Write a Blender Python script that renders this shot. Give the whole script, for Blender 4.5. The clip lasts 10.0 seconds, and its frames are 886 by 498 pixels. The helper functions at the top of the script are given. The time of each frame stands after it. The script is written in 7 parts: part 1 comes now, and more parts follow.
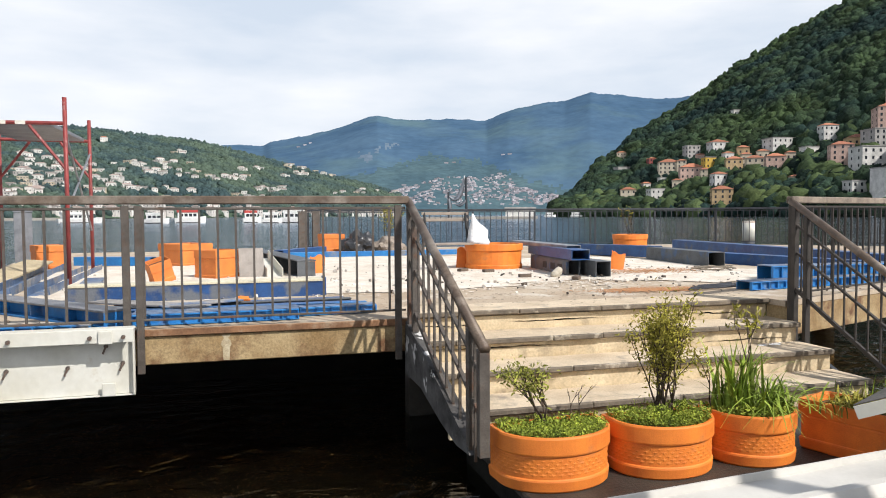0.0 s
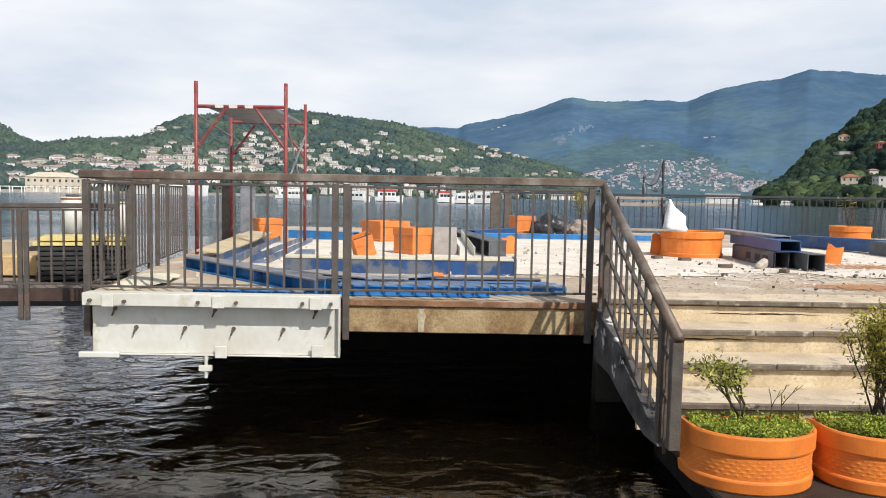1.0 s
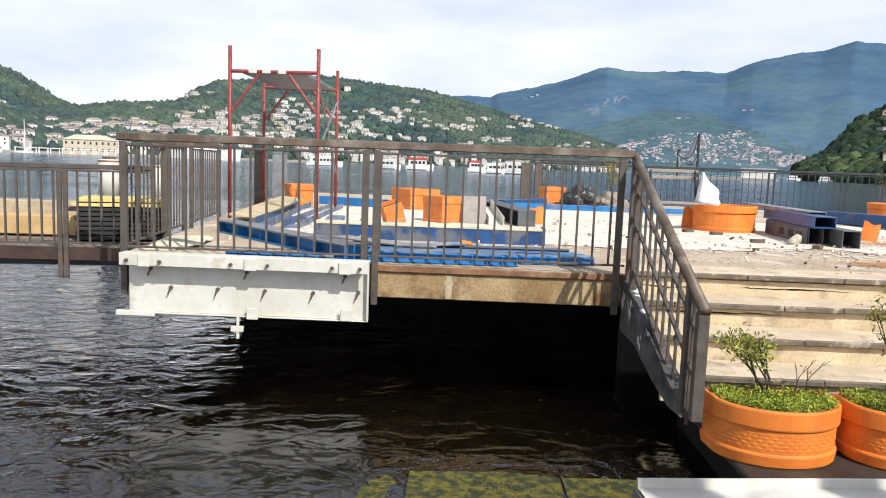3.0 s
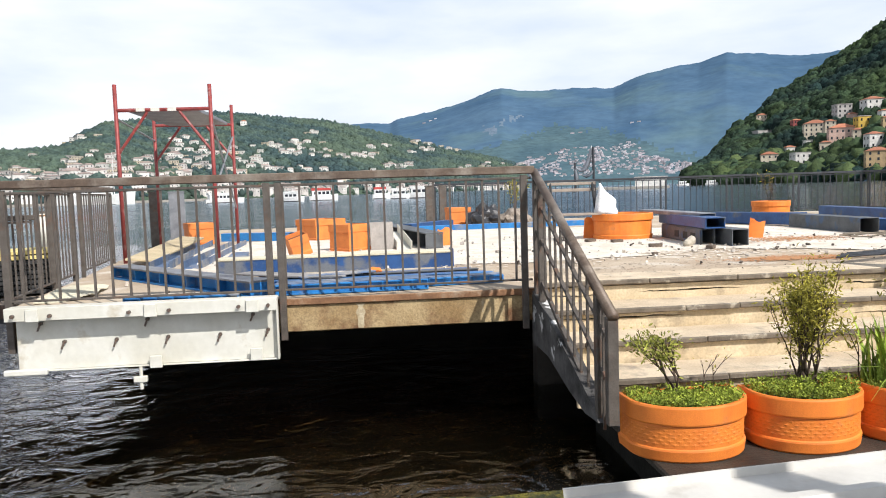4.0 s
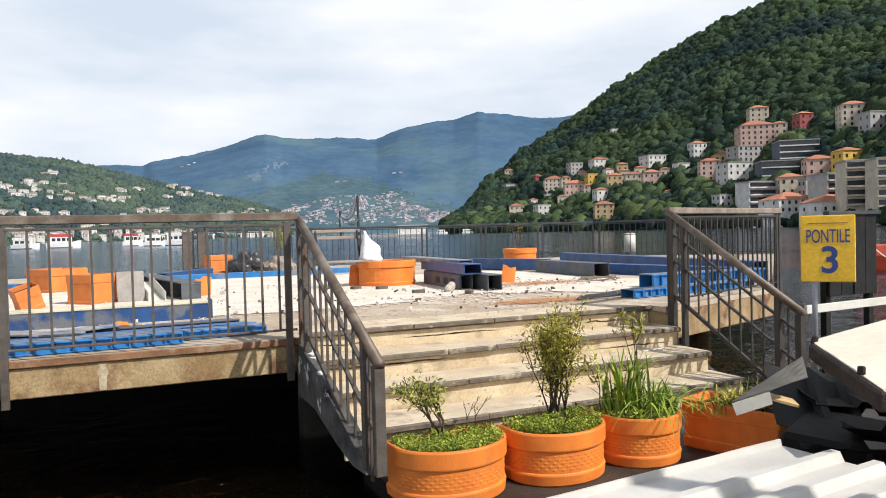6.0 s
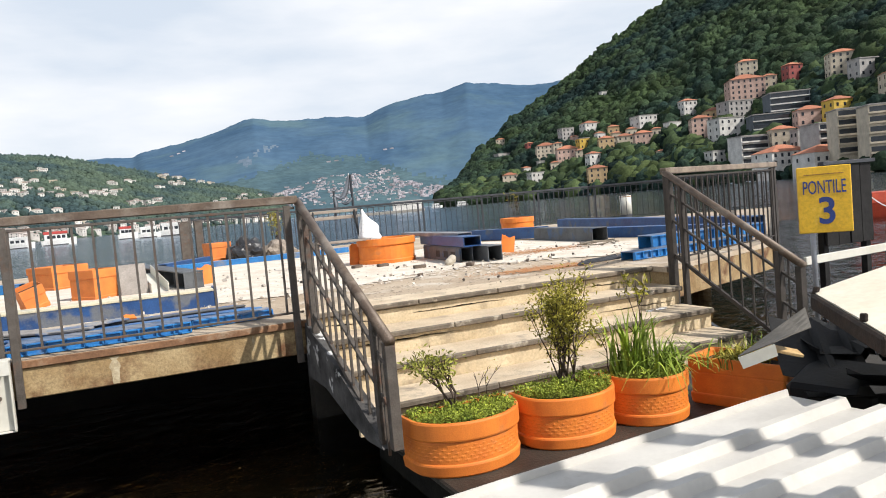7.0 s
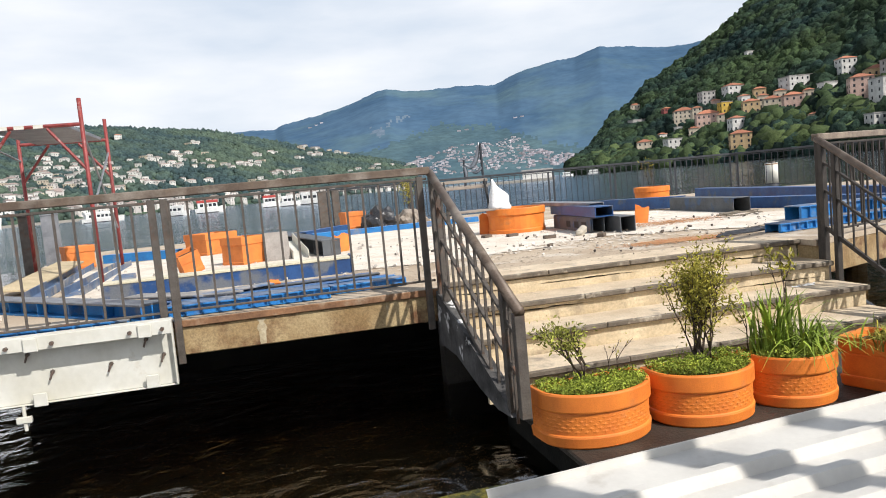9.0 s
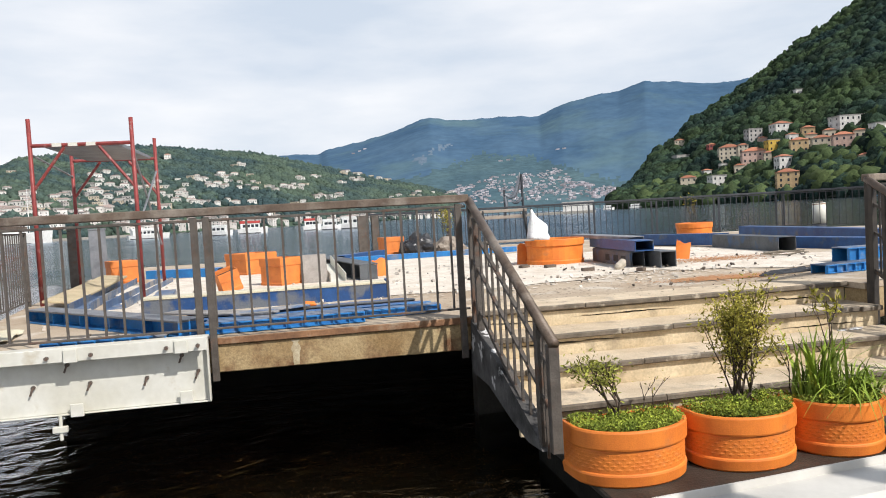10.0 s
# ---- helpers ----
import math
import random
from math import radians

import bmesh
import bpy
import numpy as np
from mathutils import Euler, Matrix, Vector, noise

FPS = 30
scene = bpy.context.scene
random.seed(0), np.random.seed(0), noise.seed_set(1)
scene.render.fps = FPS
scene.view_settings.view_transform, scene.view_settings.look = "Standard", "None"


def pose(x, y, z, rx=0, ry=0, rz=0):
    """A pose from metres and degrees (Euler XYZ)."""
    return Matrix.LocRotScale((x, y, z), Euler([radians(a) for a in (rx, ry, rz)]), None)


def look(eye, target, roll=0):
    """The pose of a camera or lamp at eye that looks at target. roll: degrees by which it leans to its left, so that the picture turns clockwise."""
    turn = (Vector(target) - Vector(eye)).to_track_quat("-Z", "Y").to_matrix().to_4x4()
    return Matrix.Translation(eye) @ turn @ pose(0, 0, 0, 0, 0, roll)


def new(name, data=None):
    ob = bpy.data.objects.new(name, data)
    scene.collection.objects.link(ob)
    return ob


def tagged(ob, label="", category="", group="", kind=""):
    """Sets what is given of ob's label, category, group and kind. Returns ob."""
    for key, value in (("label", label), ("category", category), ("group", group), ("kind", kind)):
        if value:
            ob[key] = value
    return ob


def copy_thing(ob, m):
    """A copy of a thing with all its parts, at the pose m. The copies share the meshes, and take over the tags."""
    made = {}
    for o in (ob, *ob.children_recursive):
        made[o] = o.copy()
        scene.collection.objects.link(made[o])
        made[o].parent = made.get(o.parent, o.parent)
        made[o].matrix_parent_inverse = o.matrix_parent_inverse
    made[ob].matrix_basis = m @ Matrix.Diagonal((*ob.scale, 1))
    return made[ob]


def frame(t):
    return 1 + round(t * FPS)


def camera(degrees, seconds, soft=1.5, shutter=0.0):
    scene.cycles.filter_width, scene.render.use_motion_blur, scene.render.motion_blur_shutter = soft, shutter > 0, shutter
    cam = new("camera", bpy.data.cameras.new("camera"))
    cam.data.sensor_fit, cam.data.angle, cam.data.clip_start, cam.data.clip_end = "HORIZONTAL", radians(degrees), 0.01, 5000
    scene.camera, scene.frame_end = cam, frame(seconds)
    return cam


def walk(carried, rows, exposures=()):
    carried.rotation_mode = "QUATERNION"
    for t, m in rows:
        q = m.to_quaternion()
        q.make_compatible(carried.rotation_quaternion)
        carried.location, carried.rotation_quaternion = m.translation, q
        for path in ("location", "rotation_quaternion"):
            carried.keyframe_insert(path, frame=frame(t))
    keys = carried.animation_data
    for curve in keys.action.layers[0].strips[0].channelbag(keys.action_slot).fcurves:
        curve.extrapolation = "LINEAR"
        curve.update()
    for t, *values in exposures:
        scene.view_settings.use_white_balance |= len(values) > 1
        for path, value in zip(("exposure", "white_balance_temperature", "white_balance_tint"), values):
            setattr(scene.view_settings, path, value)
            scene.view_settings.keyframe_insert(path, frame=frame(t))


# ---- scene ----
cam = camera(62.07, 10.0, 1.0)
PATH = [
    (0, (0.000, 0.000, 0.920), (2.636, 9.635, 0.459), -0.36),
    (0.5, (-0.014, -0.036, 0.917), (1.029, 9.904, 0.582), 2.25),
    (1, (-0.032, -0.047, 0.914), (0.082, 9.927, 0.204), 1.03),
    (1.5, (-0.037, -0.076, 0.907), (-0.880, 9.830, -0.165), -1.49),
    (2, (-0.034, -0.088, 0.902), (-1.058, 9.764, -0.470), -2.49),
    (2.2, (-0.051, -0.100, 0.906), (-1.402, 9.718, -0.431), -2.49),
    (3.3, (-0.019, -0.076, 0.901), (0.159, 9.872, -0.104), 1.86),
    (3.5, (-0.027, -0.056, 0.893), (0.452, 9.890, -0.029), -0.08),
    (4, (-0.011, -0.057, 0.895), (0.935, 9.866, 0.106), -1.82),
    (4.5, (-0.018, -0.006, 0.896), (1.256, 9.883, 0.130), -3.48),
    (5, (0.021, 0.020, 0.890), (2.729, 9.647, 0.855), -1.28),
    (5.5, (0.021, 0.051, 0.903), (3.600, 9.383, 0.574), -1.24),
    (5.7, (0.023, 0.051, 0.890), (3.903, 9.266, 0.730), -0.72),
    (6.8, (-0.011, 0.031, 0.900), (4.132, 9.114, 0.327), -4.00),
    (7, (-0.027, 0.029, 0.900), (3.997, 9.164, 0.302), -5.00),
    (7.5, (-0.022, 0.029, 0.898), (3.909, 9.210, 0.412), -3.90),
    (8, (-0.036, 0.017, 0.903), (3.363, 9.412, 0.477), -4.78),
    (8.5, (-0.030, 0.007, 0.903), (2.709, 9.602, 0.243), -5.02),
    (9, (-0.043, 0.004, 0.915), (2.292, 9.690, 0.055), -5.23),
    (9.5, (-0.025, -0.011, 0.899), (1.581, 9.858, 0.758), -4.15),
    (10, (-0.029, 0.019, 0.906), (1.839, 9.833, 0.466), -3.25),
]
walk(cam, [(t, look(eye, target, roll)) for t, eye, target, roll in PATH],
     exposures=[(0, 0.06, 6300, 10), (1, -0.04, 6300, 10), (2, -0.05, 6300, 10), (3.4, 0.20, 6250, 10), (4, 0.20, 6250, 10), (5, 0.12, 6300, 10), (5.6, 0.08, 6300, 10), (7, 0.10, 6400, 10), (8.5, 0.10, 6350, 10), (10, 0.0, 6300, 10)])

# ---- light ----
SUN = Vector((0.73, -1.0, 1.22)).normalized()      # towards the sun
sun = new("sun", bpy.data.lights.new("sun", "SUN"))
sun.data.energy, sun.data.angle, sun.data.color = 5.0, radians(0.6), (1.0, 0.94, 0.865)
sun.matrix_world = look(SUN * 50, (0, 0, 0))


def make_world():
    """A Nishita sky behind thin bright clouds with soft grey-blue gaps."""
    w = bpy.data.worlds.new("sky")
    scene.world = w
    w.use_nodes = True
    nt = w.node_tree
    nt.nodes.clear()
    N, L = nt.nodes.new, nt.links.new
    sky = N("ShaderNodeTexSky")
    sky.sky_type, sky.sun_disc = "NISHITA", False
    sky.sun_elevation = math.asin(SUN.z)
    sky.sun_rotation = math.atan2(SUN.x, SUN.y)
    sky.air_density, sky.dust_density = 1.0, 1.5
    coord = N("ShaderNodeTexCoord")
    mapping = N("ShaderNodeMapping")
    mapping.inputs["Scale"].default_value = (1.6, 1.6, 6.0)
    L(coord.outputs["Generated"], mapping.inputs["Vector"])
    n1 = N("ShaderNodeTexNoise")
    n1.inputs["Scale"].default_value, n1.inputs["Detail"].default_value = 1.7, 6.0
    n1.inputs["Roughness"].default_value = 0.5
    L(mapping.outputs["Vector"], n1.inputs["Vector"])
    ramp = N("ShaderNodeValToRGB")
    ramp.color_ramp.elements[0].position, ramp.color_ramp.elements[1].position = 0.34, 0.62
    ramp.color_ramp.elements[0].color = (0.68, 0.75, 0.84, 1)
    ramp.color_ramp.elements[1].color = (0.98, 0.98, 0.99, 1)
    L(n1.outputs["Fac"], ramp.inputs["Fac"])
    bg1, bg2 = N("ShaderNodeBackground"), N("ShaderNodeBackground")
    L(sky.outputs["Color"], bg1.inputs["Color"])
    bg1.inputs["Strength"].default_value = 0.09
    L(ramp.outputs["Color"], bg2.inputs["Color"])
    bg2.inputs["Strength"].default_value = 1.02
    mix, out = N("ShaderNodeMixShader"), N("ShaderNodeOutputWorld")
    # cloud thins out towards the zenith, where the blue sky is clear
    sep, height = N("ShaderNodeSeparateXYZ"), N("ShaderNodeMapRange")
    L(coord.outputs["Generated"], sep.inputs[0])
    L(sep.outputs["Z"], height.inputs["Value"])
    height.interpolation_type = "SMOOTHSTEP"
    for key, value in (("From Min", 0.45), ("From Max", 0.85), ("To Min", 0.93), ("To Max", 0.15)):
        height.inputs[key].default_value = value
    L(height.outputs["Result"], mix.inputs[0])
    L(bg1.outputs[0], mix.inputs[1])
    L(bg2.outputs[0], mix.inputs[2])
    L(mix.outputs[0], out.inputs["Surface"])


make_world()


# ---- materials ----
def mat(name, base, second=None, rough=0.7, metal=0.0, scale=6.0, fine=60.0, bump=0.3, spread=(0.35, 0.65),
        stain=None, stain_at=(0.58, 0.75), stain_scale=2.0, vary=0.0, coat=0.0, space="Object", depth=0.01, island=False, grit=1.0, gloss=0.5):
    """A weathered surface: two colours by coarse noise, stains by another, grain and bump by fine noise."""
    m = bpy.data.materials.new(name)
    m.use_nodes = True
    nt = m.node_tree
    N, L = nt.nodes.new, nt.links.new
    b = nt.nodes["Principled BSDF"]
    b.inputs["Roughness"].default_value, b.inputs["Metallic"].default_value = rough, metal
    b.inputs["Coat Weight"].default_value = coat
    b.inputs["Specular IOR Level"].default_value = gloss
    coord = N("ShaderNodeTexCoord")
    second = second or tuple(c * 0.72 for c in base)

    def noise_at(s, detail=5.0):
        n = N("ShaderNodeTexNoise")
        n.inputs["Scale"].default_value, n.inputs["Detail"].default_value = s, detail
        n.inputs["Roughness"].default_value = 0.6
        L(coord.outputs[space], n.inputs["Vector"])
        return n

    def ramp(src, a, z, ca, cz):
        r = N("ShaderNodeValToRGB")
        r.color_ramp.elements[0].position, r.color_ramp.elements[1].position = a, z
        r.color_ramp.elements[0].color, r.color_ramp.elements[1].color = (*ca, 1), (*cz, 1)
        L(src, r.inputs["Fac"])
        return r

    col = ramp(noise_at(scale).outputs["Fac"], *spread, second, base).outputs["Color"]
    if stain:
        k = ramp(noise_at(stain_scale, 8.0).outputs["Fac"], *stain_at, (0, 0, 0), (1, 1, 1))
        mx = N("ShaderNodeMix")
        mx.data_type = "RGBA"
        L(k.outputs["Color"], mx.inputs["Factor"])
        L(col, mx.inputs["A"])
        mx.inputs["B"].default_value = (*stain, 1)
        col = mx.outputs["Result"]
    grain = noise_at(fine, 3.0)
    g = ramp(grain.outputs["Fac"], 0.3, 0.7, (1 - 0.2 * grit,) * 3, (1 + 0.08 * grit,) * 3)
    mul = N("ShaderNodeMix")
    mul.data_type, mul.blend_type = "RGBA", "MULTIPLY"
    mul.inputs["Factor"].default_value = 1.0
    L(col, mul.inputs["A"])
    L(g.outputs["Color"], mul.inputs["B"])
    col = mul.outputs["Result"]
    if vary:
        hsv = N("ShaderNodeHueSaturation")
        mr = N("ShaderNodeMapRange")
        mr.inputs["To Min"].default_value, mr.inputs["To Max"].default_value = 1 - vary, 1 + vary
        if island:
            L(N("ShaderNodeNewGeometry").outputs["Random Per Island"], mr.inputs["Value"])
        else:
            L(N("ShaderNodeObjectInfo").outputs["Random"], mr.inputs["Value"])
        L(mr.outputs["Result"], hsv.inputs["Value"])
        L(col, hsv.inputs["Color"])
        col = hsv.outputs["Color"]
    L(col, b.inputs["Base Color"])
    bp = N("ShaderNodeBump")
    bp.inputs["Strength"].default_value, bp.inputs["Distance"].default_value = bump, depth
    L(grain.outputs["Fac"], bp.inputs["Height"])
    L(bp.outputs["Normal"], b.inputs["Normal"])
    return m


DARK_BROWN = mat("dark_brown_steel", (0.060, 0.050, 0.042), (0.032, 0.027, 0.023), 0.6, 0.2, 9, 90)
STEEL = mat("weathered_grey_steel", (0.125, 0.108, 0.092), (0.075, 0.062, 0.052), 0.6, 0.2, 9, 90, stain=(0.16, 0.07, 0.035), stain_at=(0.55, 0.72), stain_scale=5)
PALE_RAIL = mat("pale_worn_handrail", (0.30, 0.24, 0.18), (0.17, 0.13, 0.10), 0.6, 0.1, 7, 80, stain=(0.10, 0.075, 0.055), stain_at=(0.52, 0.66), stain_scale=4)
HANDRAIL = mat("brown_worn_handrail", (0.155, 0.112, 0.080), (0.09, 0.062, 0.044), 0.5, 0.15, 7, 80, stain=(0.26, 0.22, 0.18), stain_at=(0.5, 0.7), stain_scale=4)
DARK_STEEL = mat("dark_far_railing_steel", (0.05, 0.055, 0.065), (0.03, 0.032, 0.038), 0.55, 0.2, 9, 90)
CONCRETE = mat("rust_stained_concrete", (0.44, 0.33, 0.175), (0.26, 0.165, 0.070), 0.85, 0, 2.2, 55, stain=(0.15, 0.070, 0.03), stain_at=(0.52, 0.64), stain_scale=2.8, grit=1.6)
RISER = mat("cream_painted_riser", (0.67, 0.555, 0.37), (0.48, 0.375, 0.23), 0.8, 0, 2.2, 50, stain=(0.30, 0.24, 0.16), stain_at=(0.54, 0.70), stain_scale=3.4)
TREAD = mat("grey_stone_tread", (0.65, 0.54, 0.39), (0.49, 0.39, 0.27), 0.8, 0, 3.0, 70, stain=(0.27, 0.235, 0.19), stain_at=(0.56, 0.72), stain_scale=4)
NOSING = mat("dark_worn_nosing", (0.19, 0.155, 0.115), (0.10, 0.082, 0.06), 0.85, 0, 5, 60, stain=(0.40, 0.35, 0.27), stain_at=(0.56, 0.66), stain_scale=6)
DECK = mat("dusty_screed", (0.50, 0.415, 0.31), (0.38, 0.29, 0.20), 0.9, 0, 0.9, 45, stain=(0.60, 0.54, 0.45), stain_at=(0.54, 0.66), stain_scale=1.6, bump=0.5)
TERRA = mat("orange_terracotta_plastic", (0.82, 0.240, 0.030), (0.68, 0.175, 0.024), 0.6, 0, 5, 120, vary=0.06, bump=0.15, grit=0.4, stain=(0.50, 0.19, 0.075), stain_at=(0.6, 0.78), stain_scale=4)
TERRA_FADED = mat("faded_orange_plastic", (0.72, 0.225, 0.045), (0.58, 0.17, 0.036), 0.65, 0, 5, 100, vary=0.08, bump=0.15)
SOIL = mat("dark_soil", (0.06, 0.045, 0.03), (0.03, 0.022, 0.015), 0.95, 0, 12, 80, bump=0.9)
NAVY = mat("dark_blue_steel", (0.024, 0.105, 0.30), (0.015, 0.060, 0.19), 0.45, 0, 4, 70, stain=(0.10, 0.12, 0.14), stain_at=(0.58, 0.70), stain_scale=3.0, vary=0.15)
SCUFFED = mat("scuffed_navy_steel", (0.020, 0.085, 0.26), (0.012, 0.05, 0.16), 0.5, 0, 3, 70, stain=(0.13, 0.145, 0.17), stain_at=(0.48, 0.56), stain_scale=2.2)
GREY_BEAM = mat("dirty_grey_beam", (0.115, 0.125, 0.135), (0.06, 0.065, 0.072), 0.55, 0.1, 4, 70, stain=(0.05, 0.10, 0.20), stain_at=(0.55, 0.65), stain_scale=3.0)
BLUE = mat("blue_painted_steel", (0.026, 0.225, 0.56), (0.018, 0.14, 0.40), 0.45, 0, 4, 70, stain=(0.22, 0.24, 0.26), stain_at=(0.56, 0.70), stain_scale=3.0, vary=0.15)
BLUE_WORN = mat("worn_grey_blue_steel", (0.13, 0.20, 0.32), (0.06, 0.10, 0.19), 0.5, 0.1, 4, 70, stain=(0.28, 0.27, 0.26), stain_at=(0.5, 0.62), stain_scale=3.0, vary=0.15)
GREY_METAL = mat("galvanised_grey_channel", (0.30, 0.31, 0.33), (0.18, 0.19, 0.21), 0.45, 0.4, 4, 80)
PALE = mat("pale_weathered_flange", (0.68, 0.63, 0.46), (0.50, 0.47, 0.36), 0.7, 0, 4, 70)
WHITE = mat("chipped_white_paint", (0.64, 0.63, 0.57), (0.55, 0.53, 0.45), 0.5, 0, 2.5, 18, grit=0.3, stain=(0.40, 0.33, 0.21), stain_at=(0.62, 0.76), stain_scale=2.5, bump=0.1)
CREAM = mat("cream_roof_coating", (0.78, 0.72, 0.59), (0.70, 0.63, 0.49), 0.5, 0, 2.5, 20, grit=0.3, stain=(0.60, 0.52, 0.38), stain_at=(0.66, 0.78), stain_scale=3, bump=0.1)
RED = mat("red_painted_scaffold_tube", (0.30, 0.05, 0.045), (0.19, 0.035, 0.032), 0.5, 0.1, 9, 80, stain=(0.36, 0.24, 0.22), stain_at=(0.58, 0.7), stain_scale=6)
WOOD = mat("bright_timber", (0.60, 0.42, 0.20), (0.48, 0.31, 0.13), 0.7, 0, 5, 60)
PALLET = mat("yellow_board", (0.70, 0.58, 0.22), (0.56, 0.44, 0.15), 0.7, 0, 5, 60)
BLACK = mat("black_boards", (0.03, 0.03, 0.03), (0.015, 0.015, 0.015), 0.7, 0, 5, 60)
SHEET = mat("white_corrugated_sheet", (0.59, 0.57, 0.52), (0.48, 0.46, 0.42), 0.42, 0.0, 2.0, 30, grit=0.2, bump=0.05, stain=(0.40, 0.37, 0.32), stain_at=(0.62, 0.76), stain_scale=3)
# dark sheet metal, coloured near black for the deep shade inside the heap
SHEET_DARK = mat("near_black_sheet", (0.012, 0.012, 0.012), (0.005, 0.005, 0.005), 0.65, 0.0, 3, 60, stain=(0.040, 0.038, 0.036), stain_at=(0.62, 0.72), stain_scale=4, gloss=0.3)
# panel ends turn away from the sun; their shade is in this grey
PANEL_CORE = mat("shade_grey_panel_side", (0.10, 0.095, 0.09), (0.06, 0.056, 0.052), 0.7, 0, 3, 40)
# wet concrete darkened further, to carry the shade of walls under pier and steps
WET_AND_SHADE = mat("wet_concrete_with_shade", (0.050, 0.043, 0.033), (0.020, 0.017, 0.013), 0.6, 0, 3, 45, bump=0.6)
PLASTIC_WHITE = mat("white_plastic_film", (0.85, 0.85, 0.84), (0.78, 0.78, 0.78), 0.45, 0, 5, 30, bump=0.4)
LEAF = mat("shrub_leaf", (0.36, 0.37, 0.070), (0.20, 0.21, 0.040), 0.7, 0, 6, 40, vary=0.35, island=True, gloss=0.25)
LEAF_YELLOW = mat("yellowing_leaf", (0.42, 0.37, 0.055), (0.24, 0.22, 0.035), 0.7, 0, 6, 40, vary=0.4, island=True, gloss=0.25)
GRASSY = mat("long_green_blade", (0.30, 0.38, 0.050), (0.15, 0.22, 0.030), 0.6, 0, 6, 40, vary=0.5, island=True, gloss=0.25)
CLOVER = mat("fresh_low_weeds", (0.35, 0.40, 0.055), (0.14, 0.19, 0.028), 0.75, 0, 9, 40, vary=0.55, island=True, gloss=0.2)
BRICK = mat("dark_dusty_brick", (0.16, 0.12, 0.09), (0.09, 0.07, 0.055), 0.9, 0, 9, 60)
BARK = mat("thin_brown_stem", (0.09, 0.06, 0.04), (0.05, 0.033, 0.022), 0.85, 0, 12, 60)
SIGN_YELLOW = mat("faded_yellow_sign", (0.82, 0.50, 0.025), (0.74, 0.43, 0.02), 0.45, 0, 4, 40, bump=0.05, stain=(0.70, 0.50, 0.14), stain_at=(0.6, 0.8), stain_scale=5)
SIGN_BLUE = mat("blue_sign_paint", (0.022, 0.050, 0.23), (0.018, 0.040, 0.18), 0.5, 0, 5, 40, bump=0.05)


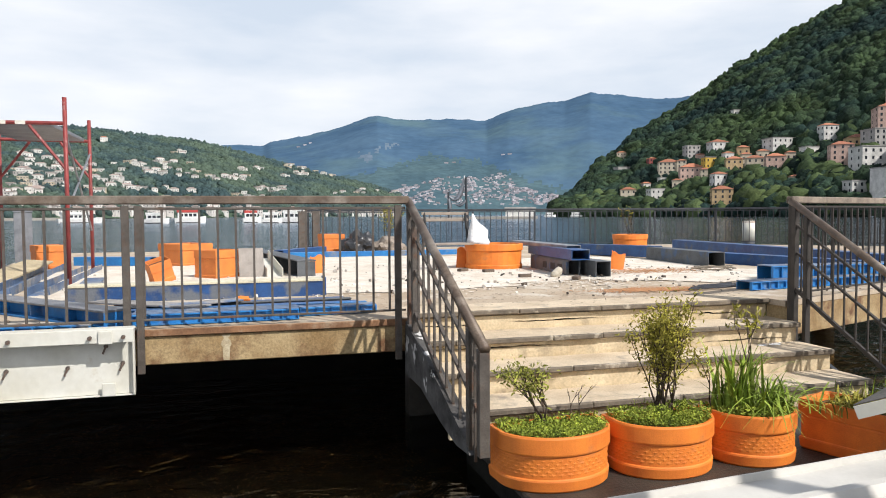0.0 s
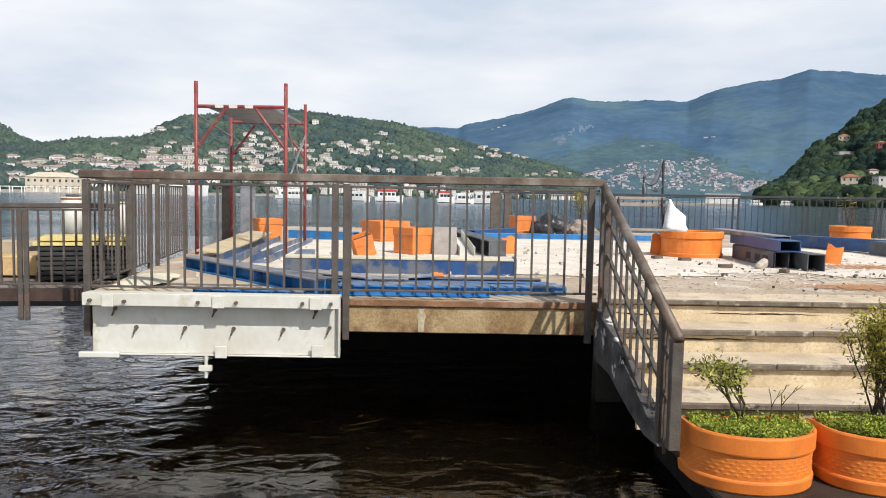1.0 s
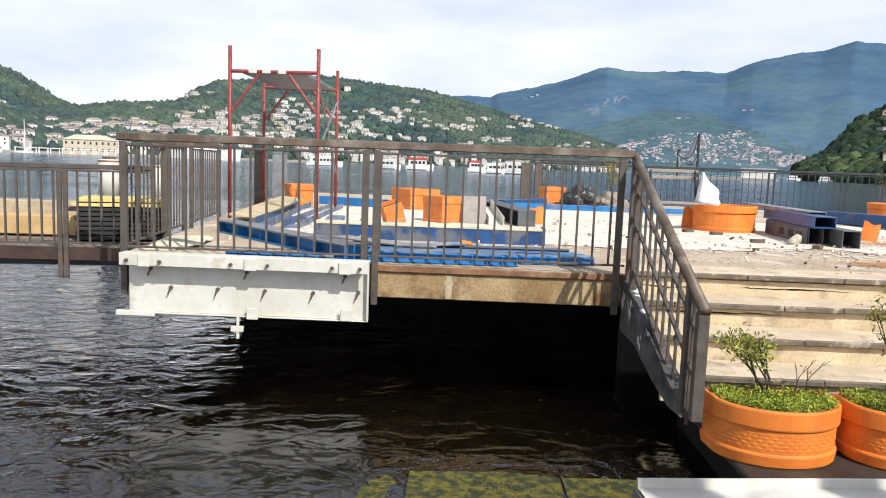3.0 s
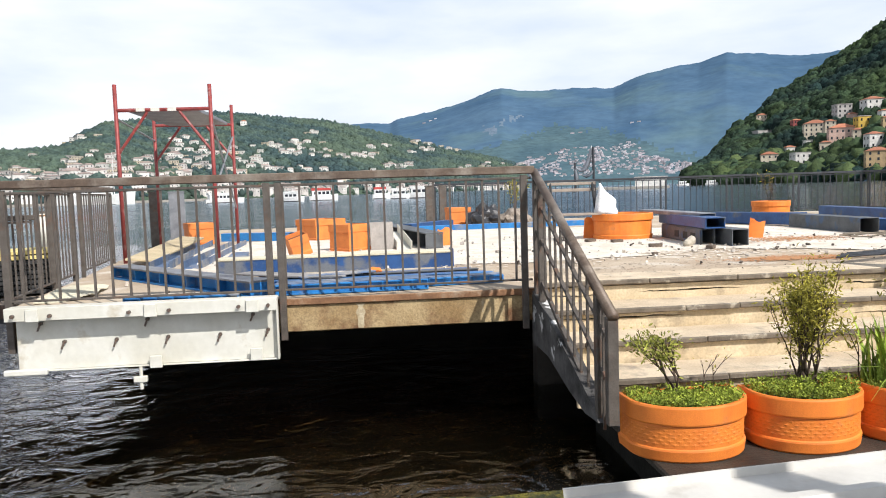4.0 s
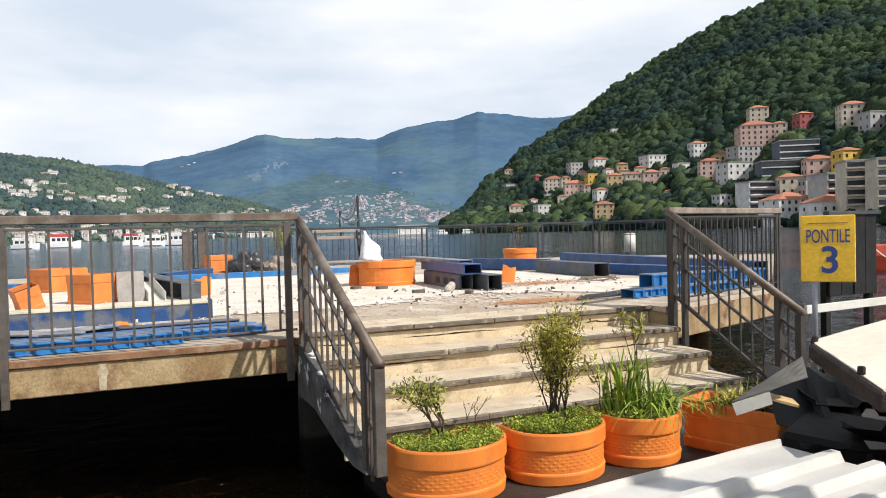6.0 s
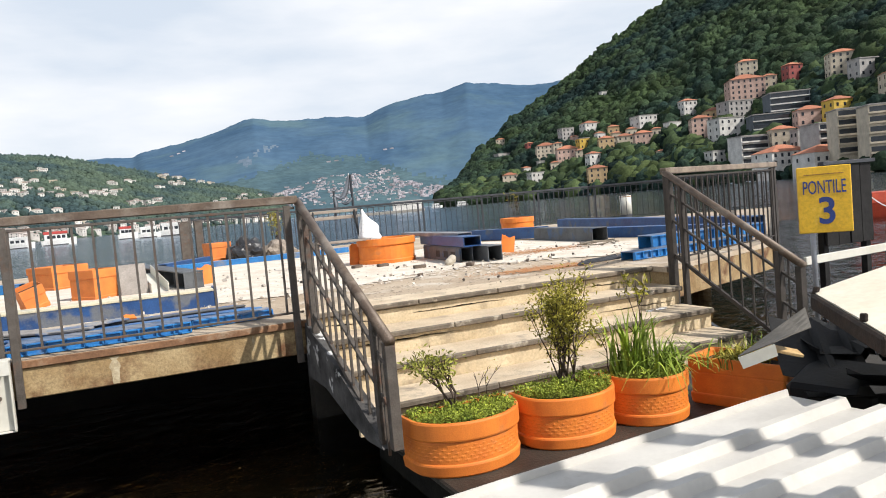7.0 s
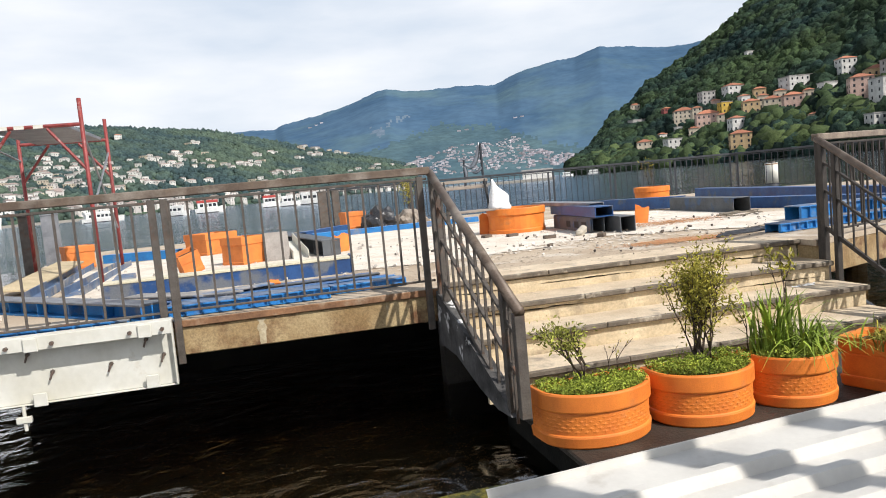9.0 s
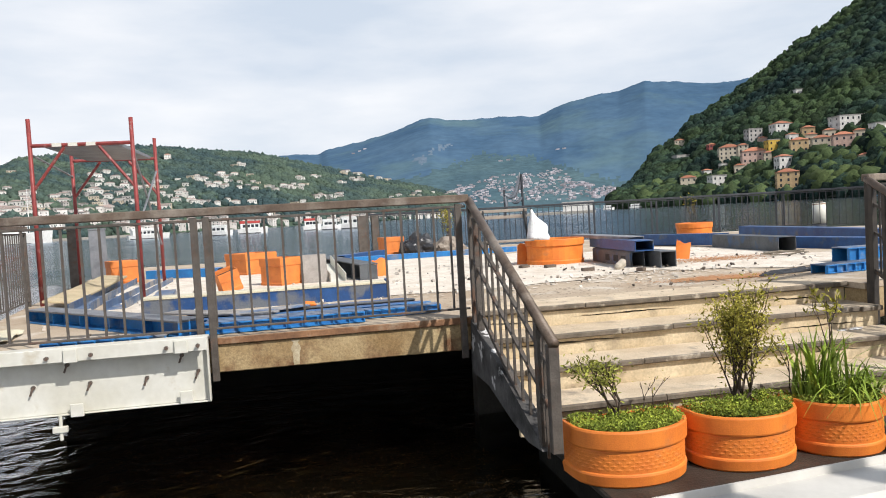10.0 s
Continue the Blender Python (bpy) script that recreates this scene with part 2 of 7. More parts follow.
def water_material(name="rippled_lake_water", rough=0.05, dist=0.05, fine=2.3, coarse=0.6, tint=(0.88, 0.92, 0.98), sheltered=False, streaks=False, ior=1.55):
    """Rippled water: what lies below shows through, the sky and the pier show on it."""
    m = bpy.data.materials.new(name)
    m.use_nodes = True
    nt = m.node_tree
    nt.nodes.clear()
    N, L = nt.nodes.new, nt.links.new
    out, mix = N("ShaderNodeOutputMaterial"), N("ShaderNodeMixShader")
    clear, gloss, fr = N("ShaderNodeBsdfTransparent"), N("ShaderNodeBsdfGlossy"), N("ShaderNodeFresnel")
    clear.inputs["Color"].default_value = (0.84, 0.75, 0.56, 1)
    gloss.inputs["Roughness"].default_value = rough
    gloss.inputs["Color"].default_value = (*tint, 1)
    fr.inputs["IOR"].default_value = ior
    coord, mp = N("ShaderNodeTexCoord"), N("ShaderNodeMapping")
    mp.inputs["Scale"].default_value = (0.72, 1.0, 1.0)
    mp.inputs["Rotation"].default_value = (0, 0, radians(-18))
    L(coord.outputs["Object"], mp.inputs["Vector"])
    a, b = N("ShaderNodeTexNoise"), N("ShaderNodeTexNoise")
    for n, s, d in ((a, fine, 3.0), (b, coarse, 2.0)):
        n.inputs["Scale"].default_value, n.inputs["Detail"].default_value = s, d
        n.inputs["Distortion"].default_value = 0.6
        L(mp.outputs["Vector"], n.inputs["Vector"])
    add = N("ShaderNodeMath")
    add.operation = "ADD"
    L(a.outputs["Fac"], add.inputs[0])
    L(b.outputs["Fac"], add.inputs[1])
    bp = N("ShaderNodeBump")
    bp.inputs["Strength"].default_value, bp.inputs["Distance"].default_value = 0.6, dist
    L(add.outputs[0], bp.inputs["Height"])
    if streaks:
        # long wind streaks, rougher and calmer by turns
        far, lay = N("ShaderNodeTexNoise"), N("ShaderNodeMapping")
        lay.inputs["Scale"].default_value = (0.02, 0.16, 1.0)
        far.inputs["Scale"].default_value, far.inputs["Detail"].default_value = 1.0, 5.0
        L(coord.outputs["Object"], lay.inputs["Vector"])
        L(lay.outputs["Vector"], far.inputs["Vector"])
        mr = N("ShaderNodeMapRange")
        for key, value in (("From Min", 0.36), ("From Max", 0.64), ("To Min", 0.20), ("To Max", 1.0)):
            mr.inputs[key].default_value = value
        L(far.outputs["Fac"], mr.inputs["Value"])
        L(mr.outputs[0], bp.inputs["Strength"])
        # uneven reflection is also put into the gloss tint along the streaks
        sheen = N("ShaderNodeMix")
        sheen.data_type = "RGBA"
        sheen.inputs["A"].default_value = (*tint, 1)
        sheen.inputs["B"].default_value = (tint[0] * 0.62, tint[1] * 0.67, tint[2] * 0.72, 1)
        L(mr.outputs[0], sheen.inputs["Factor"])
        L(sheen.outputs["Result"], gloss.inputs["Color"])
    if sheltered:
        # calm water in the lee of the pier and its steps
        sep, edges = N("ShaderNodeSeparateXYZ"), []
        L(coord.outputs["Object"], sep.inputs[0])
        for x0, x1, low, high in ((-2.9, -1.5, 1.0, 0.42), (4.9, 5.5, 0.30, 1.9)):
            mr = N("ShaderNodeMapRange")
            mr.interpolation_type = "SMOOTHSTEP"
            for key, value in (("From Min", x0), ("From Max", x1), ("To Min", low), ("To Max", high)):
                mr.inputs[key].default_value = value
            L(sep.outputs["X"], mr.inputs["Value"])
            edges.append(mr)
        top, lee = N("ShaderNodeMath"), N("ShaderNodeMapRange")
        top.operation = "MAXIMUM"
        L(edges[0].outputs[0], top.inputs[0])
        L(edges[1].outputs[0], top.inputs[1])
        # and along the quay wall
        lee.interpolation_type = "SMOOTHSTEP"
        for key, value in (("From Min", 3.8), ("From Max", 7.2), ("To Min", 0.48), ("To Max", 1.0)):
            lee.inputs[key].default_value = value
        L(sep.outputs["Y"], lee.inputs["Value"])
        both = N("ShaderNodeMath")
        both.operation = "MULTIPLY"
        L(top.outputs[0], both.inputs[0])
        L(lee.outputs[0], both.inputs[1])
        L(both.outputs[0], bp.inputs["Strength"])
    for n in (gloss, fr):
        L(bp.outputs["Normal"], n.inputs["Normal"])
    L(fr.outputs[0], mix.inputs[0])
    L(clear.outputs[0], mix.inputs[1])
    L(gloss.outputs[0], mix.inputs[2])
    L(mix.outputs[0], out.inputs["Surface"])
    return m


WATER = water_material(dist=0.075, fine=4.2, coarse=1.0, tint=(0.94, 0.95, 1.0), sheltered=True)
OPEN_WATER = water_material("wind_ruffled_open_water", 0.12, 0.05, 1.2, 0.30, (0.86, 0.91, 0.97), streaks=True, ior=1.5)


# ---- building blocks ----
def mesh_of(name, bm, material, smooth=False):
    me = bpy.data.meshes.new(name)
    bm.to_mesh(me)
    bm.free()
    for m in (material if isinstance(material, (list, tuple)) else [material]):
        me.materials.append(m)
    if smooth:
        me.polygons.foreach_set("use_smooth", [True] * len(me.polygons))
    return me


def part(name, bm, material, parent=None, label="", smooth=False, m=None):
    """Links a bmesh (or a mesh) as one object under a thing or a part."""
    me = bm if isinstance(bm, bpy.types.Mesh) else mesh_of(name, bm, material, smooth)
    ob = new(name, me)
    if m is not None:
        ob.matrix_basis = m
    ob.parent = parent
    return tagged(ob, label) if label else ob


def thing(name, label, category, group="", kind="", m=None):
    ob = new(name)
    ob.empty_display_size = 0.1
    if m is not None:
        ob.matrix_basis = m
    return tagged(ob, label, category, group, kind)


def add_box(bm, lo, hi, bevel=0.0, m=None, mat_index=0):
    size = [h - l for l, h in zip(lo, hi)]
    mid = [(h + l) / 2 for l, h in zip(lo, hi)]
    M = Matrix.Translation(mid) @ Matrix.Diagonal((*size, 1))
    if m is not None:
        M = m @ M
    made = bmesh.ops.create_cube(bm, size=1.0, matrix=M)
    verts = made["verts"]
    if bevel:
        edges = list({e for v in verts for e in v.link_edges})
        bmesh.ops.bevel(bm, geom=edges, offset=bevel, segments=1, affect="EDGES", profile=0.5)
    if mat_index:
        for v in verts:
            if v.is_valid:
                for f in v.link_faces:
                    f.material_index = mat_index
    return verts


def box(lo, hi, bevel=0.0, m=None):
    bm = bmesh.new()
    add_box(bm, lo, hi, bevel, m)
    return bm


def axis_matrix(p, q):
    """A frame at p whose z points to q."""
    d = Vector(q) - Vector(p)
    return Matrix.Translation(p) @ d.to_track_quat("Z", "Y").to_matrix().to_4x4(), d.length


def add_tube(bm, p, q, r, n=8, r2=None):
    M, ln = axis_matrix(p, q)
    bmesh.ops.create_cone(bm, cap_ends=True, segments=n, radius1=r, radius2=r if r2 is None else r2, depth=ln,
                          matrix=M @ Matrix.Translation((0, 0, ln / 2)))


def tube(p, q, r, n=8, r2=None):
    bm = bmesh.new()
    add_tube(bm, p, q, r, n, r2)
    return bm


def add_bar(bm, p, q, w, h, bevel=0.004, up=(0, 0, 1)):
    """A bar of width w and height h (along up) from p to q."""
    d = Vector(q) - Vector(p)
    y = d.normalized()
    x = y.cross(Vector(up)).normalized()
    z = x.cross(y)
    M = Matrix((x, y, z)).transposed().to_4x4()
    M.translation = p
    add_box(bm, (-w / 2, 0, -h / 2), (w / 2, d.length, h / 2), bevel, M)


def bar(p, q, w, h, bevel=0.004, up=(0, 0, 1)):
    bm = bmesh.new()
    add_bar(bm, p, q, w, h, bevel, up)
    return bm


def lerp(p, q, t):
    return Vector(p).lerp(Vector(q), t)


def loft(bm, rows, close=True):
    """Rings of equal count joined by quads."""
    rings = [[bm.verts.new(p) for p in row] for row in rows]
    n = len(rings[0])
    for a, b in zip(rings, rings[1:]):
        for i in range(n if close else n - 1):
            j = (i + 1) % n
            bm.faces.new((a[i], a[j], b[j], b[i]))
    return rings


# ---- the lake, its bed and the quay ----
WATER_Z = -1.0


def make_lake():
    rings = [[(math.cos(2 * math.pi * i / 48) * r, math.sin(2 * math.pi * i / 48) * r, 0) for i in range(48)] for r in (34.0, 400.0, 4600.0)]
    bm = bmesh.new()
    bm.faces.new([bm.verts.new(p) for p in rings[0]])
    w = part("water", bm, WATER, m=Matrix.Translation((0, 0, WATER_Z)))
    tagged(w, "dark rippled lake water reflecting a cloudy sky", "water", kind="structure")
    bm = bmesh.new()
    loft(bm, rings)
    bmesh.ops.recalc_face_normals(bm, faces=bm.faces)
    w = part("open_water", bm, OPEN_WATER, m=Matrix.Translation((0, 0, WATER_Z)))
    if w.data.polygons[0].normal.z < 0:
        w.data.flip_normals()
    tagged(w, "grey wind-ruffled open lake water", "water", kind="structure")
    bed = mat("leaf_littered_lake_bed", (0.075, 0.058, 0.029), (0.032, 0.028, 0.016), 0.95, 0, 3, 30, stain=(0.13, 0.075, 0.034), stain_at=(0.54, 0.66), stain_scale=5, bump=0.8, spread=(0.4, 0.6))
    bm = bmesh.new()
    bmesh.ops.create_grid(bm, x_segments=60, y_segments=60, size=14)
    for v in bm.verts:
        v.co.z = 0.06 * noise.noise(v.co * 0.6) - 0.10 * max(0, v.co.length - 6) - 0.9 * min(1.0, max(0.0, (-1.9 - v.co.x) / 1.6))
    b = part("lake_bed", bm, bed, smooth=True, m=Matrix.Translation((0, 7, -1.33)))
    tagged(b, "brown lake bed littered with sunken leaves", "lake bed", kind="structure")
    bm = bmesh.new()
    bmesh.ops.create_grid(bm, x_segments=4, y_segments=4, size=4500)
    d = part("deep_lake_bed", bm, mat("deep_mud", (0.05, 0.055, 0.05), None, 0.95, 0, 0.1, 2, bump=0), m=Matrix.Translation((0, 0, -4.5)))
    tagged(d, "dark deep lake bed far under the water", "lake bed", kind="structure")


make_lake()


def sunken_leaves():
    """Small brown and orange leaves lying in drifts on the shallow bed."""
    r = random.Random(61)
    V, F = [], []
    while len(F) < 12000:
        x, y = r.uniform(-1.9, 1.5), r.uniform(4.35, 8.2)
        if noise.noise(Vector((x * 1.1, y * 1.6, 4.0))) + 0.5 * noise.noise(Vector((x * 4, y * 4, 8.0))) < r.uniform(-0.5, 0.40):
            continue
        s, a = r.uniform(0.003, 0.014), r.uniform(0, 6.3)
        u, w = Vector((math.cos(a), math.sin(a), r.uniform(-0.4, 0.4))), Vector((-math.sin(a), math.cos(a), r.uniform(-0.4, 0.4)))
        c = Vector((x, y, -1.245 + r.uniform(-0.03, 0.03)))
        k = len(V)
        V += [tuple(c - u * s), tuple(c - w * s * 0.45), tuple(c + u * s), tuple(c + w * s * 0.45)]
        F.append((k, k + 1, k + 2, k + 3))
    me = bpy.data.meshes.new("sunken_leaves")
    me.from_pydata(V, [], F)
    me.materials.append(mat("sunken_leaf", (0.60, 0.38, 0.19), (0.32, 0.19, 0.09), 0.8, 0, 20, 60, vary=0.6, island=True))
    tagged(new("sunken_leaves", me), "brown and orange leaves sunk on the lake bed", "leaves", kind="stuff")


sunken_leaves()

ALGAE = mat("algae_covered_concrete", (0.160, 0.135, 0.010), (0.020, 0.030, 0.007), 0.75, 0, 16, 70, spread=(0.42, 0.60), stain=(0.055, 0.052, 0.022), stain_at=(0.58, 0.68), stain_scale=6.0, bump=1.0, depth=0.02, grit=2.5)
QUAY = mat("quay_stone", (0.36, 0.34, 0.30), (0.24, 0.225, 0.20), 0.85, 0, 3, 50)


def make_quay():
    # submerged ledge of two slabs with an open joint
    q = thing("submerged_ledge", "algae-covered concrete ledge just under water", "ledge", kind="structure")
    for x0, x1, top in ((-9.0, -2.02, -1.22), (-2.0, -0.32, -1.004), (-0.30, 0.62, -0.985), (0.64, 9.0, -0.985)):
        bm = bmesh.new()
        n = max(6, int((x1 - x0) / 0.12))
        rows = []
        for i in range(n + 1):
            x = x0 + (x1 - x0) * i / n
            e = 4.34 + 0.05 * noise.noise(Vector((x * 2, 0, 0)))
            rows.append([(x, 0.95, -1.9), (x, e + 0.03, -1.9), (x, e, top - 0.05 - 0.05 * min(1.0, max(0.0, -0.5 - x)))] + [(x, e + (0.95 - e) * u, top - 0.05 * min(1.0, max(0.0, -0.5 - x)) + 0.016 * noise.noise(Vector((x * 3, u * 14, 7)))) for u in (0.01, 0.06, 0.12, 0.2, 0.3, 0.5, 1.0)])
        r = loft(bm, rows)
        bm.faces.new(r[0])
        bm.faces.new(r[-1][::-1])
        bmesh.ops.recalc_face_normals(bm, faces=bm.faces)
        part("slab", bm, ALGAE, q)
    # base wall is coloured black to stand for the shade beside the steps
    k = part("landing_base", box((1.66, 3.27, -1.9), (8.98, 5.43, -0.83), 0.02), mat("shade_black_wall", (0.014, 0.014, 0.011), (0.006, 0.006, 0.005), 0.8, 0, 5, 40, gloss=0.15))
    tagged(k, "base wall under the landing, coloured black for shade", "wall", kind="structure")
    g = part("quay_ground", box((1.63, 3.25, -0.83), (9.0, 5.45, -0.78), 0.012), WET_AND_SHADE)
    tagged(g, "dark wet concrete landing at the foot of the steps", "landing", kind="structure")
    p = part("promenade", box((-9, -6.0, -1.9), (12, 0.9, -0.70), 0.02), QUAY)
    tagged(p, "pale stone promenade along the lake", "pavement", kind="structure")
    p = part("quay_block", box((0.62, 0.904, -1.9), (12, 3.246, -0.74), 0.02), QUAY)
    tagged(p, "stone quay block under the stacked roof sheets", "quay", kind="structure")


make_quay()


# ---- the pier deck ----
DECK_EDGE = [(-3.12, 6.42), (1.47, 6.42), (1.47, 6.72), (5.47, 6.72), (5.47, 6.45), (8.35, 7.52), (17.4, 15.6), (13.6, 19.3), (6.4, 20.5), (-5.0, 20.8), (-3.75, 11.0), (-3.42, 8.8)]


def make_deck():
    bm = bmesh.new()
    top = [bm.verts.new((x, y, 0)) for x, y in DECK_EDGE]
    f = bm.faces.new(top)
    if f.normal.z < 0:
        f.normal_flip()
    low = bmesh.ops.extrude_face_region(bm, geom=[f])
    for v in (g for g in low["geom"] if isinstance(g, bmesh.types.BMVert)):
        v.co.z = -0.06
    bmesh.ops.recalc_face_normals(bm, faces=bm.faces)
    bmesh.ops.triangulate(bm, faces=[f for f in bm.faces if len(f.verts) > 4])
    d = part("deck", bm, DECK)
    tagged(d, "dusty concrete pier deck strewn with white rubble", "deck", kind="structure")
    b = thing("pier_substructure", "rust-stained concrete edge beams under the pier deck", "pier beam", kind="structure")
    # front edge beam: a rusty thin lip over the concrete face
    part("edge_beam", box((-3.12, 6.43, -0.30), (1.47, 6.80, -0.064), 0.008), CONCRETE, b)
    # pale lime streaks run down over the beam face
    lime = mat("pale_lime_streak", (0.50, 0.43, 0.30), (0.36, 0.28, 0.16), 0.85, 0, 9, 60)
    for x, w, z in ((-0.14, 0.07, -0.29), (0.95, 0.02, -0.20)):
        bm = bmesh.new()
        rows = []
        for i in range(9):
            u = i / 8
            k = w * (0.55 + 0.5 * noise.noise(Vector((x * 7, u * 4, 1.0)))) * (1 - 0.4 * u)
            zz = -0.075 + (z + 0.075) * u
            rows.append([(x - k, 6.4275, zz), (x + k, 6.4275, zz), (x + k, 6.4305, zz), (x - k, 6.4305, zz)])
        r = loft(bm, rows)
        bm.faces.new(r[0])
        bm.faces.new(r[-1][::-1])
        bmesh.ops.recalc_face_normals(bm, faces=bm.faces)
        part("lime_streak", bm, lime, b, "pale lime streak")
    part("edge_lip", box((-3.12, 6.405, -0.062), (1.47, 6.60, -0.004), 0.006), mat("rusty_edge_strip", (0.30, 0.155, 0.075), (0.15, 0.075, 0.038), 0.8, 0.1, 6, 60, stain=(0.34, 0.27, 0.19), stain_at=(0.55, 0.66), stain_scale=3), b)
    part("edge_beam", bar((8.32, 7.70, -0.23), (17.2, 15.63, -0.23), 0.25, 0.33), CONCRETE, b)
    part("edge_beam", bar((5.50, 6.60, -0.22), (8.35, 7.66, -0.22), 0.25, 0.31), CONCRETE, b)
    part("edge_beam", bar((-3.02, 6.9, -0.22), (-4.85, 20.7, -0.22), 0.25, 0.31), CONCRETE, b)
    pile = mesh_of("pile", tube((0, 0, -2.6), (0, 0, -0.07), 0.18, 12), CONCRETE)
    for x, y in ((-3.3, 11.5), (9.6, 10.4), (-4.2, 18.5), (5.0, 18.8), (12.8, 17.2)):
        part("pile", pile, None, b, m=Matrix.Translation((x, y, 0)))
    # added unseen wall: stops light from behind and keeps the underside dark
    part("blackout_wall", box((-3.3, 10.6, -2.2), (8.6, 10.8, -0.064)), WET_AND_SHADE, b)
    # wall under the top step closes the water off below the stairs, its shade put into the colour
    part("stair_wall", box((1.52, 6.80, -1.9), (5.45, 7.0, -0.07)), WET_AND_SHADE, b)


make_deck()

# ---- the steps down to the landing ----
RISE, GO, TOP_Y = 0.195, 0.455, 6.72


CRACKS = {0: ((1.5, 2.15, 0.55), (2.45, 3.6, 0.45), (4.5, 5.2, 0.5)), 1: ((1.5, 2.9, 0.22), (4.3, 5.4, 0.6)), 2: ((4.2, 4.9, 0.3),)}      # start, end, height within the riser


def riser(parent, x0, x1, y, z0, z1, cracks, k):
    """A riser face in two strips, parted along ragged cracks."""
    n = 90
    low, high = [], []
    for i in range(n + 1):
        x = x0 + (x1 - x0) * i / n
        mid, gap = (z0 + z1) / 2, 0.0
        for a, b, u in cracks:
            if a - 0.05 < x < b + 0.05:
                t = (x - a) / (b - a)
                mid = z0 + (z1 - z0) * (1 - u) + 0.016 * noise.noise(Vector((x * 5, k, 2.0))) + 0.008 * noise.noise(Vector((x * 17, k, 5.0)))
                gap = max(0.0, 0.011 * (1 - abs(2 * t - 1) ** 2)) * (0.7 + 0.7 * noise.noise(Vector((x * 9, k, 9.0))))
        g = max(0.0002, gap)
        low.append([(x, y, z0), (x, y, mid - g), (x, y + 0.05, mid - g), (x, y + 0.05, z0)])
        high.append([(x, y, mid + g), (x, y, z1), (x, y + 0.05, z1), (x, y + 0.05, mid + g)])
    for rows in (low, high):
        bm = bmesh.new()
        r = loft(bm, rows)
        bm.faces.new(r[0])
        bm.faces.new(r[-1][::-1])
        bmesh.ops.recalc_face_normals(bm, faces=bm.faces)
        part("riser", bm, RISER, parent)


def make_steps():
    s = thing("front_steps", "worn cream-painted concrete steps with grey stone treads", "steps", kind="structure")
    for k in range(4):
        z, y = -RISE * k, TOP_Y - GO * k
        x0, x1 = 1.50, 5.47
        if k == 0:
            bm = bmesh.new()
            add_box(bm, (x0, y - 0.012, -0.05), (x1, y + 0.5, 0.004), 0.004)
        else:
            bm = bmesh.new()
            add_box(bm, (x0, y - 0.012, z - 0.045), (x1, y + GO - 0.002, z), 0.004)
        for v in bm.verts:
            v.co.z += 0.004 * noise.noise(Vector((v.co.x * 3, k, 0)))
        part("tread", bm, TREAD, s)
        bot = -RISE * (k + 1) if k < 3 else -0.784
        rnd = random.Random(70 + k)
        cuts = [x0] + [x0 + (x1 - x0) * (i + rnd.uniform(0.2, 0.8)) / 5 for i in range(5)] + [x1]
        for a, b in zip(cuts, cuts[1:]):
            dz, dy = rnd.uniform(-0.003, 0.002), rnd.uniform(-0.012, 0.004)
            part("nosing", box((a + 0.002, y - 0.046 + dy, z - 0.046 + dz), (b - 0.002, y - 0.013, z + 0.002 + dz), 0.009), NOSING, s, "dark worn nosing")
        riser(s, x0 + 0.01, x1 - 0.02, y, bot - 0.02, z - 0.052, CRACKS.get(k, ()), k)
    # side face of the steps on their far end
    for k in range(1, 4):
        part("side_wall", box((5.30, TOP_Y - GO * k + 0.062, -1.5), (5.452, TOP_Y - GO * (k - 1) - 0.004, -RISE * k - 0.052), 0.004), RISER, s)
    # grey stringer plate on the water side
    bm = bmesh.new()
    prof = [(6.42, -0.02), (5.60, -0.24), (4.62, -0.56), (4.50, -0.64), (4.80, -0.665), (5.20, -0.62), (5.85, -0.50), (6.42, -0.50)]
    a = [bm.verts.new((1.40, y, z)) for y, z in prof]
    c = [bm.verts.new((1.496, y, z)) for y, z in prof]
    bm.faces.new(a)
    bm.faces.new(c[::-1])
    for i in range(len(prof)):
        j = (i + 1) % len(prof)
        bm.faces.new((a[j], a[i], c[i], c[j]))
    bmesh.ops.recalc_face_normals(bm, faces=bm.faces)
    part("stringer", bm, mat("flaking_grey_stringer", (0.13, 0.125, 0.12), (0.030, 0.028, 0.027), 0.85, 0, 4, 45, stain=(0.60, 0.59, 0.57), stain_at=(0.57, 0.60), stain_scale=4.5, gloss=0.2), s, "flaking grey stringer")


make_steps()


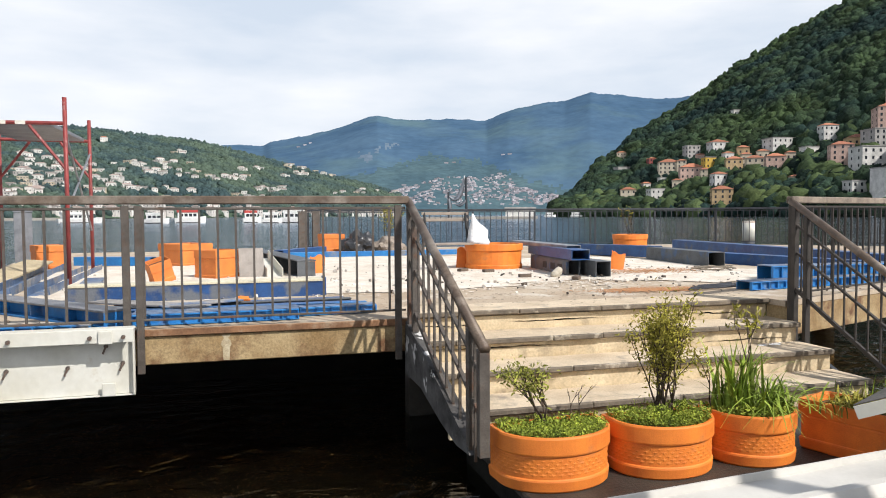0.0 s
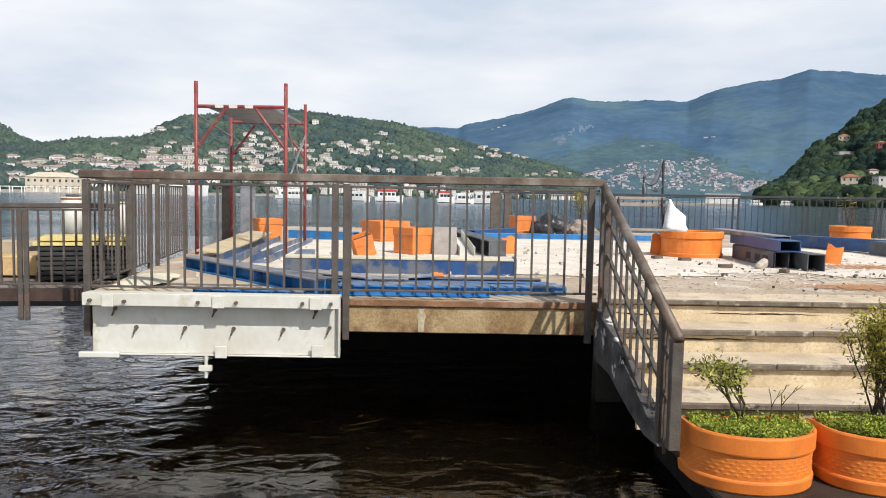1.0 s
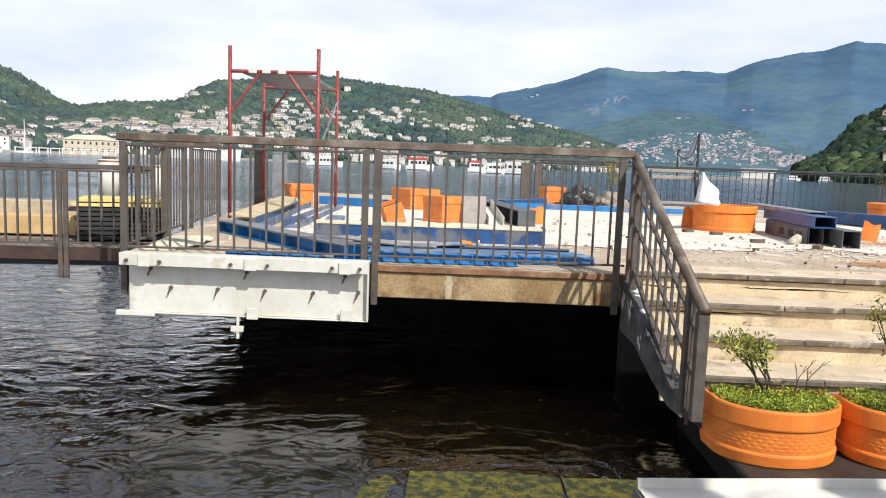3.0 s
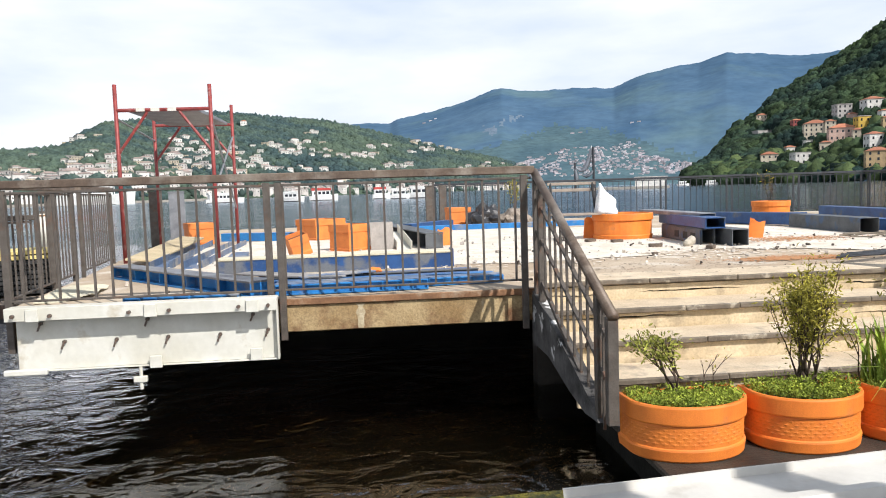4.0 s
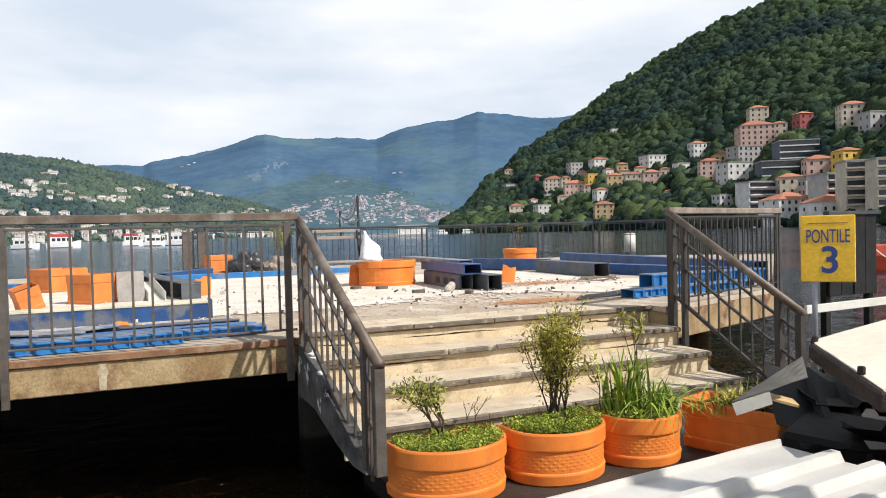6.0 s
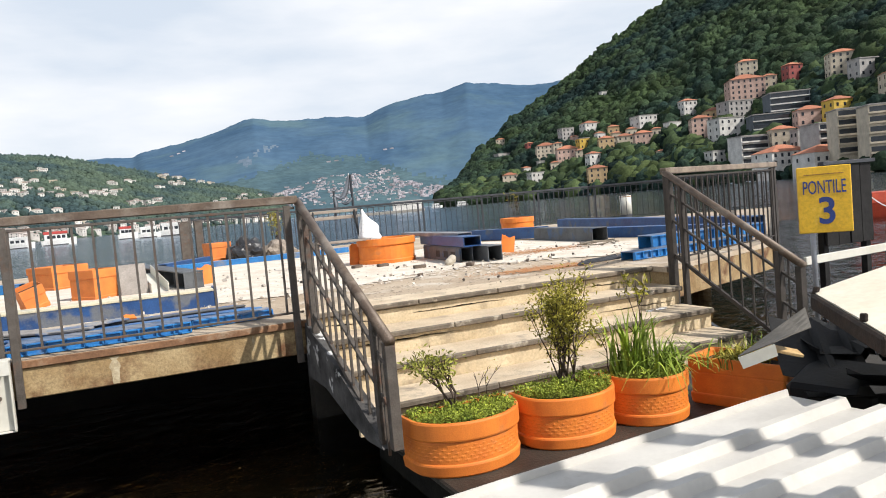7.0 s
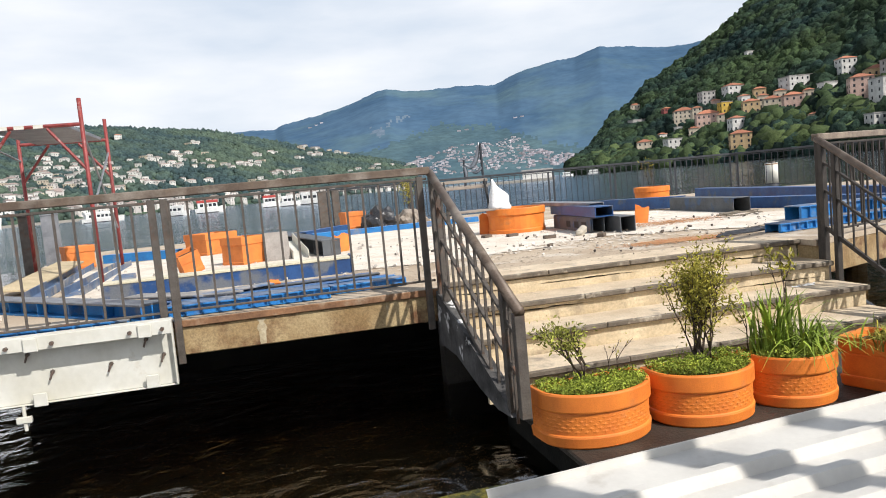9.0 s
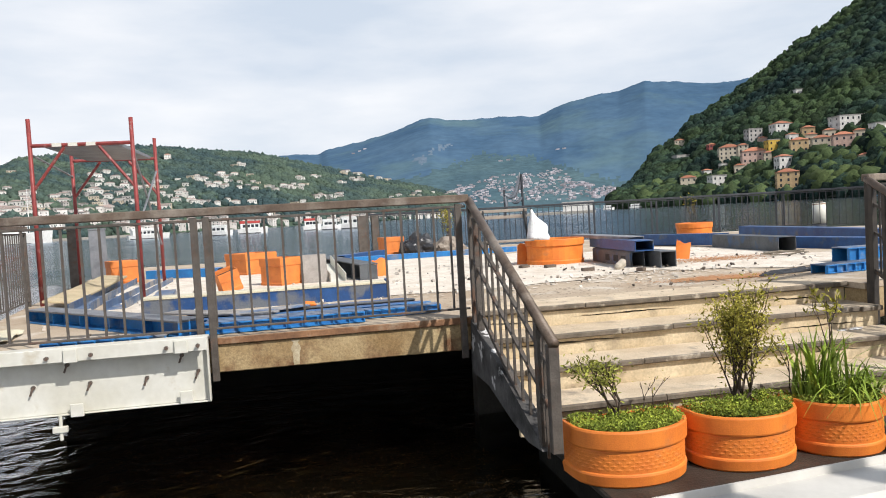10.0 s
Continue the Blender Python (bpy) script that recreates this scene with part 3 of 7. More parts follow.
# ---- railings ----
def railing(name, p, q, height=1.08, gap=0.145, posts=(), mats=(STEEL, HANDRAIL), label="", group="pier railings", rail_w=0.075, rail_h=0.07, under=0.095,
            foot=0.08, post_w=0.05, post_low=-0.02, bar_r=0.009, skip=None):
    """A level railing from p to q on the deck: handrail, two thin rails, posts and upright bars."""
    p, q = Vector(p), Vector(q)
    r = thing(name, label, "railing", group)
    up = Vector((0, 0, 1))
    d = (q - p).normalized()
    part("handrail", bar(p + up * (height - rail_h / 2 + 0.01) - d * 0.03, q + up * (height - rail_h / 2 + 0.01) + d * 0.03, rail_w, rail_h, 0.008), mats[1], r)
    part("upper_rail", bar(p + up * (height - under), q + up * (height - under), 0.03, 0.022, 0.003), mats[0], r)
    part("lower_rail", bar(p + up * foot, q + up * foot, 0.03, 0.018, 0.003), mats[0], r)
    n = max(1, int(round((q - p).length / gap)))
    rod = mesh_of("bar", box((-bar_r, -bar_r, foot), (bar_r, bar_r, height - under), 0), mats[0])
    turn = Matrix.Rotation(math.atan2(d.y, d.x), 4, "Z")
    for i in range(1, n):
        v = p.lerp(q, i / n)
        part("bar", rod, None, r, m=Matrix.Translation(v) @ turn)
    post = mesh_of("post", box((-post_w / 2, -post_w * 0.35, post_low), (post_w / 2, post_w * 0.35, height - rail_h), 0.004), mats[0])
    for t in posts:
        part("post", post, None, r, m=Matrix.Translation(p.lerp(q, t)) @ turn)
    return r


railing("front_railing", (-3.08, 6.385, 0), (1.40, 6.385, 0), posts=(0.004, 0.486, 0.508, 0.985), post_low=-0.36, post_w=0.058, label="weathered grey steel railing with a brown handrail on the pier edge")
railing("side_railing", (-3.11, 6.47, 0), (-3.42, 8.75, 0), posts=(0.62, 0.99), gap=0.125, bar_r=0.007, label="weathered grey steel railing along the pier side", post_w=0.07)
railing("side_railing", (-3.45, 9.05, 0), (-3.72, 10.9, 0), posts=(0.0, 0.99), gap=0.125, bar_r=0.007, label="weathered grey steel railing along the pier side", post_w=0.06)
far_pts = [(1.78, 20.58), (6.35, 20.45), (9.95, 19.85), (13.55, 19.25), (17.3, 15.65)]
for a, b in zip(far_pts, far_pts[1:]):
    railing("far_railing", (*a, 0), (*b, 0), height=1.08, gap=0.165, posts=(0.0, 0.04, 0.5, 0.54), mats=(DARK_STEEL, DARK_STEEL), rail_w=0.07, rail_h=0.06, under=0.075,
            label="dark thin steel railing at the far pier end")
railing("right_railing", (5.50, 6.42, 0), (8.35, 7.50, 0), posts=(0.005, 0.965, 0.995), post_low=-0.36, post_w=0.06, mats=(DARK_BROWN, PALE_RAIL), label="weathered steel railing with a pale worn handrail")
railing("right_railing", (8.40, 7.55, 0), (17.25, 15.5, 0), posts=(0.0, 0.16, 0.33, 0.5, 0.66, 0.83), mats=(DARK_STEEL, STEEL), label="dark steel railing along the pier side")


def end_post(x, y, w, top, material, label):
    """A flat steel end post with a cap and a foot plate."""
    t = thing("end_post", label, "post", "pier end posts", m=pose(x, y, 0, 0, 0, 12))
    part("shaft", box((-w / 2, -0.04, 0.016), (w / 2, 0.04, top), 0.006), material, t)
    part("cap", box((-w / 2 - 0.01, -0.05, top + 0.001), (w / 2 + 0.01, 0.05, top + 0.03), 0.005), material, t)
    part("foot_plate", box((-w / 2 - 0.05, -0.09, 0), (w / 2 + 0.05, 0.09, 0.014), 0.003), material, t)


end_post(-3.98, 14.0, 0.20, 1.02, STEEL, "dark grey flat steel post at the pier side")
end_post(-3.92, 15.3, 0.30, 1.02, GREY_METAL, "pale grey flat steel post at the pier side")
end_post(1.62, 20.5, 0.24, 1.02, STEEL, "wide grey steel post at the far pier end")
end_post(1.98, 20.5, 0.20, 1.02, STEEL, "wide grey steel post at the far pier end")


def stair_railing(x, y1, label, metal=STEEL, thin=0.009):
    s = thing("stair_railing", label, "railing", "stair railings")
    y0, z0, z1 = 6.40, 1.03, 0.10
    f = lambda y, off: Vector((x, y, z0 + (z1 - z0) * (y0 - y) / (y0 - y1) - off))  # noqa: E731
    bm = tube(f(y0 + 0.02, 0), f(y1 - 0.03, 0), 0.036, 12)
    part("handrail", bm, HANDRAIL, s, "round brown handrail", smooth=True)
    for off, w in ((0.20, 0.022), (0.48, 0.022), (0.86, 0.04)):
        part("sloped_rail", bar(f(y0 - 0.03, off), f(y1 + 0.02 + (0.25 if off > 0.8 else 0), off), 0.03, w, 0.003), metal, s)
    n = 12
    rod = mesh_of("bar", box((-thin, -thin, -0.86), (thin, thin, -0.03)), metal)
    for i in range(1, n):
        y = y0 + (y1 - y0) * i / n
        part("bar", rod, None, s, m=Matrix.Translation(f(y, 0)))
    part("post", box((x - 0.03, y0 - 0.075, -0.42), (x + 0.03, y0 - 0.02, 1.0), 0.004), metal, s)
    part("post", box((x - 0.03, y0 - 0.24, -0.42), (x + 0.03, y0 - 0.19, 0.88), 0.004), metal, s)
    yy = y1 + 0.24
    part("post", box((x - 0.035, yy - 0.03, -0.62), (x + 0.035, yy + 0.03, f(yy, 0.02).z), 0.004), metal, s)
    part("post", box((x - 0.035, y1 - 0.02, -0.60), (x + 0.035, y1 + 0.045, f(y1, 0.0).z - 0.02), 0.004), metal, s)
    return s


stair_railing(1.44, 4.32, "weathered steel stair railing with a round brown handrail")
stair_railing(5.50, 4.72, "weathered dark steel stair railing beside the steps", DARK_BROWN, 0.007)
foot_beam = part("foot_beam", bar((5.50, 6.30, -0.42), (5.54, 4.95, -0.98), 0.05, 0.06, 0.004), DARK_STEEL)
tagged(foot_beam, "dark sloping steel beam under the stair railing", "steel beam")


# ---- the white steel panel hung on the pier edge ----
def white_panel():
    w = thing("white_steel_panel", "chipped white steel panel with bolts hung on the pier edge", "panel")
    plate = part("plate", box((-2.98, 6.295, -0.49), (-0.84, 6.32, 0.05), 0.004), WHITE, w)
    part("top_flange", box((-3.0, 6.16, 0.035), (-0.83, 6.294, 0.052), 0.003), WHITE, w)
    lip = part("flange_lip", box((-3.0, 6.145, -0.055), (-0.83, 6.158, 0.052), 0.003), WHITE, w)
    part("bottom_flange", box((-2.98, 6.265, -0.50), (-0.84, 6.294, -0.488), 0.003), WHITE, w)
    part("side_flange", box((-0.852, 6.24, -0.486), (-0.838, 6.294, 0.033), 0.003), WHITE, w)
    lug = mesh_of("lug", box((-0.05, -0.004, -0.052), (0.05, 0.012, 0.052), 0.004), WHITE)
    for x, z, y in ((-2.78, -0.01, 6.13), (-1.85, -0.01, 6.13), (-1.03, -0.01, 6.13), (-1.86, -0.46, 6.24), (-1.03, -0.44, 6.24)):
        part("lug", lug, None, w, m=Matrix.Translation((x, y, z)))
    bm = bmesh.new()
    add_tube(bm, (0, 0, 0), (0, -0.03, 0), 0.016, 8)
    bolt = mesh_of("bolt", bm, STEEL)
    for x, z in ((-2.93, -0.01), (-2.64, -0.015), (-2.02, -0.015), (-1.70, -0.012), (-1.14, -0.01), (-0.90, -0.01)):
        part("bolt", bolt, None, lip, m=Matrix.Translation((x, 6.146, z)))
    bm = bmesh.new()
    add_tube(bm, (0, 0, 0), (0, -0.022, 0), 0.017, 8)
    add_tube(bm, (0, -0.022, 0), (-0.022, -0.028, -0.06), 0.008, 6)
    hook = mesh_of("hook", bm, STEEL)
    for x, z in ((-2.78, -0.10), (-1.92, -0.10), (-1.05, -0.10), (-2.60, -0.26), (-2.18, -0.26), (-1.76, -0.26), (-1.33, -0.26), (-0.93, -0.24)):
        part("hook", hook, None, plate, m=Matrix.Translation((x, 6.296, z)))
    bm = bmesh.new()
    add_tube(bm, (-1.98, 6.22, -0.49), (-1.98, 6.22, -0.68), 0.014)
    add_box(bm, (-2.04, 6.20, -0.62), (-1.93, 6.24, -0.57), 0.005)
    part("latch", bm, WHITE, w, "white drop latch")
    bm = bmesh.new()
    add_box(bm, (-3.04, 6.15, -0.505), (-2.70, 6.19, -0.455), 0.008)
    part("hinge", bm, WHITE, w, "white hinge block")


white_panel()


# ---- planters at the foot of the steps ----
def arc_outline(w, d, n=44):
    """Plan of a planter: bowed front and sides, nearly flat back."""
    # a flat back, short straight sides, a half-ellipse in front
    back = [(w / 2 - w * i / 6, d * 0.32) for i in range(7)]
    front = [(-math.cos(math.pi * i / n) * w / 2, -math.sin(math.pi * i / n) * d * 0.68) for i in range(n + 1)]
    return back + front


def scale_ring(pts, k, z):
    return [(x * k, y * k, z) for x, y in pts]


def planter(name, pts, h, m, label, group, rim=0.115, base=0.08, material=TERRA, scales=True, soil=True):
    t = thing(name, label, "planter", group, m=m)
    bm = bmesh.new()
    prof = [(0.93, 0.0), (0.965, 0.012), (0.985, base - 0.01), (0.975, base), (0.950, base + 0.006), (0.955, h - rim - 0.014), (0.945, h - rim - 0.003), (0.99, h - rim), (1.0, h - rim + 0.01), (1.0, h - 0.012), (0.985, h), (0.93, h), (0.91, h - 0.02), (0.90, h - 0.10)]
    rings = loft(bm, [scale_ring(pts, k, z) for k, z in prof])
    bm.faces.new(rings[0][::-1])
    bmesh.ops.recalc_face_normals(bm, faces=bm.faces)
    shell = part("shell", bm, material, t, smooth=False)
    if scales:
        # raised scales in rows on the band
        n, rows = 36, 5
        bm = bmesh.new()
        z0, z1 = base + 0.02, h - rim - 0.02
        per = pts + [pts[0]]
        seg = [math.dist(a, b) for a, b in zip(per, per[1:])]
        tot = sum(seg)

        def along(u):
            u = (u % 1.0) * tot
            for k, s in enumerate(seg):
                if u <= s:
                    a, b = Vector(per[k]), Vector(per[k + 1])
                    return a.lerp(b, u / max(s, 1e-6))
                u -= s
            return Vector(per[0])

        for r in range(rows):
            za = z0 + (z1 - z0) * r / rows
            zb = za + (z1 - z0) / rows * 1.05
            for i in range(n):
                u = (i + 0.5 * (r % 2)) / n
                c, l, rr = along(u), along(u - 0.45 / n), along(u + 0.45 / n)
                k = 0.951 + 0.003 * (za / h)
                q = [bm.verts.new((l.x * k, l.y * k, (za + zb) / 2)), bm.verts.new((c.x * (k + 0.004), c.y * (k + 0.004), za)),
                     bm.verts.new((rr.x * k, rr.y * k, (za + zb) / 2)), bm.verts.new((c.x * k, c.y * k, zb)), bm.verts.new((c.x * (k + 0.0085), c.y * (k + 0.0085), (za + zb) / 2))]
                for a, b in ((0, 1), (1, 2), (2, 3), (3, 0)):
                    bm.faces.new((q[a], q[b], q[4]))
        bmesh.ops.recalc_face_normals(bm, faces=bm.faces)
        s = part("scale_pattern", bm, material, shell, "band of raised scales")
        s["kind"] = "stuff"
    if soil:
        bm = bmesh.new()
        vs = [bm.verts.new((x * 0.905, y * 0.905, h - 0.06)) for x, y in pts]
        c = bm.verts.new((0, 0, h - 0.03))
        for i in range(len(vs)):
            bm.faces.new((vs[i], vs[(i + 1) % len(vs)], c))
        bmesh.ops.recalc_face_normals(bm, faces=bm.faces)
        part("soil", bm, SOIL, t, "dark soil")
    return t


P_GROUND = -0.78
PH = 0.345
PLANTERS = [(1.915, 4.36, 0.78, 0.46, PH, 4), (2.705, 4.36, 0.735, 0.46, PH, 3), (3.42, 4.38, 0.63, 0.46, PH, 2)]
for x, y, w, d, h, turn in PLANTERS:
    planter("planter", arc_outline(w, d), h, pose(x, y, P_GROUND, 0, 0, turn), "orange terracotta planter with a scaled band on the landing", "planters by the steps")
def slab_outline(w, d, c=0.03):
    """Plan of a box planter with rounded corners."""
    pts = []
    for sx, sy, a0 in ((1, 1, 0), (-1, 1, 90), (-1, -1, 180), (1, -1, 270)):
        pts += [(sx * (w / 2 - c) + c * math.cos(radians(a0 + a)), sy * (d / 2 - c) + c * math.sin(radians(a0 + a))) for a in (0, 30, 60, 90)]
    return pts


planter("planter", slab_outline(0.76, 0.38), PH + 0.015, pose(4.17, 4.13, P_GROUND, 0, 0, -71.6), "orange terracotta box planter with dry weeds on the landing", "planters by the steps", scales=False)
round_pts = [(0.5 * math.cos(2 * math.pi * i / 32), 0.5 * math.sin(2 * math.pi * i / 32)) for i in range(32)]
planter("round_planter", round_pts, 0.43, pose(4.17, 11.95, 0.0), "round orange terracotta planter on the deck", "deck planters", scales=False)
planter("round_planter", [(x * 0.8, y * 0.8) for x, y in round_pts], 0.45, pose(8.65, 15.25, 0.0), "round orange terracotta planter with a dry sapling", "deck planters", scales=False)


def square_planter(x, y, s, h, turn, lid=False, m=None):
    k = s / 2
    pts = [(-k, -k), (0, -k), (k, -k), (k, 0), (k, k), (0, k), (-k, k), (-k, 0)]
    return planter("square_planter", pts, h, m or pose(x, y, 0, 0, 0, turn), "square orange planter standing on the rubble", "deck planters", rim=0.12, base=0.06, material=TERRA_FADED, scales=False)


square_planter(-0.36, 11.40, 0.46, 0.43, 44)
square_planter(-1.02, 14.6, 0.70, 0.42, 38)
square_planter(-3.40, 14.80, 0.50, 0.42, 24)
square_planter(2.28, 19.5, 0.56, 0.44, 12)
square_planter(0, 0, 0.28, 0.30, 0, m=pose(-1.02, 10.45, 0.06, 8, -18, 20))


# ---- red scaffold tower ----
def scaffold():
    s = thing("scaffold_tower", "red tubular scaffold tower with a metal plank on top", "scaffold")
    A, B = (-3.53, 10.8), (-2.22, 10.75)      # near frame feet
    C2, D = (-3.66, 13.1), (-2.37, 13.2)      # far frame feet
    H = 2.16
    tops = {A: 2.52, B: 2.50, C2: 2.42, D: 2.50}
    for p, top in tops.items():
        part("upright", tube((*p, 0.0), (*p, top), 0.028, 10), RED, s, smooth=True)
    for a, b in ((A, B), (C2, D)):
        part("ledger", tube((*a, H), (*b, H), 0.026), RED, s)
        # arched corner braces of the frame
        for p, o in ((a, b), (b, a)):
            u = (Vector((*o, 0)) - Vector((*p, 0)))
            part("corner_brace", tube(Vector((*p, 1.55)), Vector((*p, H - 0.03)) + u * 0.33, 0.021), RED, s)
    for a, b, z0, z1 in ((A, C2, 2.05, 1.9), (B, D, 2.05, 0.7), (D, B, 1.95, 1.0)):
        part("diagonal_brace", tube((*a, z0), (*b, z1), 0.016), GREY_METAL, s)
    part("platform", box((-3.38, 10.9, H - 0.02), (-2.42, 13.05, H + 0.03), 0.005), GREY_METAL, s, "grey metal plank")
    label = mesh_of("sticker", box((-0.06, -0.003, -0.024), (0.06, 0.003, 0.024)), WHITE)
    for x in (-3.18, -2.98, -2.75):
        part("sticker", label, None, s, m=Matrix.Translation((x, 10.745, H)))


scaffold()


# ---- steel members lying on the deck ----
def h_beam(name, p, q, h, w, material, label, group="steel beams", flange=0.02, top=None):
    t = thing(name, label, "steel beam", group)
    p, q = Vector(p), Vector(q)
    up = Vector((0, 0, 1))
    part("web", bar(p + up * h / 2, q + up * h / 2, 0.018, h - 2 * flange, 0.002), material, t)
    part("flange", bar(p + up * (flange / 2), q + up * (flange / 2), w, flange, 0.003), material, t)
    part("flange", bar(p + up * (h - flange / 2), q + up * (h - flange / 2), w, flange, 0.003), top or material, t)
    n = max(2, int((q - p).length / 0.55))
    d = (q - p).normalized()
    side = d.cross(up)
    for i in range(n + 1):
        c = p.lerp(q, (i + 0.02) / (n + 0.04)) + up * h / 2
        part("stiffener", bar(c - side * w * 0.46, c + side * w * 0.46, 0.012, h - 2 * flange - 0.004, 0.001), material, t)
    return t


def box_beam(p, q, w, h, material, label, group="steel beams", wall=0.014):
    """A hollow rectangular section with open ends."""
    t = thing("box_beam", label, "steel beam", group)
    p, q = Vector(p), Vector(q)
    d = (q - p).normalized()
    side = d.cross(Vector((0, 0, 1))).normalized()
    up = side.cross(d)
    bm = bmesh.new()
    for sgn in (-1, 1):
        add_bar(bm, p + side * sgn * (w / 2 - wall / 2) + up * h / 2, q + side * sgn * (w / 2 - wall / 2) + up * h / 2, wall, h, 0.002)
    part("web", bm, material, t)
    bm = bmesh.new()
    for z in (wall / 2 - 0.002, h - wall / 2 + 0.002):
        add_bar(bm, p + up * z, q + up * z, w + 0.004, wall, 0.002)
    part("flange", bm, material, t)
    return t


def channel(p, q, w, h, material, label, group="steel beams", turn=0.0, wall=0.012):
    """An open U section, its open side up or turned."""
    t = thing("channel", label, "steel channel", group)
    p, q = Vector(p), Vector(q)
    d = (q - p).normalized()
    side = d.cross(Vector((0, 0, 1))).normalized()
    up = side.cross(d)
    R = Matrix.Rotation(radians(turn), 3, d)
    side, up = R @ side, R @ up
    part("web", bar(p + up * wall / 2, q + up * wall / 2, w, wall, 0.002, up), material, t)
    for sgn in (-1, 1):
        o = side * sgn * (w / 2 - wall / 2) + up * (h / 2 + wall / 2)
        part("flange", bar(p + o, q + o, wall, h, 0.002, up), material, t)
    return t


def form_panel(p, q, depth, h, label, rib=0.135):
    """A ribbed steel form panel: skin, edge frame and cross ribs."""
    t = thing("form_panel", label, "form panel", "blue form panels")
    p, q = Vector(p), Vector(q)
    d = (q - p).normalized()
    up = Vector((0, 0, 1))
    back = up.cross(d)
    part("skin", bar(p + back * depth / 2 + up * (h - 0.006), q + back * depth / 2 + up * (h - 0.006), depth, 0.012, 0.002), BLUE_WORN, t)
    for o in (0.008, depth - 0.008):
        part("edge_frame", bar(p + back * o + up * (h / 2 - 0.007), q + back * o + up * (h / 2 - 0.007), 0.012, h - 0.016, 0.002), BLUE, t)
    for o in (-0.012,):
        for z in (0.012, h - 0.012):
            part("edge_lip", bar(p + back * o + up * z, q + back * o + up * z, 0.026, 0.012, 0.002), BLUE, t)
    n = max(2, int((q - p).length / rib))
    r = mesh_of("rib", bar((0, -0.03, h / 2), (0, 0.0, h / 2), 0.012, h - 0.03, 0.001), BLUE)
    for i in range(n + 1):
        part("rib", r, None, t, m=Matrix.Translation(p.lerp(q, (i + 0.05) / (n + 0.1))) @ Matrix.Rotation(math.atan2(d.y, d.x), 4, "Z"))
    return t


LB = "blue painted steel beam lying on the deck"
h_beam("i_beam", (-2.93, 8.80, 0.0), (-1.02, 6.62, 0.0), 0.15, 0.24, BLUE, "blue steel beam with a grey top lying askew", top=GREY_METAL)
form_panel((-0.90, 6.60, 0), (0.48, 6.62, 0), 0.26, 0.105, "ribbed blue steel form panel at the deck edge")
form_panel((0.50, 6.82, 0), (1.22, 6.88, 0), 0.16, 0.085, "ribbed blue steel form panel near the stair post")
form_panel((-2.20, 6.58, 0), (-1.20, 6.53, 0), 0.14, 0.05, "thin blue steel form panel in front of a beam")
RAILS = (NAVY, BLUE, NAVY, GREY_BEAM, NAVY)
for k in range(5):
    h_beam("blue_rail", (-1.20 - 0.13 * k, 7.07 + 0.15 * k, 0.0), (1.24 - 0.05 * k, 7.08 + 0.19 * k, 0.0), 0.055 + 0.012 * (k % 2), 0.10, RAILS[k], "thin scuffed steel member lying beside others", "thin steel members", 0.012)
bar_loose = part("loose_plank", bar((-1.40, 7.98, 0.080), (-0.36, 7.20, 0.080), 0.25, 0.02, 0.004), mat("dusty_grey_plank", (0.36, 0.34, 0.32), (0.22, 0.21, 0.20), 0.7, 0.1, 4, 60))
tagged(bar_loose, "grey metal plank lying on thin steel members", "plank")
plank_short = part("loose_plank", bar((-0.75, 7.32, 0.080), (-0.02, 7.62, 0.088), 0.17, 0.018, 0.004), BLUE_WORN)
tagged(plank_short, "short worn blue-grey plank lying on steel members", "plank")
pale_beam = box_beam((-1.80, 8.66, 0.0), (0.93, 8.68, 0.0), 0.23, 0.165, SCUFFED, "scuffed blue beam with a pale weathered top")
part("top_plate", bar((-1.80, 8.66, 0.181), (0.90, 8.68, 0.181), 0.25, 0.028, 0.004), PALE, pale_beam, "pale weathered top plate")
part("end_cap", box((0.905, 8.555, 0.0), (0.935, 8.80, 0.21), 0.003), NAVY, pale_beam)
channel((-2.72, 9.5, 0.0), (-3.15, 14.2, 0.0), 0.26, 0.10, BLUE_WORN, "light grey-blue steel channel lying on the deck")
channel((-2.30, 9.5, 0.0), (-2.45, 13.8, 0.0), 0.24, 0.10, BLUE_WORN, "light grey-blue steel channel lying on the deck")
channel((-1.78, 9.40, 0.09), (-1.95, 11.0, 0.09), 0.24, 0.075, BLUE_WORN, "short light blue steel trough on the deck", turn=180)
box_beam((-3.05, 15.45, 0), (-1.62, 14.85, 0), 0.22, 0.16, BLUE, LB)
board = part("pale_board", box((-0.20, -1.65, 0), (0.20, 1.65, 0.03), 0.004, pose(-3.20, 11.9, 0.125, 2.0, 5, 1.5)), mat("sandy_board", (0.56, 0.46, 0.29), (0.42, 0.34, 0.21), 0.85, 0, 3, 40))
tagged(board, "sandy pale board lying by the scaffold feet", "board")
block = part("support_block", box((-0.1, -0.1, 0.0), (0.1, 0.1, 0.10), 0.01, pose(-3.20, 12.0, 0.004, 0, 0, 12)), BRICK)
tagged(block, "dusty brick block under the pale board", "block")
box_beam((1.0, 16.55, 0), (4.85, 16.62, 0), 0.22, 0.11, BLUE, LB)
box_beam((0.80, 16.95, 0), (1.95, 18.6, 0), 0.24, 0.15, NAVY, "dark blue hollow steel beam lying on the deck")
channel((0.47, 11.2, 0.0), (0.30, 12.4, 0.22), 0.24, 0.14, WHITE, "short silvery steel channel leaning on rubble")
h_beam("i_beam", (0.93, 11.15, 0.0), (0.35, 14.4, 0.02), 0.26, 0.30, GREY_BEAM, "dark weathered steel beam on the rubble")
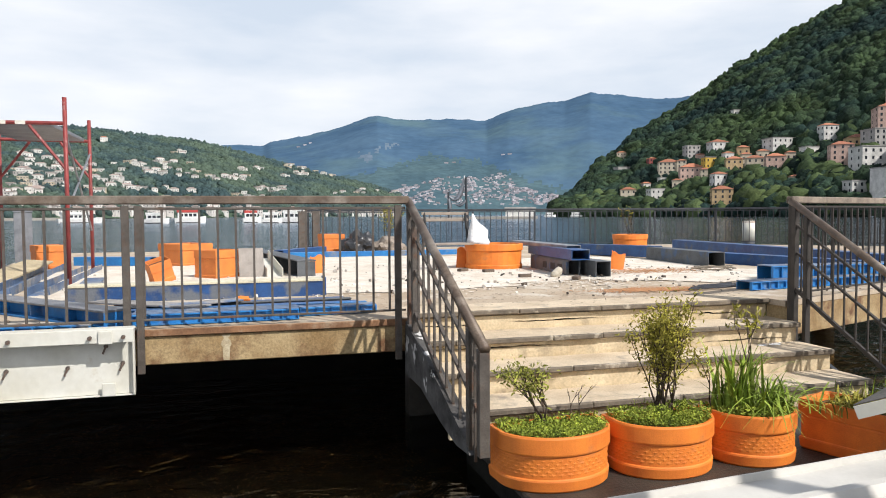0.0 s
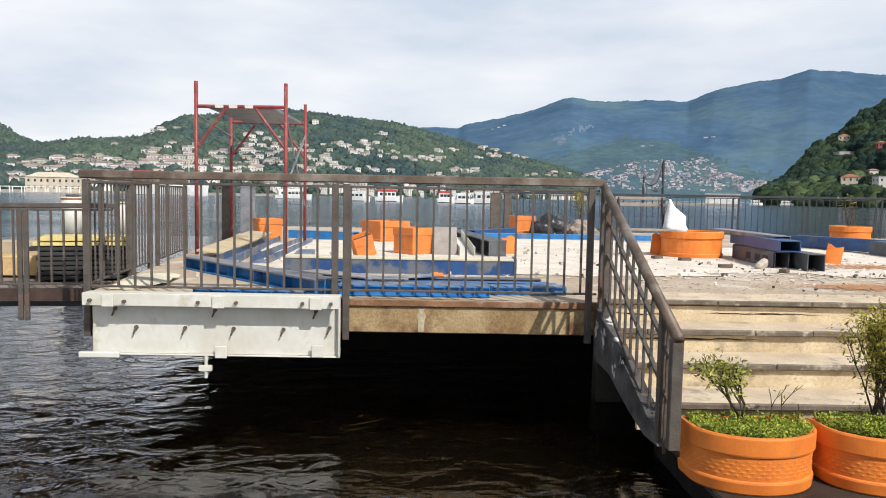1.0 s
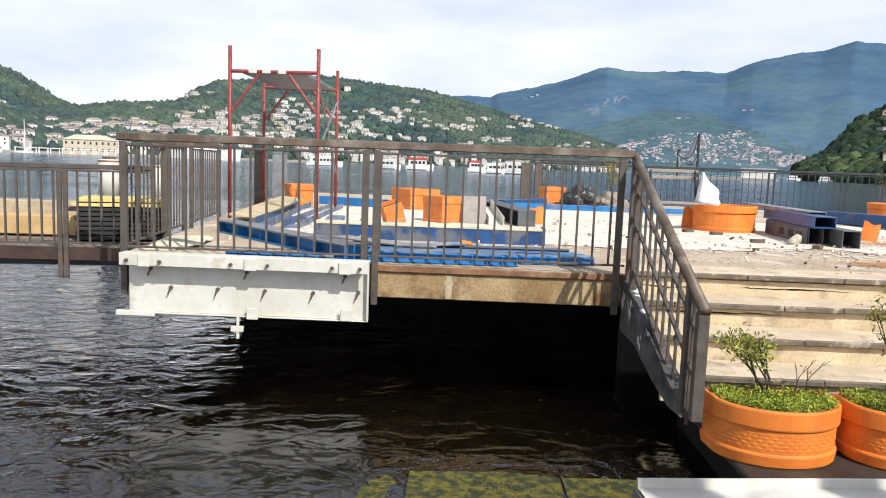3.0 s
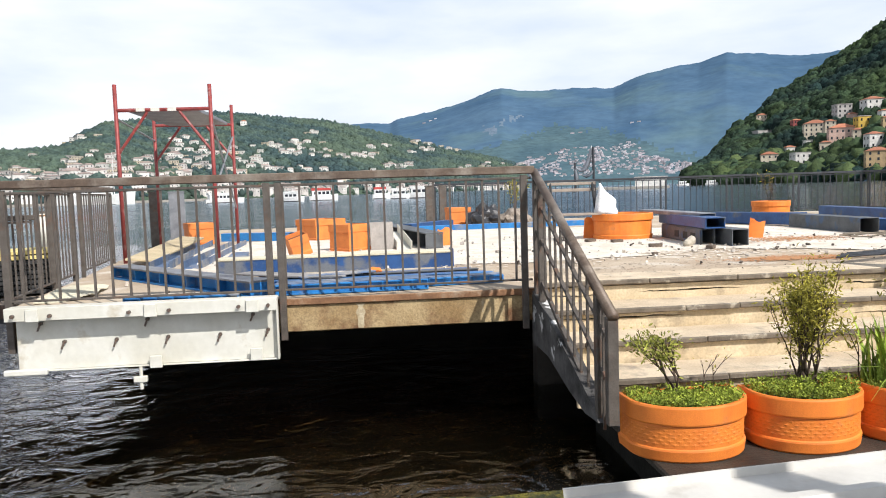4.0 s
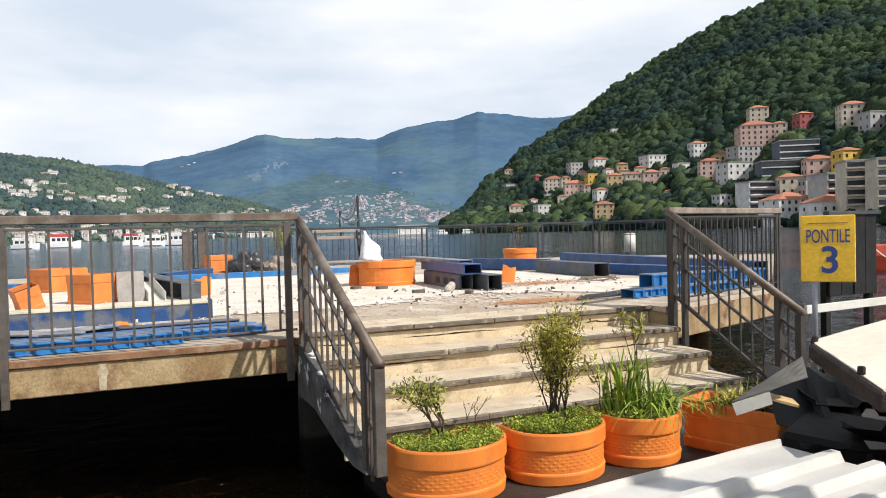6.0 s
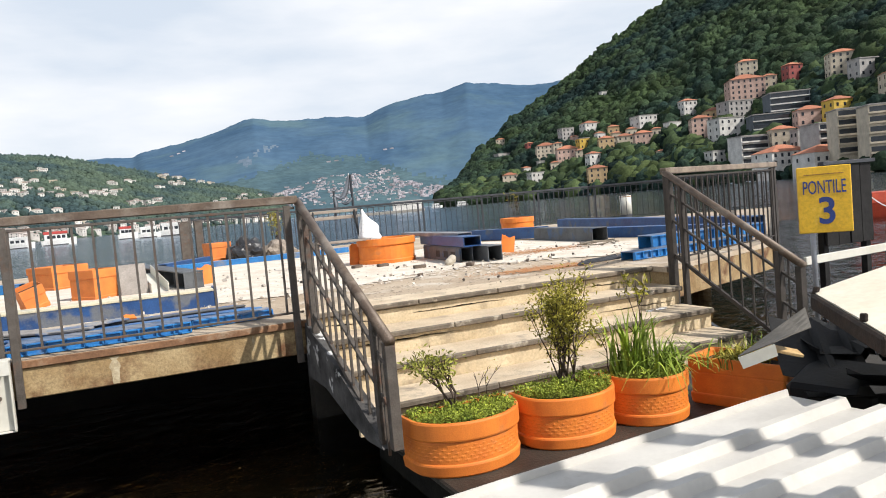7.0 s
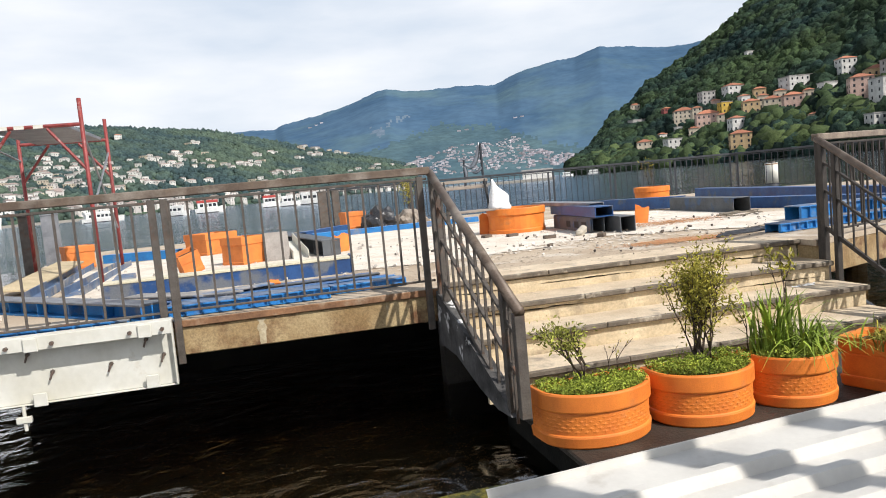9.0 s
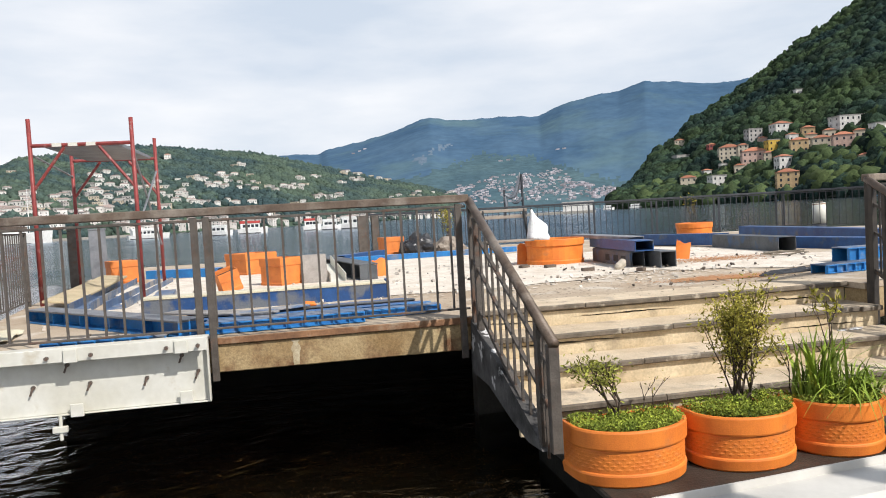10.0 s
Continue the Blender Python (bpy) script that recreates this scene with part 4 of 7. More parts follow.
channel((0.12, 11.3, 0.0), (0.05, 12.3, 0.05), 0.22, 0.08, GREY_METAL, "short grey steel channel on the rubble")
# stacked beams by the round planter
G = "grey-blue hollow steel beam with an open end in a stack"
box_beam((5.03, 9.62, 0.0), (5.08, 11.6, 0.0), 0.24, 0.24, GREY_BEAM, G)
box_beam((4.74, 9.98, 0.0), (4.86, 11.7, 0.0), 0.20, 0.24, GREY_BEAM, G)
box_beam((4.76, 9.80, 0.252), (4.93, 11.9, 0.252), 0.28, 0.15, NAVY, "blue hollow steel beam on top of the stack")
channel((4.93, 10.4, 0.44), (4.80, 12.5, 0.46), 0.26, 0.05, GREY_METAL, "grey steel channel lying across the beam stack", turn=180)
box_beam((8.08, 13.15, 0.04), (7.62, 15.6, 0.0), 0.26, 0.23, NAVY, "long blue steel beam lying on the deck")
channel((7.80, 10.85, 0.26), (7.93, 13.05, 0.26), 0.32, 0.245, GREY_BEAM, "grey-blue steel trough with an open end", turn=180)
box_beam((8.58, 12.1, 0.0), (9.18, 8.55, 0.0), 0.26, 0.19, NAVY, "long blue steel beam along the pier side")
box_beam((10.45, 16.1, 0.0), (9.62, 9.0, 0.0), 0.28, 0.27, NAVY, "long blue steel beam along the pier side")
form_panel((5.80, 7.42, 0), (8.1, 7.74, 0), 0.22, 0.11, "ribbed blue steel form panel on the deck")
form_panel((6.85, 8.34, 0), (8.95, 8.30, 0), 0.30, 0.21, "ribbed blue steel form panel on the deck")


# ---- gangway on the water side ----
def gangway():
    P0, P1 = Vector((-3.15, 7.25, -0.06)), Vector((-5.35, 6.95, -0.06))
    g = thing("gangway", "worn timber gangway with rusty edge beams", "gangway")
    part("planking", bar((-3.25, 8.0, -0.10), (-5.6, 7.75, -0.10), 1.5, 0.05, 0.004), mat("grey_worn_planks", (0.24, 0.20, 0.16), (0.15, 0.12, 0.095), 0.85, 0, 8, 60), g)
    rust = mat("rusty_edge_steel", (0.075, 0.045, 0.032), (0.040, 0.026, 0.020), 0.75, 0.2, 6, 60)
    part("edge_beam", bar((-3.16, 7.27, -0.12), (-5.55, 7.0, -0.12), 0.06, 0.13, 0.005), rust, g)
    part("edge_beam", bar((-3.3, 8.76, -0.12), (-5.65, 8.5, -0.12), 0.06, 0.13, 0.005), rust, g)
    part("support_beam", bar((-3.2, 7.6, -0.19), (-5.5, 7.35, -0.21), 0.10, 0.16, 0.005), DARK_STEEL, g)
    return g


gangway()
railing("gangway_railing", (-3.2, 7.23, -0.08), (-5.50, 6.97, -0.10), height=0.86, posts=(0.35, 0.375, 0.985), post_low=-0.28, gap=0.115, mats=(STEEL, STEEL), rail_w=0.05, rail_h=0.05, under=0.055, post_w=0.045,
        label="rusty grey steel railing along the gangway")
railing("gangway_railing", (-5.52, 7.0, -0.10), (-6.9, 7.5, -0.30), height=0.86, posts=(0.5, 0.985), gap=0.115, mats=(STEEL, STEEL), rail_w=0.05, rail_h=0.05, under=0.055, label="rusty grey steel railing along the gangway")


def beam_stack():
    t = thing("timber_stack", "bright yellow timber beams stacked on the gangway", "timber")
    part("timber", bar((-6.3, 8.15, 0.06), (-4.4, 8.3, 0.06), 0.26, 0.22, 0.01), WOOD, t)
    part("timber", bar((-6.25, 8.40, 0.24), (-4.35, 8.55, 0.24), 0.26, 0.16, 0.01), mat("weathered_timber", (0.46, 0.38, 0.27), (0.34, 0.28, 0.19), 0.8, 0, 5, 60), t, "grey-brown timber")
    p = thing("board_stack", "stack of dark boards under yellow boards", "boards")
    rnd = random.Random(5)
    for k in range(9):
        z = -0.05 + 0.052 * k
        d = rnd.uniform(-0.05, 0.05)
        part("board", bar((-4.38 + d, 8.05, z + 0.02), (-3.50 + d, 8.36 + d, z + 0.02), 0.62, 0.040, 0.004), PALLET if k > 6 else BLACK, p, "yellow board" if k > 6 else "")


beam_stack()


def bollard(x, y, top, r, label):
    b = thing("mooring_pile", label, "mooring pile", "mooring piles")
    part("shaft", tube((x, y, 0.0), (x, y, top), r, 16), WHITE, b, smooth=True)
    # foot is coloured dark to stand for the gloom under the gangway
    part("foot", tube((x, y, -2.5), (x, y, -0.002), r * 0.97, 16), DARK_STEEL, b, "foot coloured dark as under the gangway", smooth=True)
    part("cap", tube((x, y, top), (x, y, top + 0.05), r * 0.6, 12), STEEL, b)
    part("band", tube((x, y, top - 0.05), (x, y, top - 0.02), r * 1.03, 16), mat("rust_band", (0.30, 0.14, 0.06), None, 0.8), b, "rusty band")


bollard(-8.5, 11.8, 0.62, 0.28, "rust-streaked white mooring pile standing in the lake")
bollard(-7.0, 14.2, 0.78, 0.20, "rust-streaked white mooring pile standing in the lake")
bollard(-6.2, 14.6, 0.70, 0.12, "thin white mooring pile standing in the lake")
bollard(16.4, 21.1, 0.66, 0.20, "white mooring pile behind the far railing")


strut = part("mooring_strut", tube((-8.3, 9.2, -1.3), (-6.1, 9.2, 0.70), 0.035, 10), BLACK, smooth=True)
tagged(strut, "black mooring strut slanting out of the water", "strut")


# ---- sign ----
def writing(text, size, m, material, parent, name, squeeze=1.0, thick=0.0):
    cu = bpy.data.curves.new(name, "FONT")
    cu.body, cu.size, cu.align_x, cu.align_y = text, size, "CENTER", "CENTER"
    cu.extrude, cu.offset = 0.0015, thick
    tmp = bpy.data.objects.new(name, cu)
    scene.collection.objects.link(tmp)
    me = bpy.data.meshes.new_from_object(tmp.evaluated_get(bpy.context.evaluated_depsgraph_get()))
    bpy.data.objects.remove(tmp)
    me.materials.clear()
    me.materials.append(material)
    ob = new(name, me)
    ob.parent = parent
    ob.matrix_basis = m @ Matrix.Diagonal((squeeze, 1, 1, 1))
    return ob


def sign():
    W, Hh = 0.41, 0.56
    s = thing("pier_sign", "yellow metal sign with blue writing on a grey pole", "sign", m=pose(5.44, 4.40, 0.665, 0, 0, -46))
    face = part("plate", box((-W / 2, -0.012, -Hh / 2), (W / 2, 0.012, Hh / 2), 0.006), SIGN_YELLOW, s)
    part("pole", tube((-0.10, 0.03, -1.42), (-0.10, 0.03, 0.24), 0.022, 12), GREY_METAL, s, smooth=True)
    part("bracket", box((-0.2, 0.012, 0.1), (0.0, 0.05, 0.13), 0.003), GREY_METAL, s)
    flat = pose(0, -0.0145, 0, 90, 0, 0)
    writing("PONTILE", 0.160, Matrix.Translation((0, 0, 0.100)) @ flat, SIGN_BLUE, face, "word", 0.525, 0.0005)
    writing("3", 0.31, Matrix.Translation((0.015, 0, -0.105)) @ flat, SIGN_BLUE, face, "numeral", 0.98, 0.006)
    part("small_print", box((-0.15, -0.0145, 0.210), (0.15, -0.0125, 0.218)), mat("faded_small_print", (0.42, 0.22, 0.04), None, 0.5, 0, 5, 40), face, "line of unreadable small writing")


sign()

p = thing("dark_screen", "dark steel screen on piles beside the pier", "screen")
screen_dark = mat("dark_steel_screen", (0.022, 0.021, 0.020), (0.012, 0.011, 0.011), 0.7, 0.1, 6, 60, gloss=0.2)
for i in range(4):
    part("panel", box((9.46 + 0.26 * i, 7.6 + 0.01 * (i % 2), -0.2), (9.70 + 0.26 * i, 7.64 + 0.01 * (i % 2), 0.98), 0.004), screen_dark, p)
part("top_rail", box((9.42, 7.57, 0.984), (10.54, 7.67, 1.04), 0.006), DARK_STEEL, p)
for x in (9.5, 10.42):
    part("pile", box((x - 0.05, 7.66, -2.4), (x + 0.05, 7.76, 0.98), 0.005), screen_dark, p)
# no holes are cut: black plates stand for the unlit insides of openings
slot = mesh_of("slot", box((-0.003, -0.09, -0.05), (0.003, 0.09, 0.05)), BLACK)
plate = thing("slotted_plate", "grey steel side plate with black patches for slots", "steel plate", "steel beams")
part("plate", bar((4.625, 9.99, 0.12), (4.745, 11.68, 0.12), 0.008, 0.20, 0.002), GREY_BEAM, plate)
for t in (0.12, 0.26, 0.42):
    c = lerp((4.619, 9.99, 0.12), (4.784, 12.28, 0.12), t)
    part("slot", slot, None, plate, m=Matrix.Translation(c) @ Matrix.Rotation(-0.066, 4, "Z"))
lump = part("stone_lump", box((-0.11, -0.05, 0), (0.11, 0.05, 0.13), 0.03, pose(4.42, 9.9, 0.01, 20, -25, 30)), mat("pale_stone_lump", (0.52, 0.47, 0.38), None, 0.9, 0, 8, 50))
tagged(lump, "pale broken stone leaning on the beams", "stone")


# ---- distance: hills, mountains, houses ----
def profile(pts):
    xs = [p[0] for p in pts]
    ys = [p[1] for p in pts]
    return lambda a: float(np.interp(a, xs, ys))


def polar(az, d, z):
    a = radians(az)
    return Vector((-math.sin(a) * d, math.cos(a) * d, z))


class Hill:
    """A slope that rises from a shore to a ridge, seen between two azimuths (degrees to the left of +y)."""

    def __init__(self, ridge, near, far, bend=1.0, rough=0.0, fold=0.0):
        self.ridge = profile(ridge)
        self.near, self.far, self.bend, self.rough, self.fold = near, far, bend, rough, fold

    def at(self, az, s):
        d0, d1 = self.near(az), self.far(az)
        d = d0 + (d1 - d0) * s
        top = d1 * math.tan(radians(self.ridge(az))) + 2
        if self.fold:
            # small bumps along the crest alone
            top += (5.0 * noise.noise(Vector((az * 1.3, 0, 4))) + 3.2 * noise.noise(Vector((az * 4.5, 0, 8)))) * min(1.0, s) ** 10
        z = WATER_Z + 0.6 + top * min(1.0, s) ** self.bend - max(0, s - 1) * top * 0.5
        n = noise.noise(Vector((az * 0.22, s * 2.2, 3.1))) + 0.35 * noise.noise(Vector((az * 0.6, s * 3.5, 9.1)))
        if self.fold:
            # spurs and gullies run down the mountain
            n += self.fold * (noise.fractal(Vector((az * 0.16 + s * 0.5, s * 0.9, 5.0)), 0.9, 2.1, 6)) * min(1, s * 2.5)
        return polar(az, d, z + self.rough * n * min(1, s * 4) * (1.05 - min(1, s)))

    def find(self, az, el):
        """The place on the slope seen at this azimuth and elevation from the pier."""
        best = min((i / 300 for i in range(301)), key=lambda s: abs(math.degrees(math.atan2(self.at(az, s).z - 0.9, self.at(az, s).xy.length)) - el))
        return self.at(az, best)

    def mesh(self, name, a0, a1, na, ns, material, label):
        bm = bmesh.new()
        g = [[bm.verts.new(self.at(a0 + (a1 - a0) * i / na, 1.15 * j / ns)) for j in range(ns + 1)] for i in range(na + 1)]
        for i in range(na):
            for j in range(ns):
                bm.faces.new((g[i][j], g[i][j + 1], g[i + 1][j + 1], g[i + 1][j]))
        bmesh.ops.recalc_face_normals(bm, faces=bm.faces)
        ob = part(name, bm, material, smooth=True)
        if sum(p.normal.z for p in ob.data.polygons) < 0:
            ob.data.flip_normals()
        return tagged(ob, label, "hill", kind="structure")


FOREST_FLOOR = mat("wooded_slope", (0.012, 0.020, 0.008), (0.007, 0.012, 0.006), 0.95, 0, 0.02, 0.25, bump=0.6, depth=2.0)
# haze over the hillside is put into this green as a blue cast
CANOPY = mat("tree_canopy", (0.052, 0.080, 0.034), (0.020, 0.040, 0.036), 0.95, 0, 0.010, 0.75, vary=0.5, island=True, bump=1.0, depth=1.6, spread=(0.4, 0.62), grit=2.4, gloss=0.1)
CANOPY_LIGHT = mat("fresh_tree_canopy", (0.088, 0.118, 0.046), (0.044, 0.072, 0.036), 0.95, 0, 0.02, 0.9, vary=0.4, island=True, bump=0.6, depth=1.6, grit=1.6, gloss=0.1)
# far woods and slopes: haze lifts and blues these base colours
CANOPY_FAR = mat("haze_tinted_canopy", (0.088, 0.124, 0.090), (0.046, 0.076, 0.080), 0.95, 0, 0.007, 0.35, vary=0.26, island=True, bump=0.8, depth=1.5, grit=2.0, spread=(0.42, 0.60), gloss=0.1)
FAR_FLOOR = mat("haze_tinted_slope", (0.065, 0.105, 0.055), (0.038, 0.070, 0.045), 0.95, 0, 0.01, 0.1, bump=0.4, depth=2.0)
# no air is modelled: the mountains' blue haze is put into these colours
MOUNTAIN = mat("haze_blue_mountain", (0.078, 0.136, 0.205), (0.052, 0.100, 0.165), 1.0, 0, 0.003, 0.02, bump=0.05, depth=14.0, stain=(0.094, 0.154, 0.185), stain_at=(0.50, 0.68), stain_scale=0.0018, grit=0.7, gloss=0.0)
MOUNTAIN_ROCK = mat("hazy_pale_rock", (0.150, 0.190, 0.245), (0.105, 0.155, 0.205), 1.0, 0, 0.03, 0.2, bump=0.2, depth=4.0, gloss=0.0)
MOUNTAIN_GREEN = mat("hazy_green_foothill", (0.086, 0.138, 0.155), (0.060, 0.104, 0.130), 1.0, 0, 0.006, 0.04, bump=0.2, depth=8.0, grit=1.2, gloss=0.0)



def ball(level):
    bm = bmesh.new()
    bmesh.ops.create_icosphere(bm, subdivisions=level, radius=1.0)
    bm.verts.index_update()
    v, f = np.array([v.co[:] for v in bm.verts]), np.array([[v.index for v in f.verts] for f in bm.faces])
    bm.free()
    return v, f


CROWN, FAR_CROWN = ball(2), ball(1)


def canopy(name, places, sizes, material, label, seed, tall=1.1, fine=True):
    """Many uneven crowns in one mesh."""
    rng = np.random.default_rng(seed)
    ICO_V, ICO_F = CROWN if fine else FAR_CROWN
    n, k = len(places), len(ICO_V)
    jit = 1 + rng.uniform(-0.36, 0.30, (n, k, 1))
    v = ICO_V[None] * jit * np.asarray(sizes)[:, None, None] * np.array([1, 1, tall])
    v = v + np.asarray(places)[:, None]
    f = ICO_F[None] + (np.arange(n) * k)[:, None, None]
    me = bpy.data.meshes.new(name)
    me.from_pydata(v.reshape(-1, 3).tolist(), [], f.reshape(-1, 3).tolist())
    me.materials.append(material)
    me.polygons.foreach_set("use_smooth", [True] * len(me.polygons))
    ob = new(name, me)
    return tagged(ob, label, "trees", kind="stuff")


RIGHT = Hill([(-75, 15.0), (-60, 15.5), (-50, 15.5), (-45, 14.3), (-41.9, 12.9), (-39.4, 11.5), (-36.8, 10.1), (-35.0, 8.7), (-32.4, 7.1), (-29.7, 5.6), (-28.7, 4.4), (-27.3, 3.7), (-26.3, 2.3), (-25.3, 1.1), (-24.4, 0.35), (-24.0, 0.1)],
             lambda a: np.interp(a, [-75, -55, -40, -24], [260, 300, 420, 560]), lambda a: np.interp(a, [-75, -50, -40, -28, -24], [900, 950, 1000, 900, 640]), 1.05, 14)
LEFT = Hill([(-12, 1.6), (-10, 2.2), (-7.2, 2.9), (-4, 3.7), (-0.2, 4.7), (3.1, 5.45), (7.4, 5.85), (10.8, 6.15), (15.1, 5.7), (18.7, 5.3), (20.2, 4.6), (21.3, 3.8), (22.7, 3.4), (25.5, 3.3), (27.5, 2.9), (30, 2.6), (34, 2.2)],
            lambda a: np.interp(a, [-12, 0, 15, 34], [1500, 1150, 800, 560]), lambda a: np.interp(a, [-12, 0, 15, 22, 34], [1900, 1900, 1700, 1200, 1000]), 0.95, 16)
LEFT_BACK = Hill([(24, 1.0), (27.5, 2.6), (28.9, 3.2), (29.9, 3.8), (31.4, 4.8), (33.5, 5.75), (35.7, 6.8), (37.7, 7.1), (45, 7.5), (60, 8)],
                 lambda a: 900.0, lambda a: 1500.0, 1.0, 14)
FAR = Hill([(22, 1), (8, 3.0), (3, 5.0), (0.2, 5.35), (-1.7, 5.25), (-2.3, 5.6), (-4.8, 6.05), (-7.4, 6.7), (-9.1, 7.35), (-10.3, 7.68), (-11.5, 7.4), (-13.4, 7.3), (-16, 7.38), (-18.7, 7.22), (-20.4, 7.95), (-23, 8.45), (-24.7, 8.58),
            (-26.6, 9.13), (-28.9, 8.83), (-31.3, 8.45), (-33.3, 8.47), (-36, 8.9), (-45, 9)][::-1], lambda a: 2450.0 + 120 * math.sin(a * 0.16), lambda a: 4200.0, 0.9, 6, 3.0)
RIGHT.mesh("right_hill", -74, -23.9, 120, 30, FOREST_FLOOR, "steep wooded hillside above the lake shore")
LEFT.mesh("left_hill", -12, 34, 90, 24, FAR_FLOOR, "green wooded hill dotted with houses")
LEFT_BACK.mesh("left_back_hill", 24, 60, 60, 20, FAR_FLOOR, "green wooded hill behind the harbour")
far = FAR.mesh("far_mountain", -45, 22, 420, 70, MOUNTAIN, "far mountains across the lake, coloured blue for haze")
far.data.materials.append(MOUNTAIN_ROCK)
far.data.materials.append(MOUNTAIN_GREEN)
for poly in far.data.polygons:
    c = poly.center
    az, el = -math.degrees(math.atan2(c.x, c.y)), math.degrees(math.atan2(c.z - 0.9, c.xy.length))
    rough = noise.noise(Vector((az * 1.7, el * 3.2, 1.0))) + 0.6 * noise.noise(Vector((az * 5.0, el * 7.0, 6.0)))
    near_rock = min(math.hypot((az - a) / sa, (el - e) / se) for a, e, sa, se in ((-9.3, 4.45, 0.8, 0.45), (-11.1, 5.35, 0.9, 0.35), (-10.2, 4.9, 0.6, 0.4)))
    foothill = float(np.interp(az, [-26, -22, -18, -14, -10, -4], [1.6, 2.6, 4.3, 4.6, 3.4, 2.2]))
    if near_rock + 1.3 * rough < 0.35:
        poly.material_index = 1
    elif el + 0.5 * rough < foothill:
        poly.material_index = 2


CLEAR = []      # azimuth, half width in degrees, distance, lowest and highest elevation kept open before a house


def wood(hill, a0, a1, n, size, seed, material, name, label, s_max=1.0, keep=None, fine=True):
    rng = np.random.default_rng(seed)
    P, S = [], []
    for _ in range(n):
        az, s = rng.uniform(a0, a1), rng.uniform(0.0, 1.0) ** 0.8 * s_max
        if keep and not keep(az, s):
            continue
        p = hill.at(az, s)
        r = size * rng.uniform(0.55, 1.7)
        dist = p.xy.length
        el = math.degrees(math.atan2(p.z + r, dist))
        if any(abs(az - c[0]) < c[1] + math.degrees(r / dist) * 0.6 and dist < c[2] + 8 and el > c[3] for c in CLEAR):
            continue
        P.append((p.x, p.y, p.z + r * 0.35))
        S.append(r)
    canopy(name, P, S, material, label, seed, fine=fine)


WALLS = [mat("house_" + n, c, None, 0.85, 0, 0.3, 3, bump=0.1, vary=0.12) for n, c in (
    ("cream", (0.60, 0.52, 0.40)), ("white", (0.72, 0.70, 0.66)), ("pink", (0.58, 0.40, 0.33)), ("yellow", (0.68, 0.45, 0.08)), ("ochre", (0.56, 0.40, 0.22)), ("grey", (0.42, 0.40, 0.38)), ("dark", (0.10, 0.12, 0.14)), ("red", (0.34, 0.09, 0.08)))]
ROOF = mat("terracotta_roof", (0.42, 0.17, 0.09), (0.32, 0.12, 0.07), 0.85, 0, 0.5, 4, bump=0.2, vary=0.2)
# far tiles, greyed in colour to stand for haze
ROOF_HAZED = mat("haze_greyed_roof", (0.36, 0.29, 0.26), (0.28, 0.22, 0.19), 0.85, 0, 0.5, 4, bump=0.2, vary=0.2)
ROOF_FLAT = mat("flat_grey_roof", (0.36, 0.34, 0.32), None, 0.85, 0, 0.5, 4, bump=0.1)
PANE = mat("dark_window_glass", (0.035, 0.04, 0.05), (0.025, 0.03, 0.035), 0.15, 0, 1, 5, bump=0)


def house(place, w, d, h, wall, turn, roof="hip", group="hillside houses", label="", tiles=None):
    """A house: wall block, roof, and rows of windows on its front and one side."""
    t = thing("house", label or "pale rendered house with a tiled roof on the hillside", "house", group, m=Matrix.Translation(place) @ Matrix.Rotation(radians(turn), 4, "Z"))
    shell = part("wall", box((-w / 2, -d / 2, -6), (w / 2, d / 2, h)), WALLS[wall], t)
    bm = bmesh.new()
    if roof == "hip":
        o, rise = 0.5, min(w, d) * 0.22
        a = [bm.verts.new((sx * (w / 2 + o), sy * (d / 2 + o), h)) for sx, sy in ((-1, -1), (1, -1), (1, 1), (-1, 1))]
        k = max(0.0, (w - d) / 2)
        e = [bm.verts.new((-k - 0.2, 0, h + rise)), bm.verts.new((k + 0.2, 0, h + rise))]
        bm.faces.new((a[0], a[1], e[1], e[0]))
        bm.faces.new((a[1], a[2], e[1]))
        bm.faces.new((a[2], a[3], e[0], e[1]))
        bm.faces.new((a[3], a[0], e[0]))
        bm.faces.new(a[::-1])
        part("roof", bm, tiles or ROOF, t)
    else:
        add_box(bm, (-w / 2 - 0.3, -d / 2 - 0.3, h), (w / 2 + 0.3, d / 2 + 0.3, h + 0.5), 0)
        part("roof", bm, ROOF_FLAT, t)
    floors = max(1, int(h / 3.0))
    cols = max(2, int(w / 3.2))
    if roof == "bands":
        for f in range(floors):
            z = (f + 0.35) * h / floors
            part("window_band", box((-w / 2 + 0.5, -d / 2 - 0.06, z), (w / 2 - 0.5, -d / 2 + 0.05, z + 1.8)), PANE, t)
            part("balcony", box((-w / 2, -d / 2 - 1.1, z - 0.75), (w / 2, -d / 2 - 0.02, z - 0.15)), WALLS[(1, 0)[wall == 0]], t)
    else:
        pane = mesh_of("window", box((-0.55, -0.08, 0), (0.55, 0.05, 1.6)), PANE)
        for f in range(floors):
            for c in range(cols):
                part("window", pane, None, shell, m=Matrix.Translation((-w / 2 + (c + 0.5) * w / cols, -d / 2, (f + 0.28) * h / floors)))
            for c in range(2):
                for sx in (-1, 1):
                    part("window", pane, None, shell, m=Matrix.Translation((sx * w / 2, -d / 4 + c * d / 2, (f + 0.28) * h / floors)) @ Matrix.Rotation(math.pi / 2, 4, "Z"))
    return t
